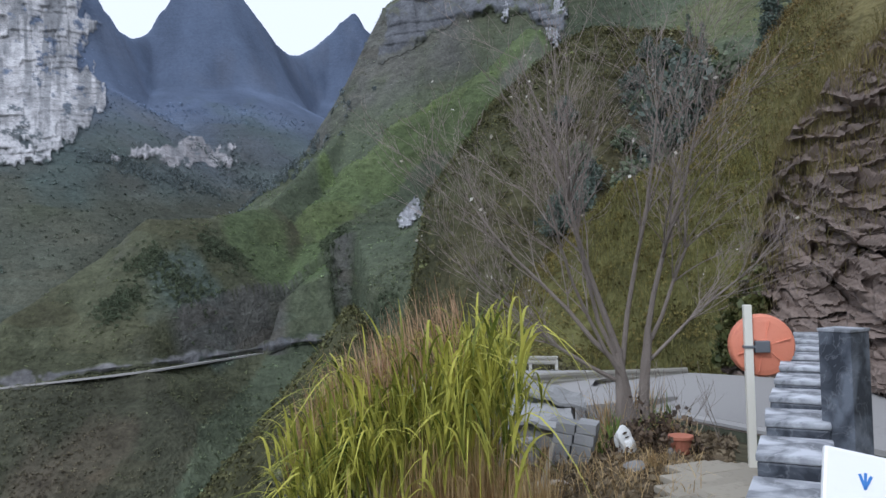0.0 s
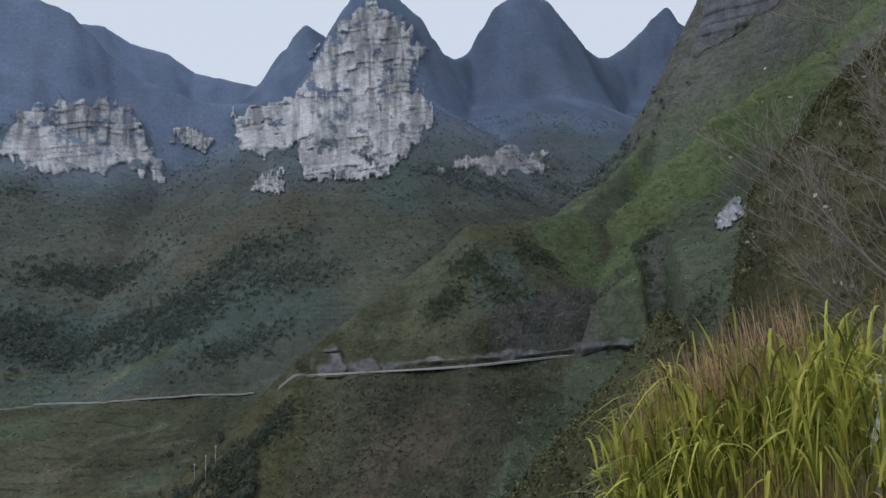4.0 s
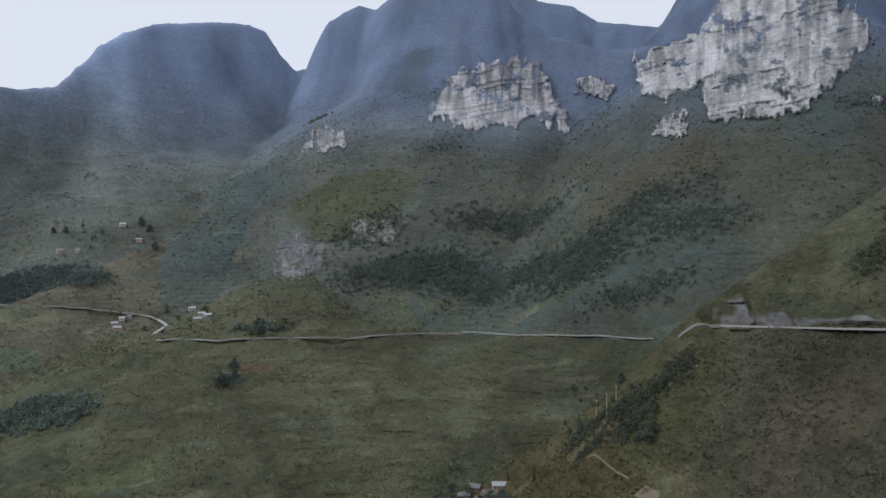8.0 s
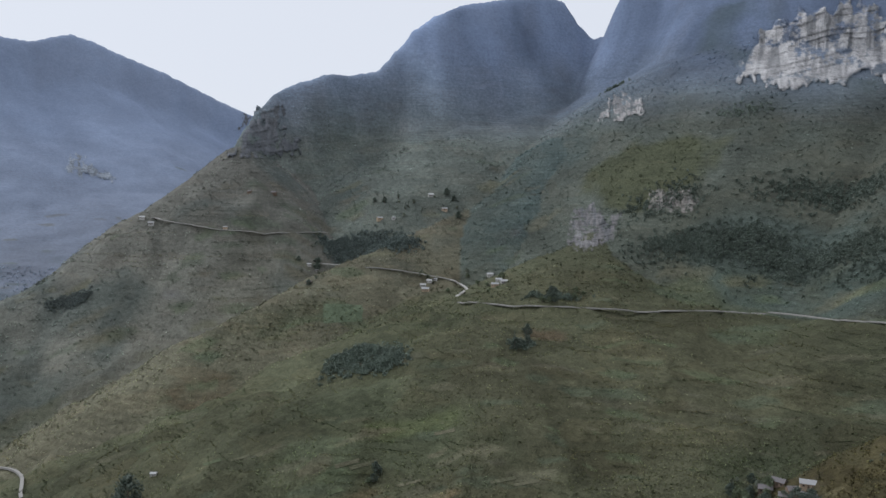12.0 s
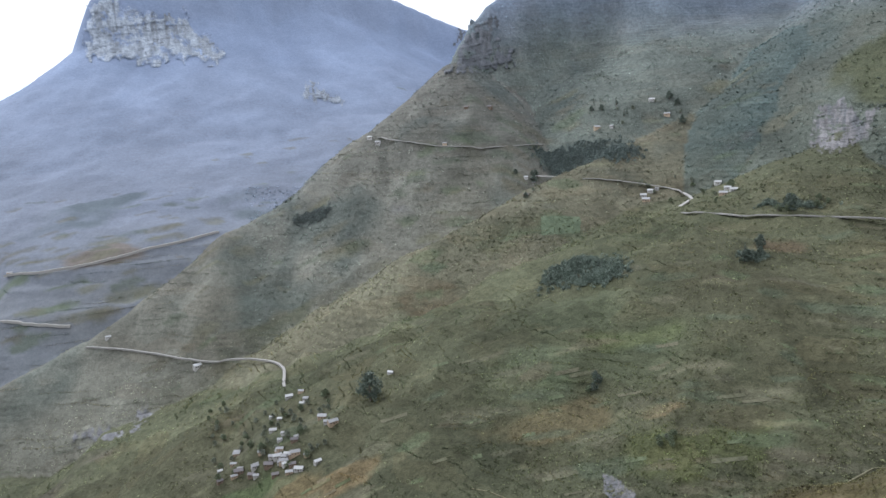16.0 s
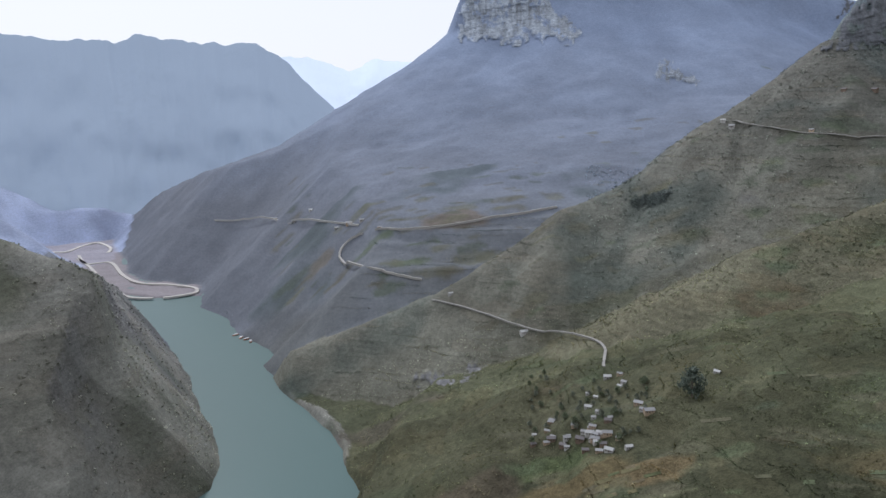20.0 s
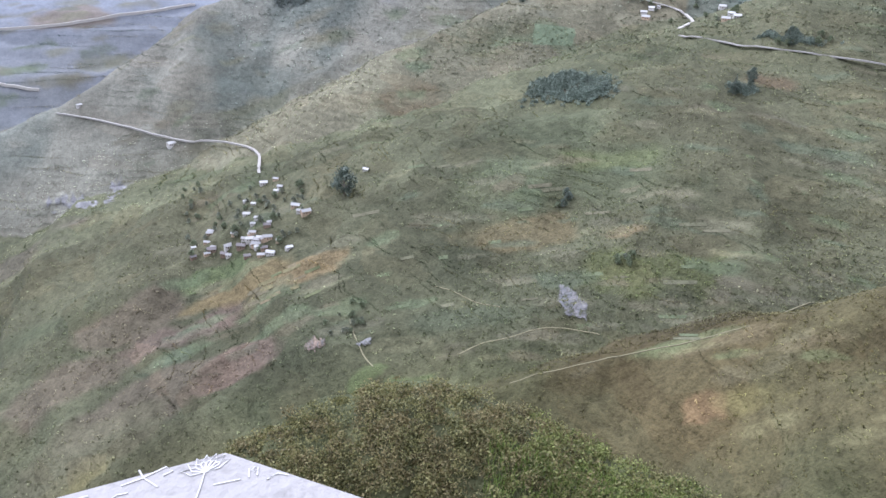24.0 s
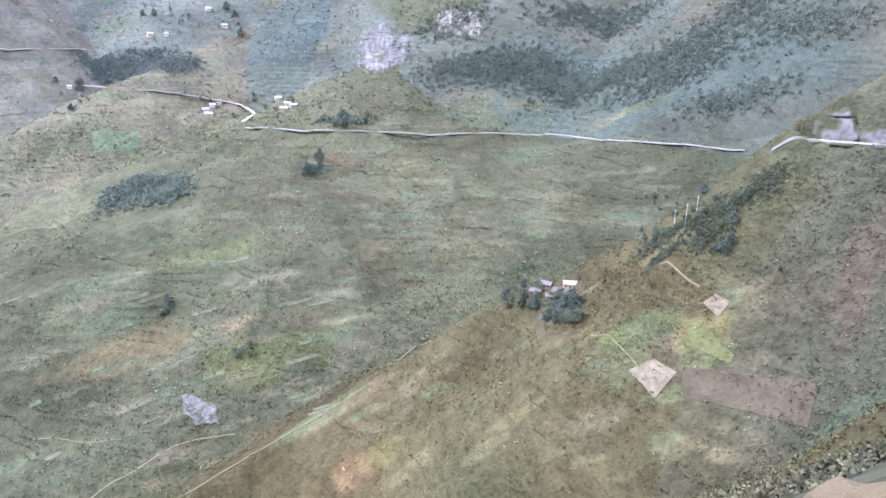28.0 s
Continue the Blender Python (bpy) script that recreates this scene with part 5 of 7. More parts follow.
# a twiggy thicket round the tree's foot
bm = bmesh.new()
rnd = random.Random(3)
twig_tips = []
for k in range(34):
    q = Vector((rnd.gauss(0, 0.5), rnd.gauss(0, 0.35), 0))
    grow((bm, bm), twig_tips, q, Vector((rnd.gauss(0, 0.5), rnd.gauss(0, 0.5), 1)).normalized(), rnd.uniform(0.5, 1.1), 0.010, 3, rnd)
ob = part("thicket", bm, BARK)
ob.matrix_basis = Matrix.Translation(spot(-14.8, 10.7, -2.45))
tagged(ob, "tangle of thin dry twigs round a tree's foot", "shrub")


def traffic_mirror(place):
    """Round convex road mirror seen from its back, on a white pole."""
    face = math.atan2(-place.x, place.y) + radians(14)
    ob = thing("traffic_mirror", place, "round road mirror with an orange back on a white pole", "traffic mirror", face)
    bm = bmesh.new()
    box(bm, (-0.17, 0, 0.88), (0.085, 0.085, 2.0), 0.008)
    part("pole", bm, WHITE_PAINT, ob, "square white pole with flaking paint")
    bm = bmesh.new()  # a dish: turned profile about the y axis
    prof = [(0.0, -0.045), (0.07, -0.045), (0.08, -0.03), (0.27, 0.0), (0.325, 0.015), (0.345, 0.05), (0.35, 0.14), (0.335, 0.15)]
    rows = []
    for k in range(40):
        a = 2 * math.pi * k / 40
        rows.append([bm.verts.new((r * math.cos(a), y, r * math.sin(a))) for r, y in prof[1:]])
    hub = bm.verts.new((0, -0.045, 0))
    for r, s in zip(rows, rows[1:] + rows[:1]):
        bm.faces.new((hub, s[0], r[0]))
        for j in range(len(r) - 1):
            bm.faces.new((r[j], s[j], s[j + 1], r[j + 1]))
    shell = part("back_shell", bm, ORANGE, ob, "faded orange plastic back with ribs")
    shell.location = (0.0, 0.05, 1.42)
    for k in range(6):
        bm = bmesh.new()
        a = math.pi * k / 3 + 0.3
        box(bm, (0.19 * math.cos(a), -0.022, 0.19 * math.sin(a)), (0.2, 0.018, 0.012), 0.004, Matrix.Rotation(-a, 3, "Y"))
        rib = part("rib", bm, ORANGE, shell)
    bm = bmesh.new()
    bmesh.ops.create_uvsphere(bm, u_segments=28, v_segments=8, radius=1, matrix=Matrix.Translation((0, 0.13, 0)) @ Matrix.Diagonal((0.33, 0.03, 0.33, 1)))
    part("mirror_glass", bm, MIRROR_FACE, shell, "convex mirror face")
    bm = bmesh.new()
    box(bm, (-0.03, -0.01, 1.42), (0.16, 0.07, 0.13), 0.012)
    part("bracket", bm, STEEL_GREY, ob, "grey steel bracket")
    bm = bmesh.new()
    box(bm, (-0.17, -0.0, 1.42), (0.11, 0.105, 0.03), 0.003)
    part("clamp", bm, STEEL_GREY, ob)


traffic_mirror(spot(-23.6, 8.75, -2.3))

# guard wall of marble blocks
wall_line = [spot(-25.2 - 1.2 * (k / 9), 3.55 + 0.93 * k, -1.0) for k in range(10)]
guard = thing("guard_wall", spot(-26, 7.5, -2.3), "low guard wall of grey veined stone blocks with pale tops", "wall")
heading = math.atan2(wall_line[-1].x - wall_line[0].x, wall_line[-1].y - wall_line[0].y)
turn = Matrix.Rotation(-heading, 3, "Z")
inv = guard.matrix_basis.inverted()
for k, p in enumerate(wall_line):
    bm = bmesh.new()
    box(bm, (0, 0, -0.19), (0.37, 0.46, 0.30), 0.014)
    b = part("block", bm, STONE, guard)
    b.matrix_basis = inv @ Matrix.Translation(p) @ turn.to_4x4() @ Matrix.Rotation(rng.normal(0, 0.02), 4, "Z")
    bm = bmesh.new()
    box(bm, (0, 0, -0.018), (0.385, 0.475, 0.045), 0.012)
    c = part("cap", bm, STONE_TOP, b, "pale worn top")
bm = bmesh.new()
midp = (wall_line[0] + wall_line[-1]) / 2
box(bm, (0, 0, 0), (0.30, 9.2, 1.3), 0.02)
base = part("footing", bm, STONE, guard)
base.matrix_basis = inv @ Matrix.Translation(midp - Vector((0, 0, 0.98))) @ turn.to_4x4()

post = thing("stone_pillar", spot(-28.6, 5.3, -2.5), "square pillar of dark veined marble beside a guard wall", "pillar", radians(31))
bm = bmesh.new()
box(bm, (0, 0, 1.03), (0.21, 0.21, 2.1), 0.008)
part("shaft", bm, STONE, post)
bm = bmesh.new()
box(bm, (0, 0, 2.085), (0.22, 0.22, 0.02), 0.004)
part("top_slab", bm, STONE_TOP, post)

# white folding notice board
board = thing("notice_board", spot(-31.8, 3.1, -1.66), "white plastic notice board with a blue mark", "sign", radians(-14))
tilt = Matrix.Translation((0, 0.1, 0.62)) @ Matrix.Rotation(radians(12), 4, "Y") @ Matrix.Rotation(radians(-28), 4, "X")
bm = bmesh.new()
box(bm, (0, 0, 0), (0.54, 0.035, 0.62), 0.014)
panel = part("panel", bm, PLASTIC_WHITE, board)
panel.matrix_basis = tilt
bm = bmesh.new()
for s in (-1, 0, 1):
    box(bm, (-0.12 + s * 0.010, -0.019, 0.20 - abs(s) * 0.006), (0.011, 0.004, 0.06), 0.002, Matrix.Rotation(radians(s * 22), 3, "Y"))
part("mark", bm, BLUE_PRINT, panel, "blue leaf-shaped mark")
for x, z, w in ((-0.10, 0.10, 0.16), (-0.10, 0.065, 0.12), (0.02, -0.03, 0.36), (0.0, -0.08, 0.32)):
    bm = bmesh.new()
    box(bm, (x, -0.0195, z), (w, 0.004, 0.016), 0.0015)
    part("text_bar", bm, STEEL_GREY, panel, "grey illegible print")
for s in (-0.2, 0.2):
    bm = bmesh.new()
    tube(bm, [Vector((s, -0.12, 0)), Vector((s, 0.05, 0.5))], [0.014, 0.014], 8)
    part("leg", bm, PLASTIC_WHITE, board)

# guard rail of corrugated steel on the bend
def guard_rail(line, label):
    pts = smooth_line(line, 8)
    ob = thing("guard_rail", line[0] - Vector((0, 0, 0.75)), label, "guard rail")
    iv = ob.matrix_basis.inverted()
    bm = bmesh.new()
    prof = [(0.0, 0.155), (0.05, 0.12), (0.05, 0.06), (0.0, 0.02), (0.0, -0.02), (0.05, -0.06), (0.05, -0.12), (0.0, -0.155)]
    rows = []
    for i, p in enumerate(pts):
        d = pts[min(i + 1, len(pts) - 1)] - pts[max(i - 1, 0)]
        nrm = Vector((-d.y, d.x, 0)).normalized()
        rows.append([bm.verts.new(iv @ (p - nrm * (o + 0.06) + Vector((0, 0, z - 0.13)))) for o, z in prof])
    for r, s in zip(rows, rows[1:]):
        for j in range(len(r) - 1):
            bm.faces.new((r[j], r[j + 1], s[j + 1], s[j]))
    bmesh.ops.solidify(bm, geom=bm.faces[:], thickness=0.006)
    part("beam", bm, GALVANISED, ob, "wavy steel beam")
    for p in pts[::4]:
        bm = bmesh.new()
        box(bm, iv @ (p - Vector((0, 0, 0.42))), (0.11, 0.11, 0.86), 0.01)
        part("post", bm, GALVANISED, ob)


guard_rail([spot(-1.5, 17.9, -2.5), spot(-4.2, 17.9, -2.56), spot(-7.5, 18.8, -2.6), spot(-11.8, 20.2, -2.72), spot(-16, 21.6, -2.84), spot(-18.1, 22.4, -2.9)], "wavy galvanised guard rail along the road's bend")
guard_rail([spot(-4.6, 27.5, -3.12), spot(-8.6, 27.0, -3.1)], "short stretch of steel guard rail beyond the bend")

# the road's retaining wall and the paved path below it
bm = bmesh.new()
wl = []
for i in range(13, 27):  # along the road's valley edge
    d = bench_pts[i + 1] - bench_pts[i - 1]
    nrm = Vector((-d.y, d.x, 0)).normalized()
    nrm = -nrm if nrm.dot(Vector((bench_pts[i].x, bench_pts[i].y, 0))) > 0 else nrm
    wl.append(bench_pts[i] + nrm * 3.12 + Vector((0, 0, 0.0)))
for i in range(len(wl) - 1):
    a, b = wl[i], wl[i + 1]
    c = (a + b) / 2
    box(bm, c - Vector((0, 0, 0.82)), ((b - a).length + 0.01, 0.22, 1.6), 0, Matrix.Rotation(math.atan2(b.y - a.y, b.x - a.x), 3, "Z"))
ret = tagged(part("retaining_wall", bm, RUST_WALL), "rust-stained concrete retaining wall below the road", "wall", kind="structure")
bm = bmesh.new()
for i in range(len(wl) - 1):
    a, b = wl[i], wl[i + 1]
    box(bm, (a + b) / 2 + Vector((0, 0, 0.03)), ((b - a).length + 0.01, 0.30, 0.06), 0, Matrix.Rotation(math.atan2(b.y - a.y, b.x - a.x), 3, "Z"))
part("coping", bm, CONCRETE_ROAD, ret)
path = thing("pavement", spot(-20, 8, -2.2), "worn buff flagstones of a short paved path", "pavement", kind="structure")
iv = path.matrix_basis.inverted()
flag = bmesh.new()
box(flag, (0, 0, 0), (0.56, 0.40, 0.07), 0.012)
flag_me = bpy.data.meshes.new("flagstone")
flag.to_mesh(flag_me)
flag.free()
flag_me.materials.append(PAVING)
for i in range(9):
    for j in range(7):
        p = spot(-24.2 + 1.05 * j * 7.5 / (5.2 + 0.42 * i), 5.2 + 0.42 * i, -2.23 + rng.normal(0, 0.006))
        ob = part("flagstone", flag_me, None, path)
        ob.matrix_basis = iv @ Matrix.Translation(p) @ Matrix.Rotation(radians(20) + rng.normal(0, 0.03), 4, "Z")

# stacked concrete blocks, slabs, litter
pile = thing("block_stack", spot(-7.4, 9.3, -2.8), "leaning stack of grey concrete blocks", "blocks", radians(-20))
blk = bmesh.new()
box(blk, (0, 0, 0), (0.24, 0.16, 0.13), 0.01)
blk_me = bpy.data.meshes.new("block")
blk.to_mesh(blk_me)
blk.free()
blk_me.materials.append(BRICK_GREY)
for i in range(4):
    for j in range(7):
        for k in range(2):
            if (i in (1,) and j > 4) or (i == 0 and j > 5):
                continue
            ob = part("block", blk_me, None, pile)
            ob.matrix_basis = Matrix.Translation((-0.42 + i * 0.255 + 0.035 * j * (1 if i > 1 else -0.6), k * 0.17, 0.07 + j * 0.132)) @ Matrix.Rotation(rng.normal(0, 0.05) + (0.16 if i > 1 else -0.1), 4, "Y") @ Matrix.Rotation(rng.normal(0, 0.05), 4, "Z")
for b, d, z, sx, sy, tilt in ((-6.6, 10.2, -1.92, 0.9, 0.7, 0.22), (-5.2, 10.6, -1.95, 0.8, 0.6, -0.12), (-8.0, 10.8, -1.75, 0.8, 0.5, 0.3)):
    bm = bmesh.new()
    bmesh.ops.create_grid(bm, x_segments=14, y_segments=10, size=0.5)
    for v in bm.verts:
        v.co = Vector((v.co.x * sx * 1.3, v.co.y * sy, 0.06 * noise.noise(v.co * 5 + Vector((b, d, 0)))))
    bmesh.ops.solidify(bm, geom=bm.faces[:], thickness=0.05)
    ob = part("stone_slab", bm, RUBBLE)
    ob.matrix_basis = Matrix.Translation(spot(b, d, z)) @ Matrix.Rotation(tilt, 4, "Y") @ Matrix.Rotation(0.25, 4, "X")
    tagged(ob, "pale cracked stone slab dumped behind the grass", "slab")
    bm = bmesh.new()
    box(bm, (0, 0, -0.42), (sx * 0.9, sy * 0.8, 0.75), 0.08)
    for v in bm.verts:
        v.co += 0.09 * noise.noise_vector(v.co * 3 + Vector((b, 0, 0)))
    ob = part("rubble", bm, BRICK_GREY)
    ob.matrix_basis = Matrix.Translation(spot(b, d + 0.1, z - 0.05))
    tagged(ob, "heap of grey rubble under a slab", "rubble")
for b, d, z, s in ((-14.2, 8.9, -2.35, 0.16), (-11.6, 9.0, -2.45, 0.12), (-8.2, 8.4, -2.62, 0.20), (-17.2, 9.6, -2.3, 0.10), (-12.6, 8.2, -2.5, 0.1)):
    bm = bmesh.new()
    bmesh.ops.create_icosphere(bm, subdivisions=2, radius=s)
    for v in bm.verts:
        v.co = Vector((v.co.x, v.co.y, v.co.z * 0.7)) * (1 + 0.35 * noise.noise(v.co * 6 + Vector((b, d, 0))))
    ob = part("stone", bm, BRICK_GREY)
    ob.matrix_basis = Matrix.Translation(spot(b, d, z))
    tagged(ob, "loose grey stone on the verge", "stone")
bm = bmesh.new()
bmesh.ops.create_icosphere(bm, subdivisions=3, radius=0.16)
for v in bm.verts:
    v.co = Vector((v.co.x * 0.8, v.co.y * 0.7, v.co.z * 1.2)) * (1 + 0.55 * noise.noise(v.co * 7))
ob = part("plastic_bag", bm, CLOTH)
ob.matrix_basis = Matrix.Translation(spot(-13.6, 9.7, -2.2))
tagged(ob, "crumpled white plastic bag caught in weeds", "bag")
for b, d, z, l, a, e in ((-6.9, 7.2, -2.2, 1.1, 1.25, 0.3), (-7.4, 7.4, -2.3, 0.8, 0.2, 2.2), (-8.6, 7.9, -2.45, 0.9, 0.05, 0.9)):
    bm = bmesh.new()
    d3 = Vector((math.cos(e) * math.cos(a), math.sin(e) * math.cos(a), math.sin(a)))
    tube(bm, [d3 * (-l / 2), d3 * 0.05 + Vector((0.02, 0, 0.02)), d3 * l / 2], [0.045, 0.04, 0.02], 7)
    ob = part("branch", bm, WOOD)
    ob.matrix_basis = Matrix.Translation(spot(b, d, z))
    tagged(ob, "bleached broken branch lying on the verge", "branch")
bm = bmesh.new()
bmesh.ops.create_cone(bm, cap_ends=True, segments=28, radius1=0.34, radius2=0.36, depth=0.06)
ob = part("round_slab", bm, WOOD)
ob.matrix_basis = Matrix.Translation(spot(-8.2, 8.0, -2.42)) @ Matrix.Rotation(0.15, 4, "X")
tagged(ob, "round weathered wooden slab lying on rubble", "slab")
pot = thing("flower_pot", spot(-17.6, 9.6, -2.3), "small terracotta pot at the path's edge", "pot")
bm = bmesh.new()
bmesh.ops.create_cone(bm, cap_ends=True, segments=20, radius1=0.10, radius2=0.14, depth=0.2, matrix=Matrix.Translation((0, 0, 0.1)))
part("bowl", bm, material("terracotta", (0.34, 0.13, 0.08), 0.9), pot)
bm = bmesh.new()
bmesh.ops.create_cone(bm, cap_ends=True, segments=20, radius1=0.155, radius2=0.155, depth=0.035, matrix=Matrix.Translation((0, 0, 0.2)))
part("rim", bm, bpy.data.materials["terracotta"], pot)

# a heap of cut brush beside the tree
n = 320
q = rng.normal(0, 1, (n, 3)) * np.array((0.23, 0.22, 0.24))
heap = quads_mesh("brush_heap", sprays(np.stack([q[:, 0], q[:, 1], np.abs(q[:, 2])], 1), np.full(n, 0.12), 12, 1, 0, 0.7), leaf_material("dark_dead_leaf", (0.030, 0.020, 0.014), (0.20, 0.145, 0.095), 4))
heap_ob = new("brush_heap", heap)
heap_ob.matrix_basis = Matrix.Translation(spot(-15.9, 9.9, -2.5))
tagged(heap_ob, "heap of dark withered leaves and brush beside a tree", "brush heap", kind="stuff")

# fallen leaves and dry stalks over the verge
n = 5200
b, r = np.radians(rng.uniform(-21, -3, n)), rng.uniform(7.0, 11.5, n)
x, y = -np.sin(b) * r, np.cos(b) * r
litter = sprays(np.stack([x, y, height_at(x, y) + EYE + 0.01], 1), rng.uniform(0.05, 0.16, n), 3, 0.25, 0.1)
tagged(new("leaf_litter", quads_mesh("leaf_litter", litter, leaf_material("brown_litter", (0.07, 0.05, 0.03), (0.30, 0.24, 0.15), 1.5))), "brown fallen leaves and dry stalks over the verge", "leaf litter", kind="stuff")
n = 1500
b, r = np.radians(rng.uniform(-19, -3, n)), rng.uniform(7.4, 11.3, n)
x, y, a = -np.sin(b) * r, np.cos(b) * r, rng.uniform(0, 6.28, n)
stalks = blades(np.stack([x, y, height_at(x, y) + EYE], 1), rng.uniform(0.1, 0.5, n), np.stack([np.cos(a), np.sin(a)], 1) * 0.8, rng.uniform(0.2, 1.2, n), rng.uniform(0.003, 0.007, n), 3)
stalks.materials.append(STRAW)
tagged(new("dry_grass", stalks), "sparse dry grass over the stony verge", "grass", kind="stuff")

# ---- the rock cutting above the bend ----
nu, nv = 380, 200
U, V = np.meshgrid(np.linspace(0, 1, nu), np.linspace(0, 1, nv), indexing="ij")
bear = np.radians(-20.6 - 42 * U)
foot_r = np.interp(U, [0, 0.08, 0.25, 0.5, 1.0], [24.0, 22.6, 19.5, 16.5, 14.5])
tall = np.interp(U, [0, 0.055, 0.107, 0.2, 0.264, 0.6, 1.0], [0.6, 3.3, 6.8, 8.7, 9.4, 11.0, 12.0])
hz = V * tall
arc = foot_r * bear
e1, e2 = 0.92 * arc - 0.39 * hz, 0.39 * arc + 0.92 * hz  # across and along the steep joints
big, mid_, small = fbm(arc, hz * 0.5, 2.4, 3, 131), fbm(e1, e2 * 0.35, 0.9, 3, 137), fbm(e1, e2 * 0.5, 0.26, 3, 139)
depth = foot_r + 0.30 * hz + 0.5 * big - 0.5 * np.abs(mid_) - 0.3 * small


def chunks(x, y, size, seed):
    jx, jy = x + 0.35 * size * fbm(x, y, size, 2, seed), y + 0.35 * size * fbm(y, x, size, 2, seed + 5)
    return TABLE[(np.floor(jx / size).astype(int) + 97 * seed) & 511, np.floor(jy / size).astype(int) & 511]


depth = depth + 0.42 * chunks(e1, 0.42 * e2, 0.5, 3) + 0.32 * chunks(e1 + 0.4 * e2, 0.5 * e2, 0.27, 5) + 0.2 * chunks(e1, 0.6 * e2, 0.13, 7)
cutting = thing("rock_face", (0, 0, 0), "dark jagged shale rock face cut above the road", "rock face")
rx_, ry_, rz_ = -np.sin(bear) * depth, np.cos(bear) * depth, hz - 3.2 + EYE + 0.15 * small
for i in range(0, nu - 1, 60):
    j = min(i + 61, nu)
    rock_me = grid_mesh("buttress", rx_[i:j], ry_[i:j], rz_[i:j])
    rock_me.polygons.foreach_set("use_smooth", np.zeros(len(rock_me.polygons), bool))
    part("buttress", rock_me, ROCK, cutting)
k = rng.integers(0, nu * nv, 44000)
near_top = rng.uniform(0, 1, len(k)) < np.clip(V.ravel()[k] * 1.6 - 0.75 + 0.5 * big.ravel()[k] + np.clip(0.9 - 9 * U.ravel()[k], 0, 1), 0, 1)
k = k[near_top]
tops = np.stack([(-np.sin(bear) * depth).ravel()[k], (np.cos(bear) * depth).ravel()[k], (hz - 3.1 + EYE).ravel()[k]], 1)
ang = np.arctan2(-tops[:, 1], -tops[:, 0]) + rng.normal(0, 0.9, len(k))
fringe = blades(tops, rng.uniform(0.3, 1.1, len(k)), np.stack([np.cos(ang), np.sin(ang)], 1) * rng.uniform(0.3, 0.9, (len(k), 1)), rng.uniform(0.4, 1.2, len(k)), rng.uniform(0.006, 0.014, len(k)), 3)
fringe.materials.append(leaf_material("dry_bank_grass", (0.13, 0.125, 0.04), (0.36, 0.29, 0.13), 0.5))
tagged(new("bank_grass", fringe), "dry yellow grass hanging over a rock face", "grass", kind="stuff")
kk = rng.integers(0, nu * nv, 1500)
kk = kk[((V.ravel()[kk] > 0.45) & (big.ravel()[kk] < 0.1)) | (U.ravel()[kk] < 0.07)]
ctr = np.stack([(-np.sin(bear) * (depth - 0.2)).ravel()[kk], (np.cos(bear) * (depth - 0.2)).ravel()[kk], (hz - 3.1 + EYE).ravel()[kk]], 1)
tagged(new("bank_scrub", quads_mesh("bank_scrub", sprays(ctr, rng.uniform(0.12, 0.34, len(kk)), 26), SCRUB_LEAF)), "low olive scrub growing on a rock face", "shrub", kind="stuff")

# ---- the lookout itself: parapet and floor ----
ARMOUR = material("whitewashed_parapet", (0.215, 0.208, 0.205), 0.85, 0.22, 7, 0.25, 60, (0.34, 0.332, 0.328))
CHALK = material("chalk_white", (0.46, 0.455, 0.45), 0.9, 0.15, 60, 0.0, 90)
eye2 = Vector((-0.30, -0.435, EYE))
c1, c2, c3 = (eye2 + Vector(at(b, r, -0.72)) for b, r in ((141.1, 0.864), (106.8, 0.84), (98.4, 0.775)))
far_l, far_r = c2 + (c1 - c2) * 4.0, c2 + (c3 - c2) * 6.0
inn = Vector((0.42, 0.06, 0))
parapet = thing("parapet", (c2.x, c2.y, 0), "whitewashed concrete parapet with scratched drawings on its top", "parapet")
ip = parapet.matrix_basis.inverted()


def prism(outline, z0, z1, bevel):
    bm = bmesh.new()
    lo = [bm.verts.new((p.x, p.y, z0)) for p in outline]
    hi = [bm.verts.new((p.x, p.y, z1)) for p in outline]
    bm.faces.new(lo[::-1])
    bm.faces.new(hi)
    for i in range(len(lo)):
        j = (i + 1) % len(lo)
        bm.faces.new((lo[i], lo[j], hi[j], hi[i]))
    bmesh.ops.recalc_face_normals(bm, faces=bm.faces)
    if bevel:
        bmesh.ops.bevel(bm, geom=bm.edges[:], offset=bevel, segments=2, affect="EDGES")
    return bm


in_l, in_m, in_r = far_l + inn, c2 + Vector((0.38, 0.16, 0)), far_r + Vector((0.40, 0, 0))
ring = [ip @ Vector((p.x, p.y, 0)) for p in (far_l, c2, far_r, in_r, in_m, in_l)]
part("coping", prism(ring, EYE - 0.80, EYE - 0.72, 0.006), ARMOUR, parapet, "pale grey-white coping slab")
mid_pt = sum(ring, Vector()) / 6
part("wall", prism([mid_pt + (p - mid_pt) * 0.97 for p in ring], -3.2, EYE - 0.802, 0), ARMOUR, parapet)


def scratch(pts, rad=0.0015):
    bm = bmesh.new()
    tube(bm, [ip @ Vector((p.x, p.y, EYE - 0.7195)) for p in pts], [rad] * len(pts), 4)
    part("scratch", bm, CHALK, parapet, "white scratched line")


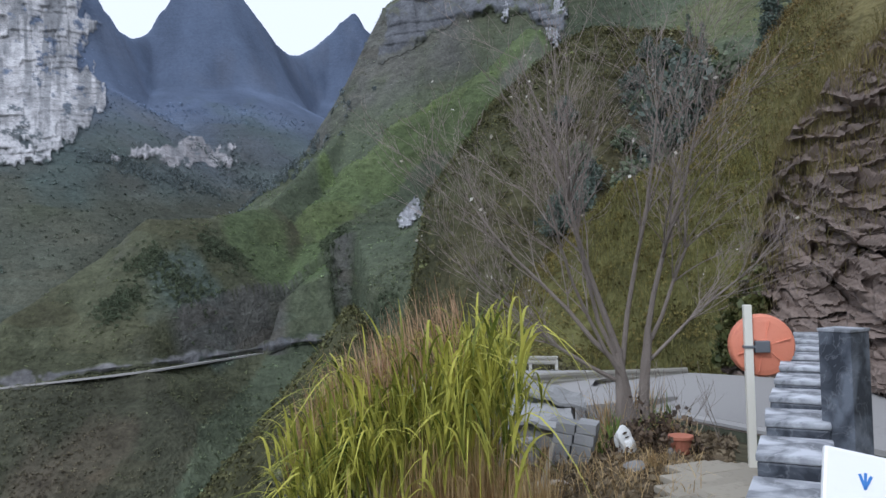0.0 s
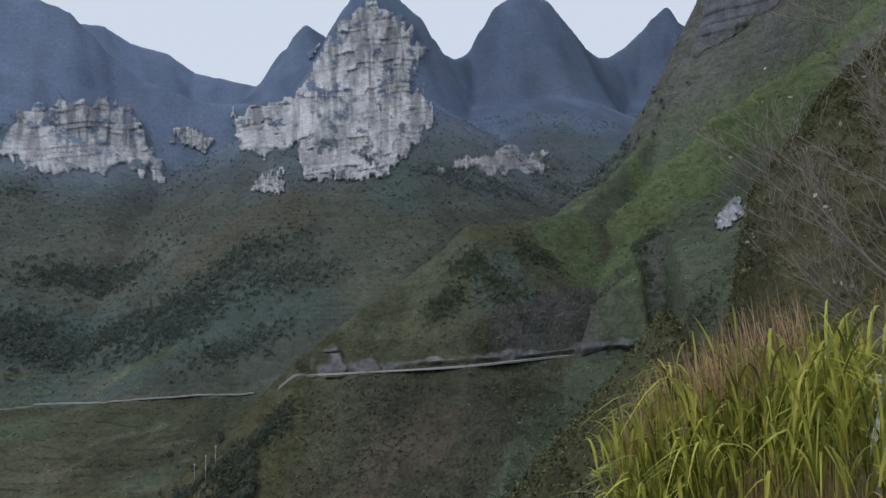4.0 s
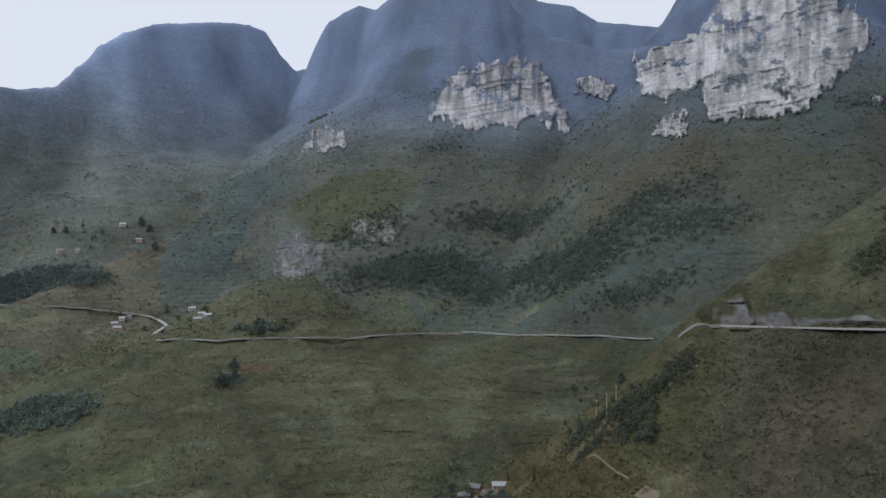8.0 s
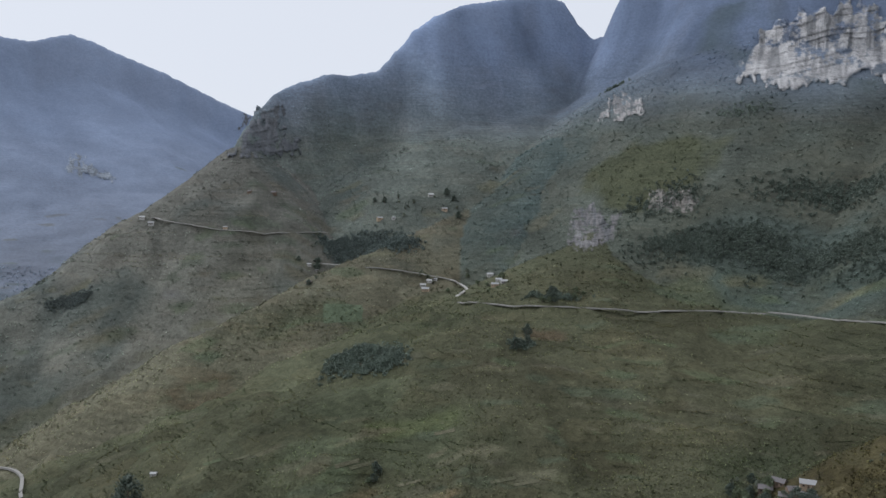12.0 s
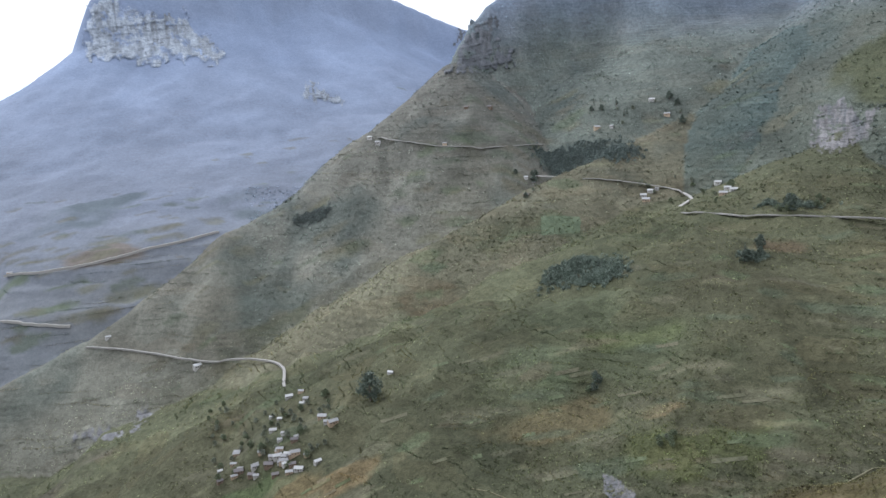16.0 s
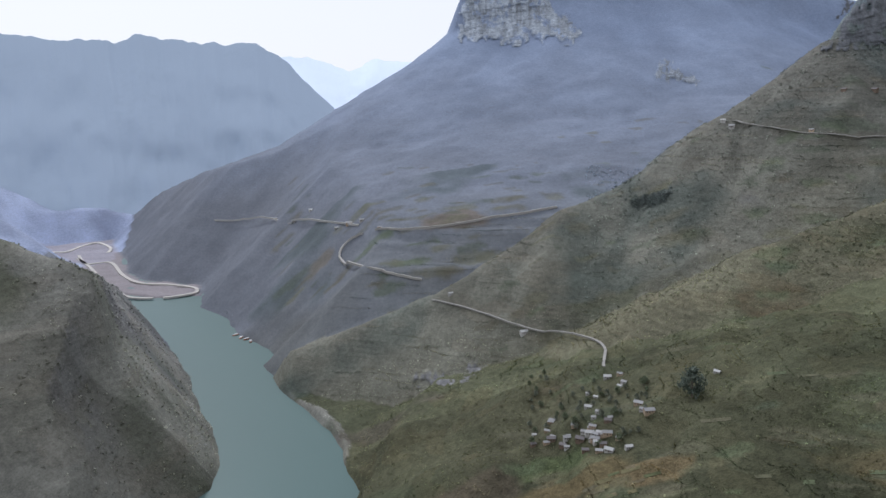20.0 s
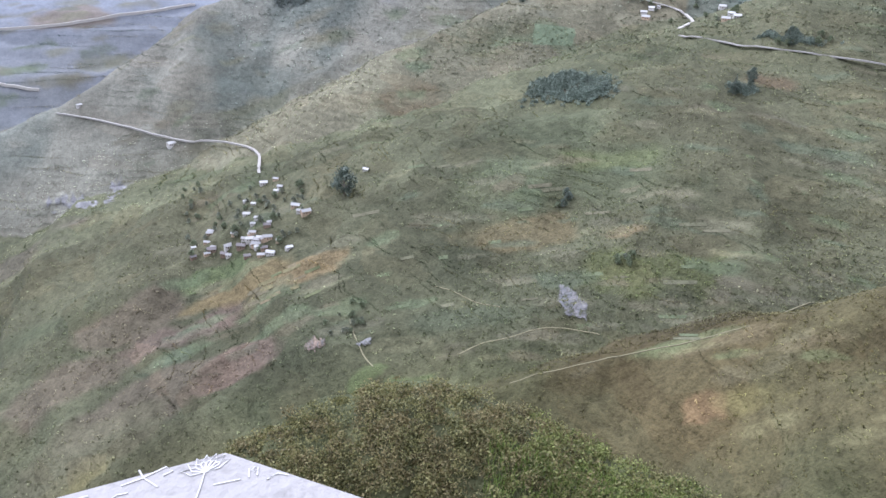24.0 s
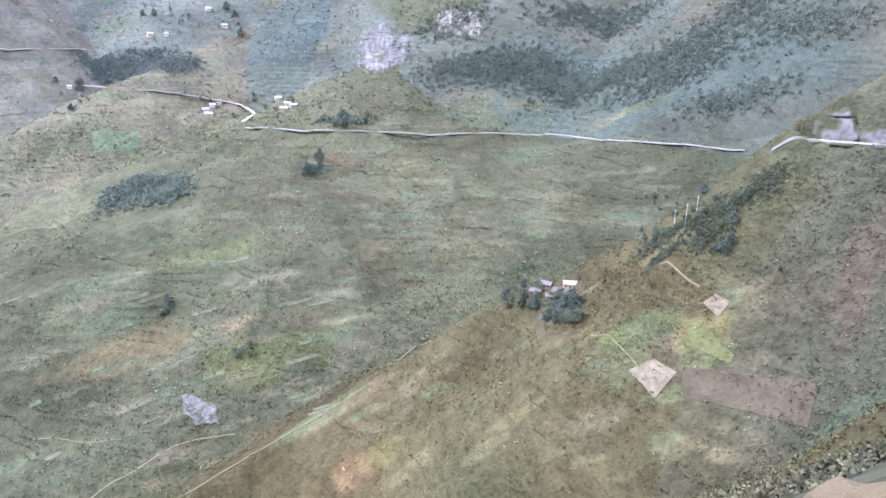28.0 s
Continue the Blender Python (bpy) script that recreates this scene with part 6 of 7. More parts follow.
ex, ey = (c1 - c2).normalized(), Vector((0.96, 0.27, 0))
lotus = c2 + ex * 0.026 + ey * 0.036
for k in range(7):
    a = radians(-66 + 22 * k)
    tip = lotus - ex * math.sin(a) * 0.036 - ey * math.cos(a) * 0.034
    side = (ex * math.cos(a) - ey * math.sin(a)) * 0.007
    m1 = (lotus + tip) / 2
    scratch([lotus, m1 + side, tip, m1 - side, lotus])
scratch([lotus, lotus + ey * 0.03 + ex * 0.004, lotus + ey * 0.075 + ex * 0.012])
LETTERS = {"D": [[(0, 0), (0, 1), (0.6, 0.9), (0.9, 0.5), (0.6, 0.1), (0, 0)]], "T": [[(0, 0), (1, 0)], [(0.5, 0), (0.45, 1)]], "S": [[(1, 0.05), (0.4, 0), (0.1, 0.25), (0.8, 0.6), (0.7, 0.95), (0, 1)]], "1": [[(0.5, 0), (0.5, 1)]], "9": [[(0.9, 0.35), (0.4, 0.5), (0.1, 0.25), (0.4, 0), (0.9, 0.1), (0.85, 1)]]}
for letter, along, down, w, h in (("D", 0.228, 0.020, 0.024, 0.030), ("T", 0.198, 0.020, 0.024, 0.030), ("S", 0.148, 0.034, 0.024, 0.024), ("1", -0.030, 0.054, 0.010, 0.017), ("9", -0.038, 0.054, 0.010, 0.018)):
    for stroke in LETTERS[letter]:
        scratch([c2 + ex * (along - w * u_) + ey * (down + h * v_) for u_, v_ in stroke], 0.0013)
scratch([c2 + ex * 0.116 - ey * 0.004, c2 + ex * 0.108 + ey * 0.014, c2 + ex * 0.086 + ey * 0.040])
scratch([c2 + ex * 0.135 + ey * 0.018, c2 + ex * 0.108 + ey * 0.014, c2 + ex * 0.080 + ey * 0.004, c2 + ex * 0.070 + ey * 0.016, c2 + ex * 0.082 + ey * 0.020])
scratch([c2 + ex * 0.012 + ey * 0.066, c2 - ex * 0.024 + ey * 0.070])
scratch([c2 + ex * 0.234 + ey * 0.004, c2 + ex * 0.234 + ey * 0.012])
for along, down, wide in ((0.12, 0.066, 0.02), (0.41, 0.010, 0.012), (0.39, 0.008, 0.012), (0.37, 0.008, 0.014), (0.30, 0.022, 0.03), (0.085, 0.085, 0.02), (0.06, 0.085, 0.016), (-0.06, 0.085, 0.03)):
    scratch([c2 + ex * along + ey * down, c2 + ex * (along - wide / 2) + ey * (down - 0.006), c2 + ex * (along - wide) + ey * (down + 0.004)])

bm = bmesh.new()
bmesh.ops.create_cone(bm, cap_ends=True, segments=36, radius1=2.2, radius2=2.2, depth=3.4, matrix=Matrix.Translation((0.9, -0.6, -1.7)))
tagged(part("lookout_floor", bm, PAVING), "plain concrete floor of a roadside lookout", "floor", kind="structure")

# ================= houses, trees and scrub of the valley =================
WALLS = [material("earth_wall", (0.36, 0.28, 0.20), 0.9, 0.2, 0.6, 0.1, 6), material("limewash_wall", (0.42, 0.41, 0.39), 0.85, 0.1, 0.5, 0.1, 6), material("timber_wall", (0.16, 0.12, 0.09), 0.85, 0.25, 0.8, 0.1, 6)]
ROOFS = [material("pale_sheet_roof", (0.42, 0.42, 0.415), 0.5, 0.12, 0.5, 0.1, 3), material("grey_fibre_roof", (0.28, 0.28, 0.28), 0.8, 0.2, 0.5, 0.1, 3), material("dark_tile_roof", (0.13, 0.12, 0.12), 0.85, 0.3, 0.6, 0.2, 3)]
DOOR = material("dark_door", (0.07, 0.05, 0.04), 0.7)
GLASS = material("dark_pane", (0.03, 0.035, 0.04), 0.15, spec=0.6)


def house(wall, roof, length, depth, high, name="house"):
    """A plain gabled hill house, its door to the front."""
    ob = new(name)
    L, D, H, G = length / 2, depth / 2, high, depth * 0.32
    bm = bmesh.new()
    pts = [(-L, -D, -3.5), (L, -D, -3.5), (L, D, -3.5), (-L, D, -3.5), (-L, -D, H), (L, -D, H), (L, D, H), (-L, D, H), (-L, 0, H + G), (L, 0, H + G)]
    v = [bm.verts.new(p) for p in pts]
    for f in ((0, 1, 5, 4), (2, 3, 7, 6), (1, 2, 6, 9, 5), (3, 0, 4, 8, 7), (3, 2, 1, 0), (4, 5, 9, 8), (6, 7, 8, 9)):
        bm.faces.new([v[i] for i in f])
    part("wall", bm, wall, ob)
    over, th = 0.5, 0.14
    for s in (-1, 1):
        bm = bmesh.new()
        e, t = Vector((0, s * (D + over), H - G * over / D)), Vector((0, 0, H + G))
        q = [Vector((x, p.y, p.z + z)) for z in (0.02, th) for x, p in ((-L - over, e), (L + over, e), (L + over, t), (-L - over, t))]
        w = [bm.verts.new(p) for p in q]
        for f in ((3, 2, 1, 0), (4, 5, 6, 7), (0, 1, 5, 4), (1, 2, 6, 5), (2, 3, 7, 6), (3, 0, 4, 7)):
            bm.faces.new([w[i] for i in f])
        bmesh.ops.recalc_face_normals(bm, faces=bm.faces)
        part("roof_slope", bm, roof, ob)
    bm = bmesh.new()
    box(bm, (0, -D - 0.03, 1.0), (1.1, 0.1, 2.0))
    part("door", bm, DOOR, ob)
    for x in (-L * 0.58, L * 0.58):
        bm = bmesh.new()
        box(bm, (x, -D - 0.02, 1.5), (1.2, 0.08, 1.1))
        w = part("window", bm, DOOR, ob)
        bm = bmesh.new()
        box(bm, (x, -D - 0.07, 1.5), (1.0, 0.03, 0.9))
        part("pane", bm, GLASS, w)
    return ob


def tree(name, high, wide, leaf, clumps, per, seed, narrow=False):
    """A tree with a tapered trunk, limbs and a crown of many leaf sprays."""
    rnd = random.Random(seed)
    ob = new(name)
    bm = bmesh.new()
    tube(bm, [Vector((0, 0, -1)), Vector((0.02 * high, 0, high * 0.3)), Vector((0, 0.02 * high, high * 0.85))], [high * 0.035, high * 0.026, high * 0.006], 7)
    part("trunk", bm, BARK, ob)
    centres = []
    for k in range(clumps):
        z = rnd.uniform(0.25, 1.0) if not narrow else rnd.uniform(0.12, 1.0)
        r = wide / 2 * (math.sin(math.pi * min(1, max(0.05, (z - 0.15) / 0.85)) ** 0.8) if not narrow else (1.05 - z)) * rnd.uniform(0.45, 1.08)
        a = rnd.uniform(0, 2 * math.pi)
        centres.append((r * math.cos(a), r * math.sin(a), z * high))
    for c in centres[:: max(1, clumps // 6)]:
        bm = bmesh.new()
        tube(bm, [Vector((0, 0, c[2] * 0.5)), Vector((c[0] * 0.5, c[1] * 0.5, c[2] * 0.72)), Vector(c)], [high * 0.014, high * 0.009, high * 0.003], 5)
        part("limb", bm, BARK, ob)
    size = np.array([rnd.uniform(0.7, 1.25) for _ in centres]) * wide * (0.20 if not narrow else 0.16)
    part("crown", quads_mesh("crown", sprays(np.array(centres), size, per * 3, 0.75, 0.0, 0.55), leaf), leaf, ob)
    return ob


def hide(ob):
    for o in (ob, *ob.children_recursive):
        bpy.data.objects.remove(o)


def set_down(model, p, turn, scale=1.0, label="", category="", group=""):
    ob = copy_thing(model, Matrix.Translation(p) @ Matrix.Rotation(turn, 4, "Z") @ Matrix.Scale(scale, 4))
    return tagged(ob, label, category, group)


def facing(p):
    """The turn that sets a front towards the valley and the lookout."""
    return math.atan2(p.x, -p.y) + math.pi


models = [house(WALLS[1], ROOFS[0], 9, 5.5, 3.0), house(WALLS[0], ROOFS[1], 10, 6, 3.1), house(WALLS[2], ROOFS[2], 9, 6, 3.0), house(WALLS[1], ROOFS[1], 7, 5, 2.8)]
labels = ["small white-walled house with a pale sheet-metal roof", "earth-walled hill house with a grey roof", "dark timber hill house with a tiled roof", "small white house with a grey roof"]
VILLAGE = [(114.0, 25.2, 0), (112.6, 25.5, 2), (111.2, 25.2, 1), (109.4, 24.5, 1), (108.9, 25.0, 3), (108.9, 25.5, 0), (106.3, 25.7, 0), (109.6, 23.0, 0), (108.8, 23.3, 3), (109.6, 22.0, 0), (109.0, 22.2, 0), (108.1, 20.7, 0), (107.1, 20.4, 1),
           (106.8, 21.0, 3), (107.1, 21.3, 0), (105.6, 22.5, 1), (105.3, 22.9, 3), (110.7, 24.4, 1), (112.9, 24.9, 1), (111.6, 25.9, 2), (114.1, 25.9, 2), (107.1, 25.1, 1), (99.8, 19.7, 0), (108.0, 23.9, 2), (104.8, 23.0, 1), (110.2, 25.4, 2)]
HAMLETS = [(88.2, 5.0, 0), (87.6, 5.45, 3), (88.2, 6.4, 2), (79.3, 6.7, 0), (78.8, 6.35, 0), (79.1, 7.05, 1), (78.3, 6.2, 3), (74.0, 5.85, 0), (73.3, 6.25, 0), (73.6, 6.65, 1), (72.9, 6.4, 0), (78.7, -0.4, 0), (81.6, 1.4, 3), (77.6, 0.7, 1), (82.7, 1.45, 1), (100.2, 1.35, 0), (99.6, 1.8, 3),
           (114.8, 17.5, 0), (120.7, 14.4, 0), (127.6, 8.4, 3), (131.5, 7.4, 0), (128.6, 8.6, 1), (129.6, 8.9, 0), (126.2, 9.0, 1), (132.8, 8.2, 3), (134.2, 7.9, 1), (94.4, 2.1, 1), (92.6, -0.6, 2), (90.8, -0.5, 2)]
for _ in range(22):  # the close-built heart of the village
    VILLAGE.append((rng.uniform(107.4, 113.6), rng.uniform(23.6, 26.2), int(rng.integers(0, 4))))
for spots, grp in ((VILLAGE, "houses of the lower village"), (HAMLETS, "houses along the hill roads")):
    for (b, d, k), p in zip(spots, sight([s[0] for s in spots], [s[1] for s in spots], 300)):
        set_down(models[k], p + Vector((0, 0, 0.4)), facing(p) + rng.uniform(-0.5, 0.5), rng.uniform(0.5, 0.9) * (1.3 if p.length > 900 else 1.0), labels[k], "house", grp)
for (b, d, k), p in zip([(52.4, 19.7, 2), (51.4, 20.1, 2), (50.3, 19.55, 1), (51.9, 20.6, 2), (50.4, 20.4, 2), (53.3, 20.3, 2)], sight([52.4, 51.4, 50.5, 51.9, 50.4, 53.3], [19.7, 20.1, 19.55, 20.6, 20.4, 20.3], 200)):
    set_down(models[k], p + Vector((0, 0, 0.3)), facing(p) + rng.uniform(-0.4, 0.4), 0.7, labels[k], "house", "farmstead on the spur")
for m in models:
    hide(m)

DARK_LEAF = leaf_material("dark_tree_leaf", (0.085, 0.112, 0.090), (0.165, 0.195, 0.155), 0.2)
MID_LEAF = leaf_material("green_tree_leaf", (0.11, 0.14, 0.085), (0.22, 0.25, 0.155), 0.2)
GREY_LEAF = leaf_material("grey_green_leaf", (0.15, 0.17, 0.125), (0.28, 0.30, 0.235), 0.2)
woods = [tree("tree", 12, 10, DARK_LEAF, 42, 16, 5), tree("tree", 9, 8, MID_LEAF, 36, 14, 6), tree("conifer", 13, 4.5, DARK_LEAF, 60, 10, 8, True), tree("tree", 8, 7, GREY_LEAF, 34, 14, 9)]
wood_labels = ["dark round evergreen tree with a dense crown", "green broadleaf tree on a hillside", "slim dark conifer on a mountain slope", "grey-green tree beside houses"]
p = sight([101.6], [21.6], 300)[0]
set_down(woods[0], p, 0.5, 2.1, "large dark round tree standing alone above the village", "tree")


def grove(b0, b1, d0, d1, n, kind, size, grp, nearer=200.0):
    bs, ds = rng.uniform(b0, b1, n), rng.uniform(d0, d1, n)
    for p in sight(bs, ds, nearer):
        k = kind if isinstance(kind, int) else kind[rng.integers(len(kind))]
        set_down(woods[k], p - Vector((0, 0, 0.3)), rng.uniform(0, 6.28), size * rng.uniform(0.7, 1.25), wood_labels[k], "conifer" if k == 2 else "tree", grp)


grove(66.5, 70.5, 7.0, 7.9, 12, (0, 1), 0.9, "trees by the road", 700)
grove(70.8, 72.2, 10.4, 11.6, 6, (0, 2), 0.9, "trees below the road", 600)
grove(72.6, 79.6, 5.3, 7.2, 16, (1, 3), 0.8, "trees among the hamlet's houses", 700)
grove(87.2, 89.2, 4.6, 6.6, 8, (0, 3), 0.85, "trees by the hillside houses", 700)
grove(76.5, 84.0, -0.6, 1.8, 18, (0, 2, 3), 0.9, "trees along the upper hamlet", 700)
grove(104.6, 114.4, 20.6, 26.4, 64, (1, 3, 3), 0.72, "trees among the village houses", 300)
grove(49.4, 53.2, 20.7, 22.4, 34, (3, 0, 1), 0.62, "trees round the farmstead on the spur", 150)
grove(53.0, 55.8, 19.6, 21.6, 20, (3, 0, 1), 0.62, "trees round the farmstead on the spur", 150)
grove(38.2, 45.4, 11.4, 16.2, 40, (1, 2, 0), 0.42, "young trees along the spur's crest", 150)
grove(76.8, 79.0, 23.8, 25.4, 8, (1, 3), 0.6, "bushy trees in the meadow", 300)
grove(82.8, 84.2, 20.6, 21.6, 5, (0, 1), 0.6, "bushy trees in the meadow", 300)
grove(100, 104, 30, 32.5, 14, (1, 3), 0.5, "trees by the gully", 300)
grove(-21, -15, -16.5, -13.5, 9, (2, 2, 0), 0.5, "conifers on the slope above the road", 60)
grove(-30, -23, -16.5, -14.5, 7, 2, 0.55, "conifers on the slope above the road", 60)
grove(-22, -8, -13, -2, 22, (0, 1), 0.55, "trees of the dark slope behind the bend", 60)
for m in woods:
    hide(m)

POLE = material("pale_pole", (0.45, 0.44, 0.42), 0.8)
for p in sight([43.0, 42.2, 41.5], [14.4, 13.9, 13.3], 200):
    ob = thing("utility_pole", p, "tall thin pale pole on the spur", "pole")
    bm = bmesh.new()
    tube(bm, [Vector((0, 0, -0.5)), Vector((0, 0, 11))], [0.16, 0.09], 8)
    part("shaft", bm, POLE, ob)
    bm = bmesh.new()
    box(bm, (0, 0, 10.2), (1.4, 0.1, 0.12), 0.02)
    part("crossarm", bm, POLE, ob)

# boats at the landing
HULL = material("red_brown_hull", (0.30, 0.16, 0.11), 0.7)
for b, d in ((137.9, 16.45), (137.5, 16.7), (137.1, 16.85), (136.8, 17.05)):
    r = -RIVER / math.tan(radians(d))
    ob = thing("boat", at(b, r, RIVER + EYE), "low river boat with a pale roof at the bank", "boat", rng.uniform(0, 3), "boats at the landing")
    bm = bmesh.new()
    box(bm, (0, 0, 0.6), (12, 4.5, 1.6), 0.5)
    part("hull", bm, HULL, ob)
    bm = bmesh.new()
    box(bm, (0, 0, 2.6), (9, 4.2, 0.25), 0.08)
    part("canopy", bm, ROOFS[0], ob)
    for x in (-4, 4):
        for y in (-1.8, 1.8):
            bm = bmesh.new()
            box(bm, (x, y, 1.9), (0.2, 0.2, 1.5))
            part("post", bm, HULL, ob)
GRAVEL = material("pale_gravel", (0.46, 0.43, 0.39), 0.95, 0.25, 0.05, 0.2, 1, (0.56, 0.53, 0.49))
for way, wide, lab in (([(148.2, 2383), (147.8, 2232), (146.2, 2210), (145.5, 2013), (144.4, 1890), (142.4, 1835), (140.7, 1775), (140.5, 1724), (141.6, 1706), (142.9, 1702)], 9, "pale gravel track looping round the river's head"),
                       ([(148.3, 2330), (147.7, 2200), (147.0, 2010), (145.9, 1815), (145.2, 1745), (143.6, 1708)], 8, "pale gravel track along the river flat's edge"),
                       ([(149.9, 2500), (148.9, 2480), (147.9, 2560), (146.9, 2600), (146.1, 2470), (146.3, 2380)], 9, "pale gravel track up the side valley")):
    line = smooth_line([Vector(at(b_, r_, RIVER + EYE + 4.5)) for b_, r_ in way], 6)
    tagged(part("gravel_track", ribbon(line, wide, 1.0, 0.0, 2.5), GRAVEL), lab, "track", kind="structure")

# ---- single fields with clear edges, laid over the slope ----
def field(corners, colour, label, nearer=150.0, rows=14):
    bm = bmesh.new()
    u, v = np.meshgrid(np.linspace(0, 1, rows), np.linspace(0, 1, rows), indexing="ij")
    (a0, d0), (a1, d1), (a2, d2), (a3, d3) = corners
    wob = 0.05 * fbm(u * 10 + a0, v * 10 + d0, 4, 3, 171)
    bs = (a0 * (1 - u) + a1 * u) * (1 - v) + (a3 * (1 - u) + a2 * u) * v + wob * abs(a1 - a0)
    ds = (d0 * (1 - u) + d1 * u) * (1 - v) + (d3 * (1 - u) + d2 * u) * v + wob * abs(d3 - d0)
    p = np.array([tuple(q) for q in sight(bs.ravel(), ds.ravel(), nearer)]).reshape(rows, rows, 3)
    me = grid_mesh("field", p[..., 0], p[..., 1], p[..., 2] + 0.35)
    paint(me, np.clip(np.array(colour) * (1 + 0.2 * fbm(u * 9, v * 9, 2, 3, 173)[..., None]), 0.02, 0.9), 0.55)
    me.materials.append(LIMESTONE)
    return tagged(new("field", me), label, "field", kind="structure")


TAN, EARTH, MAIZE, GREEN = (0.185, 0.158, 0.112), (0.092, 0.077, 0.052), (0.122, 0.130, 0.056), (0.120, 0.150, 0.095)
field([(40.1, 19.5), (39.3, 18.7), (38.1, 19.1), (38.9, 20.4)], TAN, "small bare tan field on a spur")
field([(45.1, 25.3), (43.2, 24.2), (41.3, 24.9), (42.8, 27.1)], TAN, "bare tan field on a spur")
field([(41.2, 24.5), (31.4, 23.4), (31.2, 26.7), (40.3, 26.6)], EARTH, "reddish ploughed field on a spur")
field([(40.8, 20.8), (37.2, 22.9), (37.5, 23.6), (41.3, 22.7)], MAIZE, "yellow-green crop field on a spur")
field([(87.1, 8.0), (84.0, 8.1), (84.1, 9.4), (87.1, 9.5)], GREEN, "light green square field on a hillside")
for k in range(16):  # narrow terraced strips below the village
    b, d = rng.uniform(103.5, 109.5), rng.uniform(26.6, 29.5)
    w, h = rng.uniform(0.7, 1.7), rng.uniform(0.15, 0.3)
    field([(b + w, d + 0.35 * w), (b, d), (b - 0.1, d + h), (b + w - 0.1, d + 0.35 * w + h)], [(0.150, 0.128, 0.08), (0.140, 0.128, 0.07), (0.125, 0.114, 0.074), (0.115, 0.125, 0.066)][k % 4], "narrow tan terraced field strip below the village", 300, 8)
for k in range(26):  # terraces of the meadow slope
    b, d = rng.uniform(70, 101), rng.uniform(17, 31)
    w, h = rng.uniform(0.8, 2.6), rng.uniform(0.12, 0.3)
    field([(b + w, d + 0.2 * w), (b, d), (b - 0.1, d + h), (b + w - 0.1, d + 0.2 * w + h)], [(0.118, 0.118, 0.076), (0.106, 0.124, 0.072), (0.116, 0.112, 0.074)][k % 3], "narrow terraced field strip on a slope", 300, 8)

# ---- scrub: small clumps that take the tone of the ground they grow on ----
SCRUB_COVER = cover_material("scrub_cover", 0.4, 0.3)


def scrub(n, bearings, reach, size, label, shade, per=6, leaf=1.0, zone=None):
    b, r = np.radians(rng.uniform(*bearings, n)), np.sqrt(rng.uniform(reach[0] ** 2, reach[1] ** 2, n))
    x, y = -np.sin(b) * r, np.cos(b) * r
    keep = fbm(x, y, 60, 4, 161) + 0.6 * rng.normal(0, 0.5, n) > -0.12
    if zone:
        keep &= zone(x, y)
    x, y = x[keep], y[keep]
    z = height_at(x, y)
    keep = z > RIVER + 4
    x, y, z = x[keep], y[keep], z[keep]
    s = rng.uniform(*size, len(x))
    q = sprays(np.stack([x, y, z + EYE], 1), s, per, 0.6, 0.25, leaf)
    col = np.repeat(cover_at(x, y) * rng.uniform(0.7, 2.1, (len(x), 1)) * np.array(shade), per, 0)
    return tagged(new("scrub", quads_mesh("scrub", q, SCRUB_COVER, np.clip(col, 0.01, 0.6))), label, "shrubs", kind="stuff")



def wood(spots_, label, tall, n, colour=(0.20, 0.245, 0.20)):
    """A closed wood: many crowns of uneven height side by side, on patches (bearing, dip, half width, half depth)."""
    qs, cs = [], []
    for (b, d, w, dp), p in zip(spots_, sight([q[0] for q in spots_], [q[1] for q in spots_], 300)):
        a = radians(b)
        u, v = rng.normal(0, 0.5, n), rng.normal(0, 0.5, n)
        x, y = p.x + u * w * math.cos(a) - v * dp * math.sin(a), p.y + u * w * math.sin(a) + v * dp * math.cos(a)
        high = tall * rng.uniform(0.35, 1.0, n) * np.clip(1.25 - np.hypot(u, v) * 0.7, 0.3, 1)
        for share in (0.3, 0.6, 0.95):
            qs.append(sprays(np.stack([x, y, height_at(x, y) + EYE + high * share], 1), np.full(n, tall * 0.36 * (1.15 - 0.5 * share)), 16, 0.8, 0.0, 0.62))
            cs.append(np.repeat(np.array(colour) * rng.uniform(0.62, 0.98, (n, 1)), 16, 0))
    return tagged(new("wood", quads_mesh("wood", np.concatenate(qs), SCRUB_COVER, np.concatenate(cs))), label, "wood", kind="stuff")


wood([(83.9, 12.5, 44, 26), (85.0, 12.2, 26, 18), (82.4, 12.9, 26, 16)], "round green wood on the village spur", 10, 190)
wood([(82.6, 3.7, 44, 26), (84.6, 3.6, 50, 26), (81.4, 3.4, 36, 20), (86.2, 3.9, 26, 18)], "dark wood above the hillside hamlet", 11, 190, (0.195, 0.235, 0.215))
wood([(105.3, 7.2, 24, 8), (104.4, 7.1, 12, 6)], "dark copse on the outer spur", 9, 150, (0.205, 0.235, 0.22))
wood([(68.4, 7.5, 26, 8), (70.4, 7.4, 12, 5), (71.5, 11.2, 14, 5), (55.5, -6.6, 40, 12), (64.6, -8.6, 26, 14)], "green trees beside the mountain road", 8, 60)
wood([(36 + 3.1 * k, -0.5 - 2.2 * math.sin(k * 1.7) + 0.3 * k, 70, 30) for k in range(9)] + [(40 + 4 * k, 3.6 + 1.0 * math.cos(k * 2.1), 60, 22) for k in range(6)], "dense dark woods on the far mountain's lower slope", 9, 260, (0.17, 0.205, 0.17))
wood([(12 + 2.4 * k, -7.8 + 0.8 * math.sin(k * 2.3), 50, 20) for k in range(6)], "dark woods under the far cliffs", 9, 90, (0.18, 0.21, 0.205))
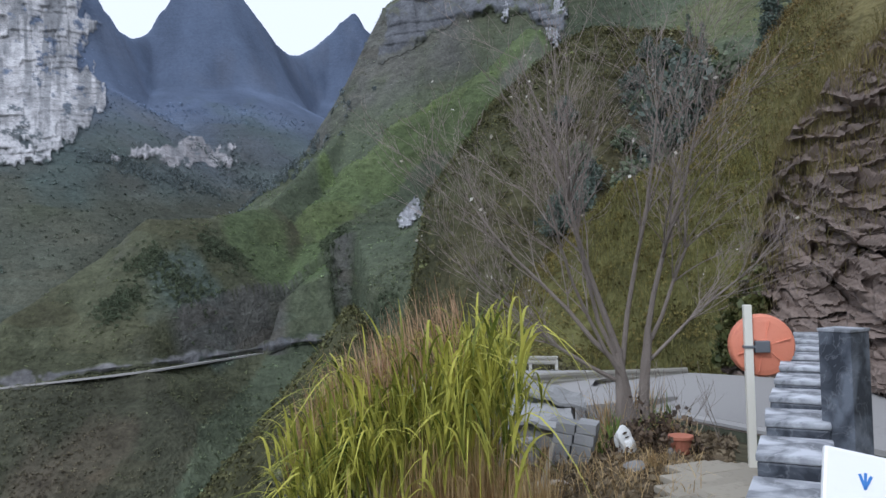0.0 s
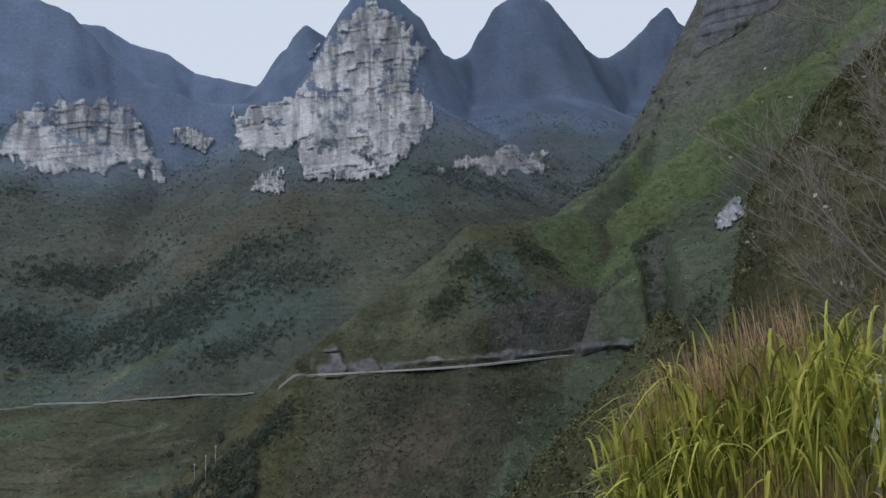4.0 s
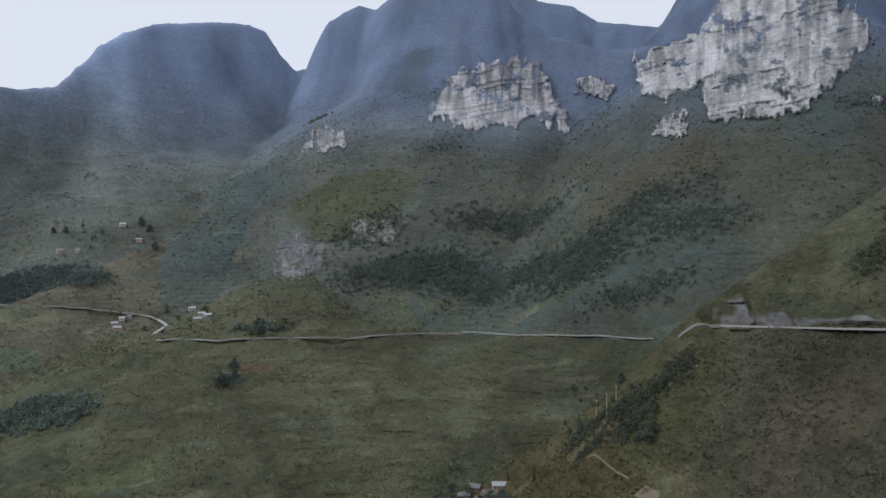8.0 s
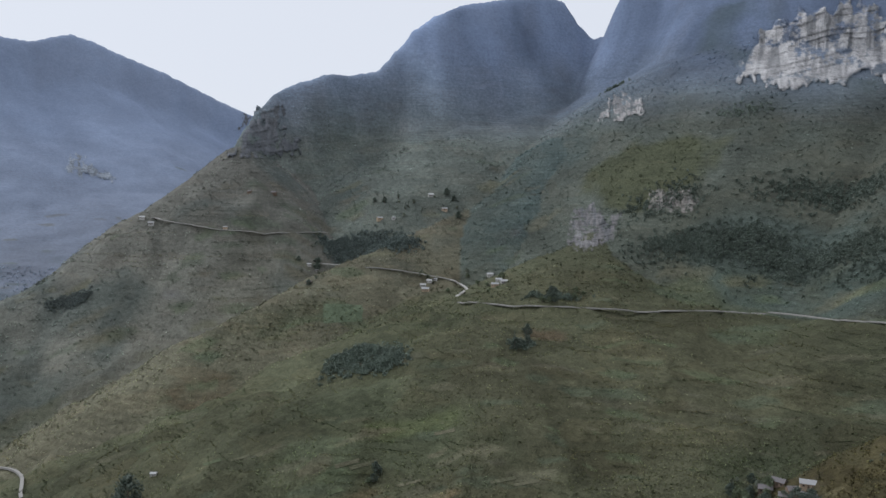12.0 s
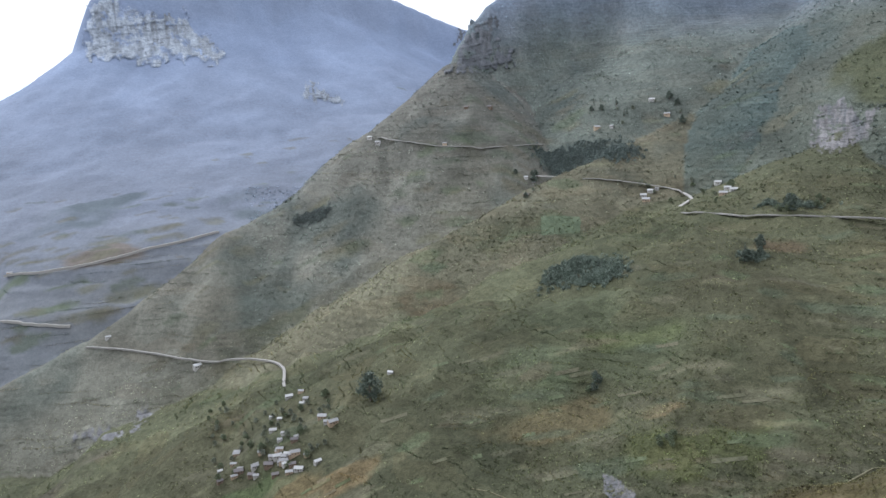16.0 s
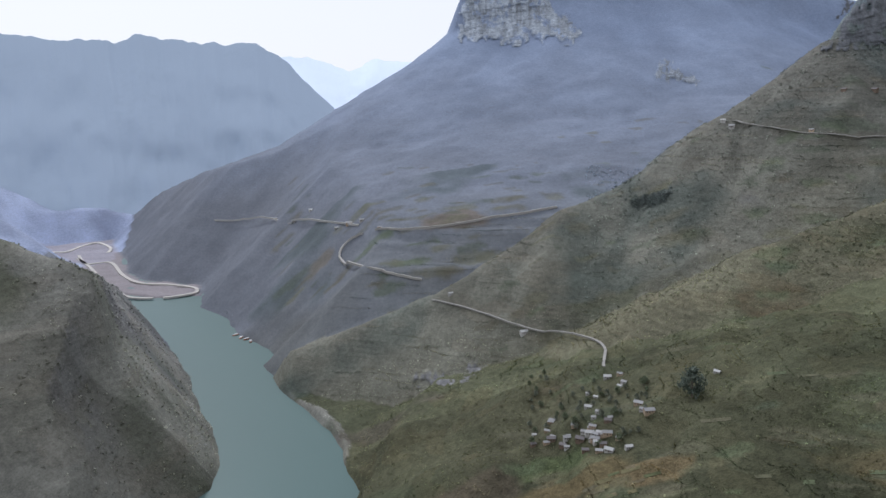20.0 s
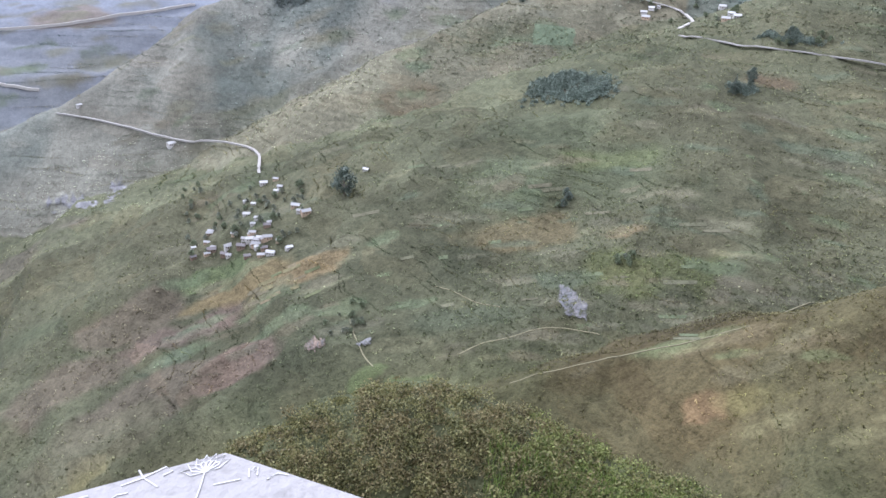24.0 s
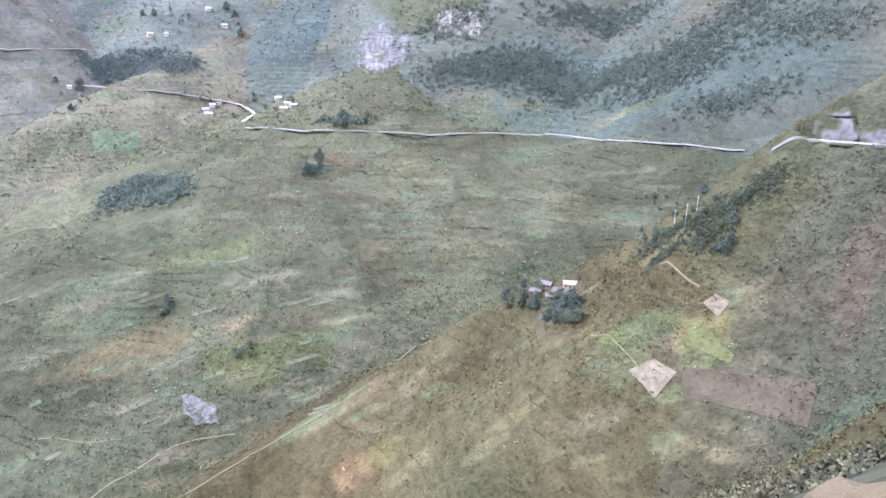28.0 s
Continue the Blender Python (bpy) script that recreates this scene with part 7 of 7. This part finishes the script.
wood([(19.5, 0.5, 16, 10), (22, -1.5, 14, 8), (17, -2.2, 14, 8), (24, 1.6, 12, 7), (8.5, -2.5, 10, 12), (5.5, 3.5, 10, 12)], "dark green thickets on the spur's back", 4, 150, (0.135, 0.160, 0.098))
wood([(b_, d_, 9, 5) for b_, d_ in ((44.2, 15.6), (42.8, 14.4), (41.2, 13.4), (39.6, 12.6), (38.2, 11.4), (36.8, 10.0), (40.4, 14.6), (43.4, 16.4))], "dark thicket along the spur's crest", 4, 90, (0.15, 0.17, 0.115))

scrub(44000, (-30, 92), (150, 640), (0.6, 1.6), "low green scrub over a steep spur", (1.4, 1.45, 1.25), 9, 0.75)
scrub(30000, (40, 142), (400, 1000), (0.8, 2.2), "scattered bushes over terraced slopes", (1.55, 1.6, 1.5), 8, 0.8)
scrub(26000, (10, 110), (900, 1450), (1.3, 3.2), "dark woods on the far slope", (1.15, 1.2, 1.2), 6)
scrub(9000, (138, 157), (550, 1500), (1.2, 3.2), "brown brush on the gorge's far bank", (1.15, 1.15, 1.1), 6)
scrub(22000, (-34, 8), (62, 190), (0.5, 1.6), "dense brush on the slope above the bend", (1.05, 1.0, 0.85), 24, 0.36)
scrub(6500, (-30, 2), (27, 64), (0.22, 0.7), "small brown and olive bushes above the road", (0.95, 0.82, 0.75), 34, 0.24)
n = 26000
b, r = np.radians(rng.uniform(-29, -11, n)), np.sqrt(rng.uniform(25.5 ** 2, 52 ** 2, n))
x, y, a = -np.sin(b) * r, np.cos(b) * r, rng.uniform(0, 6.28, n)
tall_grass = blades(np.stack([x, y, height_at(x, y) + EYE], 1), rng.uniform(0.35, 1.1, n), np.stack([np.cos(a), np.sin(a)], 1) * rng.uniform(0.1, 0.7, (n, 1)), rng.uniform(0.3, 1.4, n), rng.uniform(0.008, 0.02, n), 3)
tall_grass.materials.append(leaf_material("olive_bank_grass", (0.055, 0.058, 0.018), (0.26, 0.235, 0.075), 0.12))
tagged(new("slope_grass", tall_grass), "olive and yellow grass over the bank behind the road", "grass", kind="stuff")
scrub(26000, (0, 50), (60, 360), (0.5, 1.6), "brown brush on the steep slope under the bend", (1.3, 1.25, 1.15), 12, 0.6)

KNOLL = [leaf_material("olive_bush_leaf", (0.045, 0.052, 0.018), (0.31, 0.295, 0.125), 0.5), leaf_material("rusty_bush_leaf", (0.062, 0.054, 0.024), (0.29, 0.25, 0.12), 0.5), leaf_material("green_bush_leaf", (0.060, 0.085, 0.022), (0.28, 0.31, 0.10), 0.5)]
for k, (n, b0, b1, lab) in enumerate(((620, 58, 118, "olive leafy bushes over a rounded knoll below the lookout"), (300, 76, 118, "rust-tinged bushes on a rounded knoll below the lookout"), (260, 56, 84, "fresh green bushes along a knoll's edge"))):
    b, r = np.radians(rng.uniform(b0, b1, n)), rng.uniform(27, 42, n)
    x, y = -np.sin(b) * r, np.cos(b) * r
    size = rng.uniform(0.35, 1.05, n)
    per = 150
    way = rng.normal(0, 1, (n * per, 3))
    way /= np.linalg.norm(way, axis=1)[:, None]
    way[:, 2] = np.abs(way[:, 2])
    centre = np.repeat(np.stack([x, y, height_at(x, y) + EYE], 1), per, 0) + way * (np.repeat(size, per) * rng.uniform(0.55, 1.1, n * per))[:, None]
    tagged(new("bushes", quads_mesh("bushes", sprays(centre, np.full(n * per, 0.19), 1, 0.6, 0.0), KNOLL[k])), lab, "bushes", kind="stuff")
def contour_rows(n, bearings, reach, steps, stride, size, label, tones):
    """Rows of low growth that run level along terrace edges."""
    b, r = np.radians(rng.uniform(*bearings, n)), np.sqrt(rng.uniform(reach[0] ** 2, reach[1] ** 2, n))
    x, y = -np.sin(b) * r, np.cos(b) * r
    keep = fbm(x, y, 110, 3, 181) > -0.12
    x, y, n = x[keep], y[keep], int(keep.sum())
    stop = rng.uniform(0.25, 1.0, n) * steps
    tone = rng.uniform(*tones, (n, 1)) * np.where(rng.uniform(0, 1, (n, 1)) < 0.4, np.array((1.25, 1.18, 0.95)), np.array((0.82, 0.92, 0.85)))
    spots_, cols = [], []
    for k in range(steps):
        gx_, gy_ = height_at(x + 3, y) - height_at(x - 3, y), height_at(x, y + 3) - height_at(x, y - 3)
        g = np.hypot(gx_, gy_) + 1e-6
        x, y = x - gy_ / g * stride + rng.normal(0, 0.2, n), y + gx_ / g * stride + rng.normal(0, 0.2, n)
        z = height_at(x, y)
        on = (k < stop) & (z > RIVER + 6)
        spots_.append(np.stack([x, y, z + EYE], 1)[on])
        cols.append((cover_at(x, y) * tone)[on])
    c, col = np.concatenate(spots_), np.concatenate(cols)
    q = sprays(c, rng.uniform(*size, len(c)), 6, 0.5, 0.2, 0.85)
    return tagged(new("hedgerow", quads_mesh("hedgerow", q, SCRUB_COVER, np.clip(np.repeat(col, 6, 0), 0.01, 0.6))), label, "hedgerows", kind="stuff")


contour_rows(560, (44, 118), (430, 960), 30, 1.7, (0.7, 1.7), "rows of bushes and grass along terrace edges", (0.75, 1.9))
contour_rows(300, (84, 128), (850, 1250), 34, 2.2, (0.9, 2.2), "rows of bushes along far terrace edges", (0.8, 1.7))
contour_rows(240, (36, 88), (230, 400), 26, 0.9, (0.35, 0.9), "rows of low bushes along field edges on a spur", (0.75, 1.9))
n = 4200
b, r = np.radians(rng.uniform(58, 88, n)), rng.uniform(30, 37, n)
x, y = -np.sin(b) * r, np.cos(b) * r
a = rng.uniform(0, 6.28, n)
edge_grass = blades(np.stack([x, y, height_at(x, y) + EYE], 1), rng.uniform(0.5, 1.2, n), np.stack([np.cos(a), np.sin(a)], 1) * 0.5, rng.uniform(0.2, 0.9, n), rng.uniform(0.02, 0.05, n), 3)
edge_grass.materials.append(WEED)
tagged(new("knoll_grass", edge_grass), "bright green grass along the knoll's edge", "grass", kind="stuff")
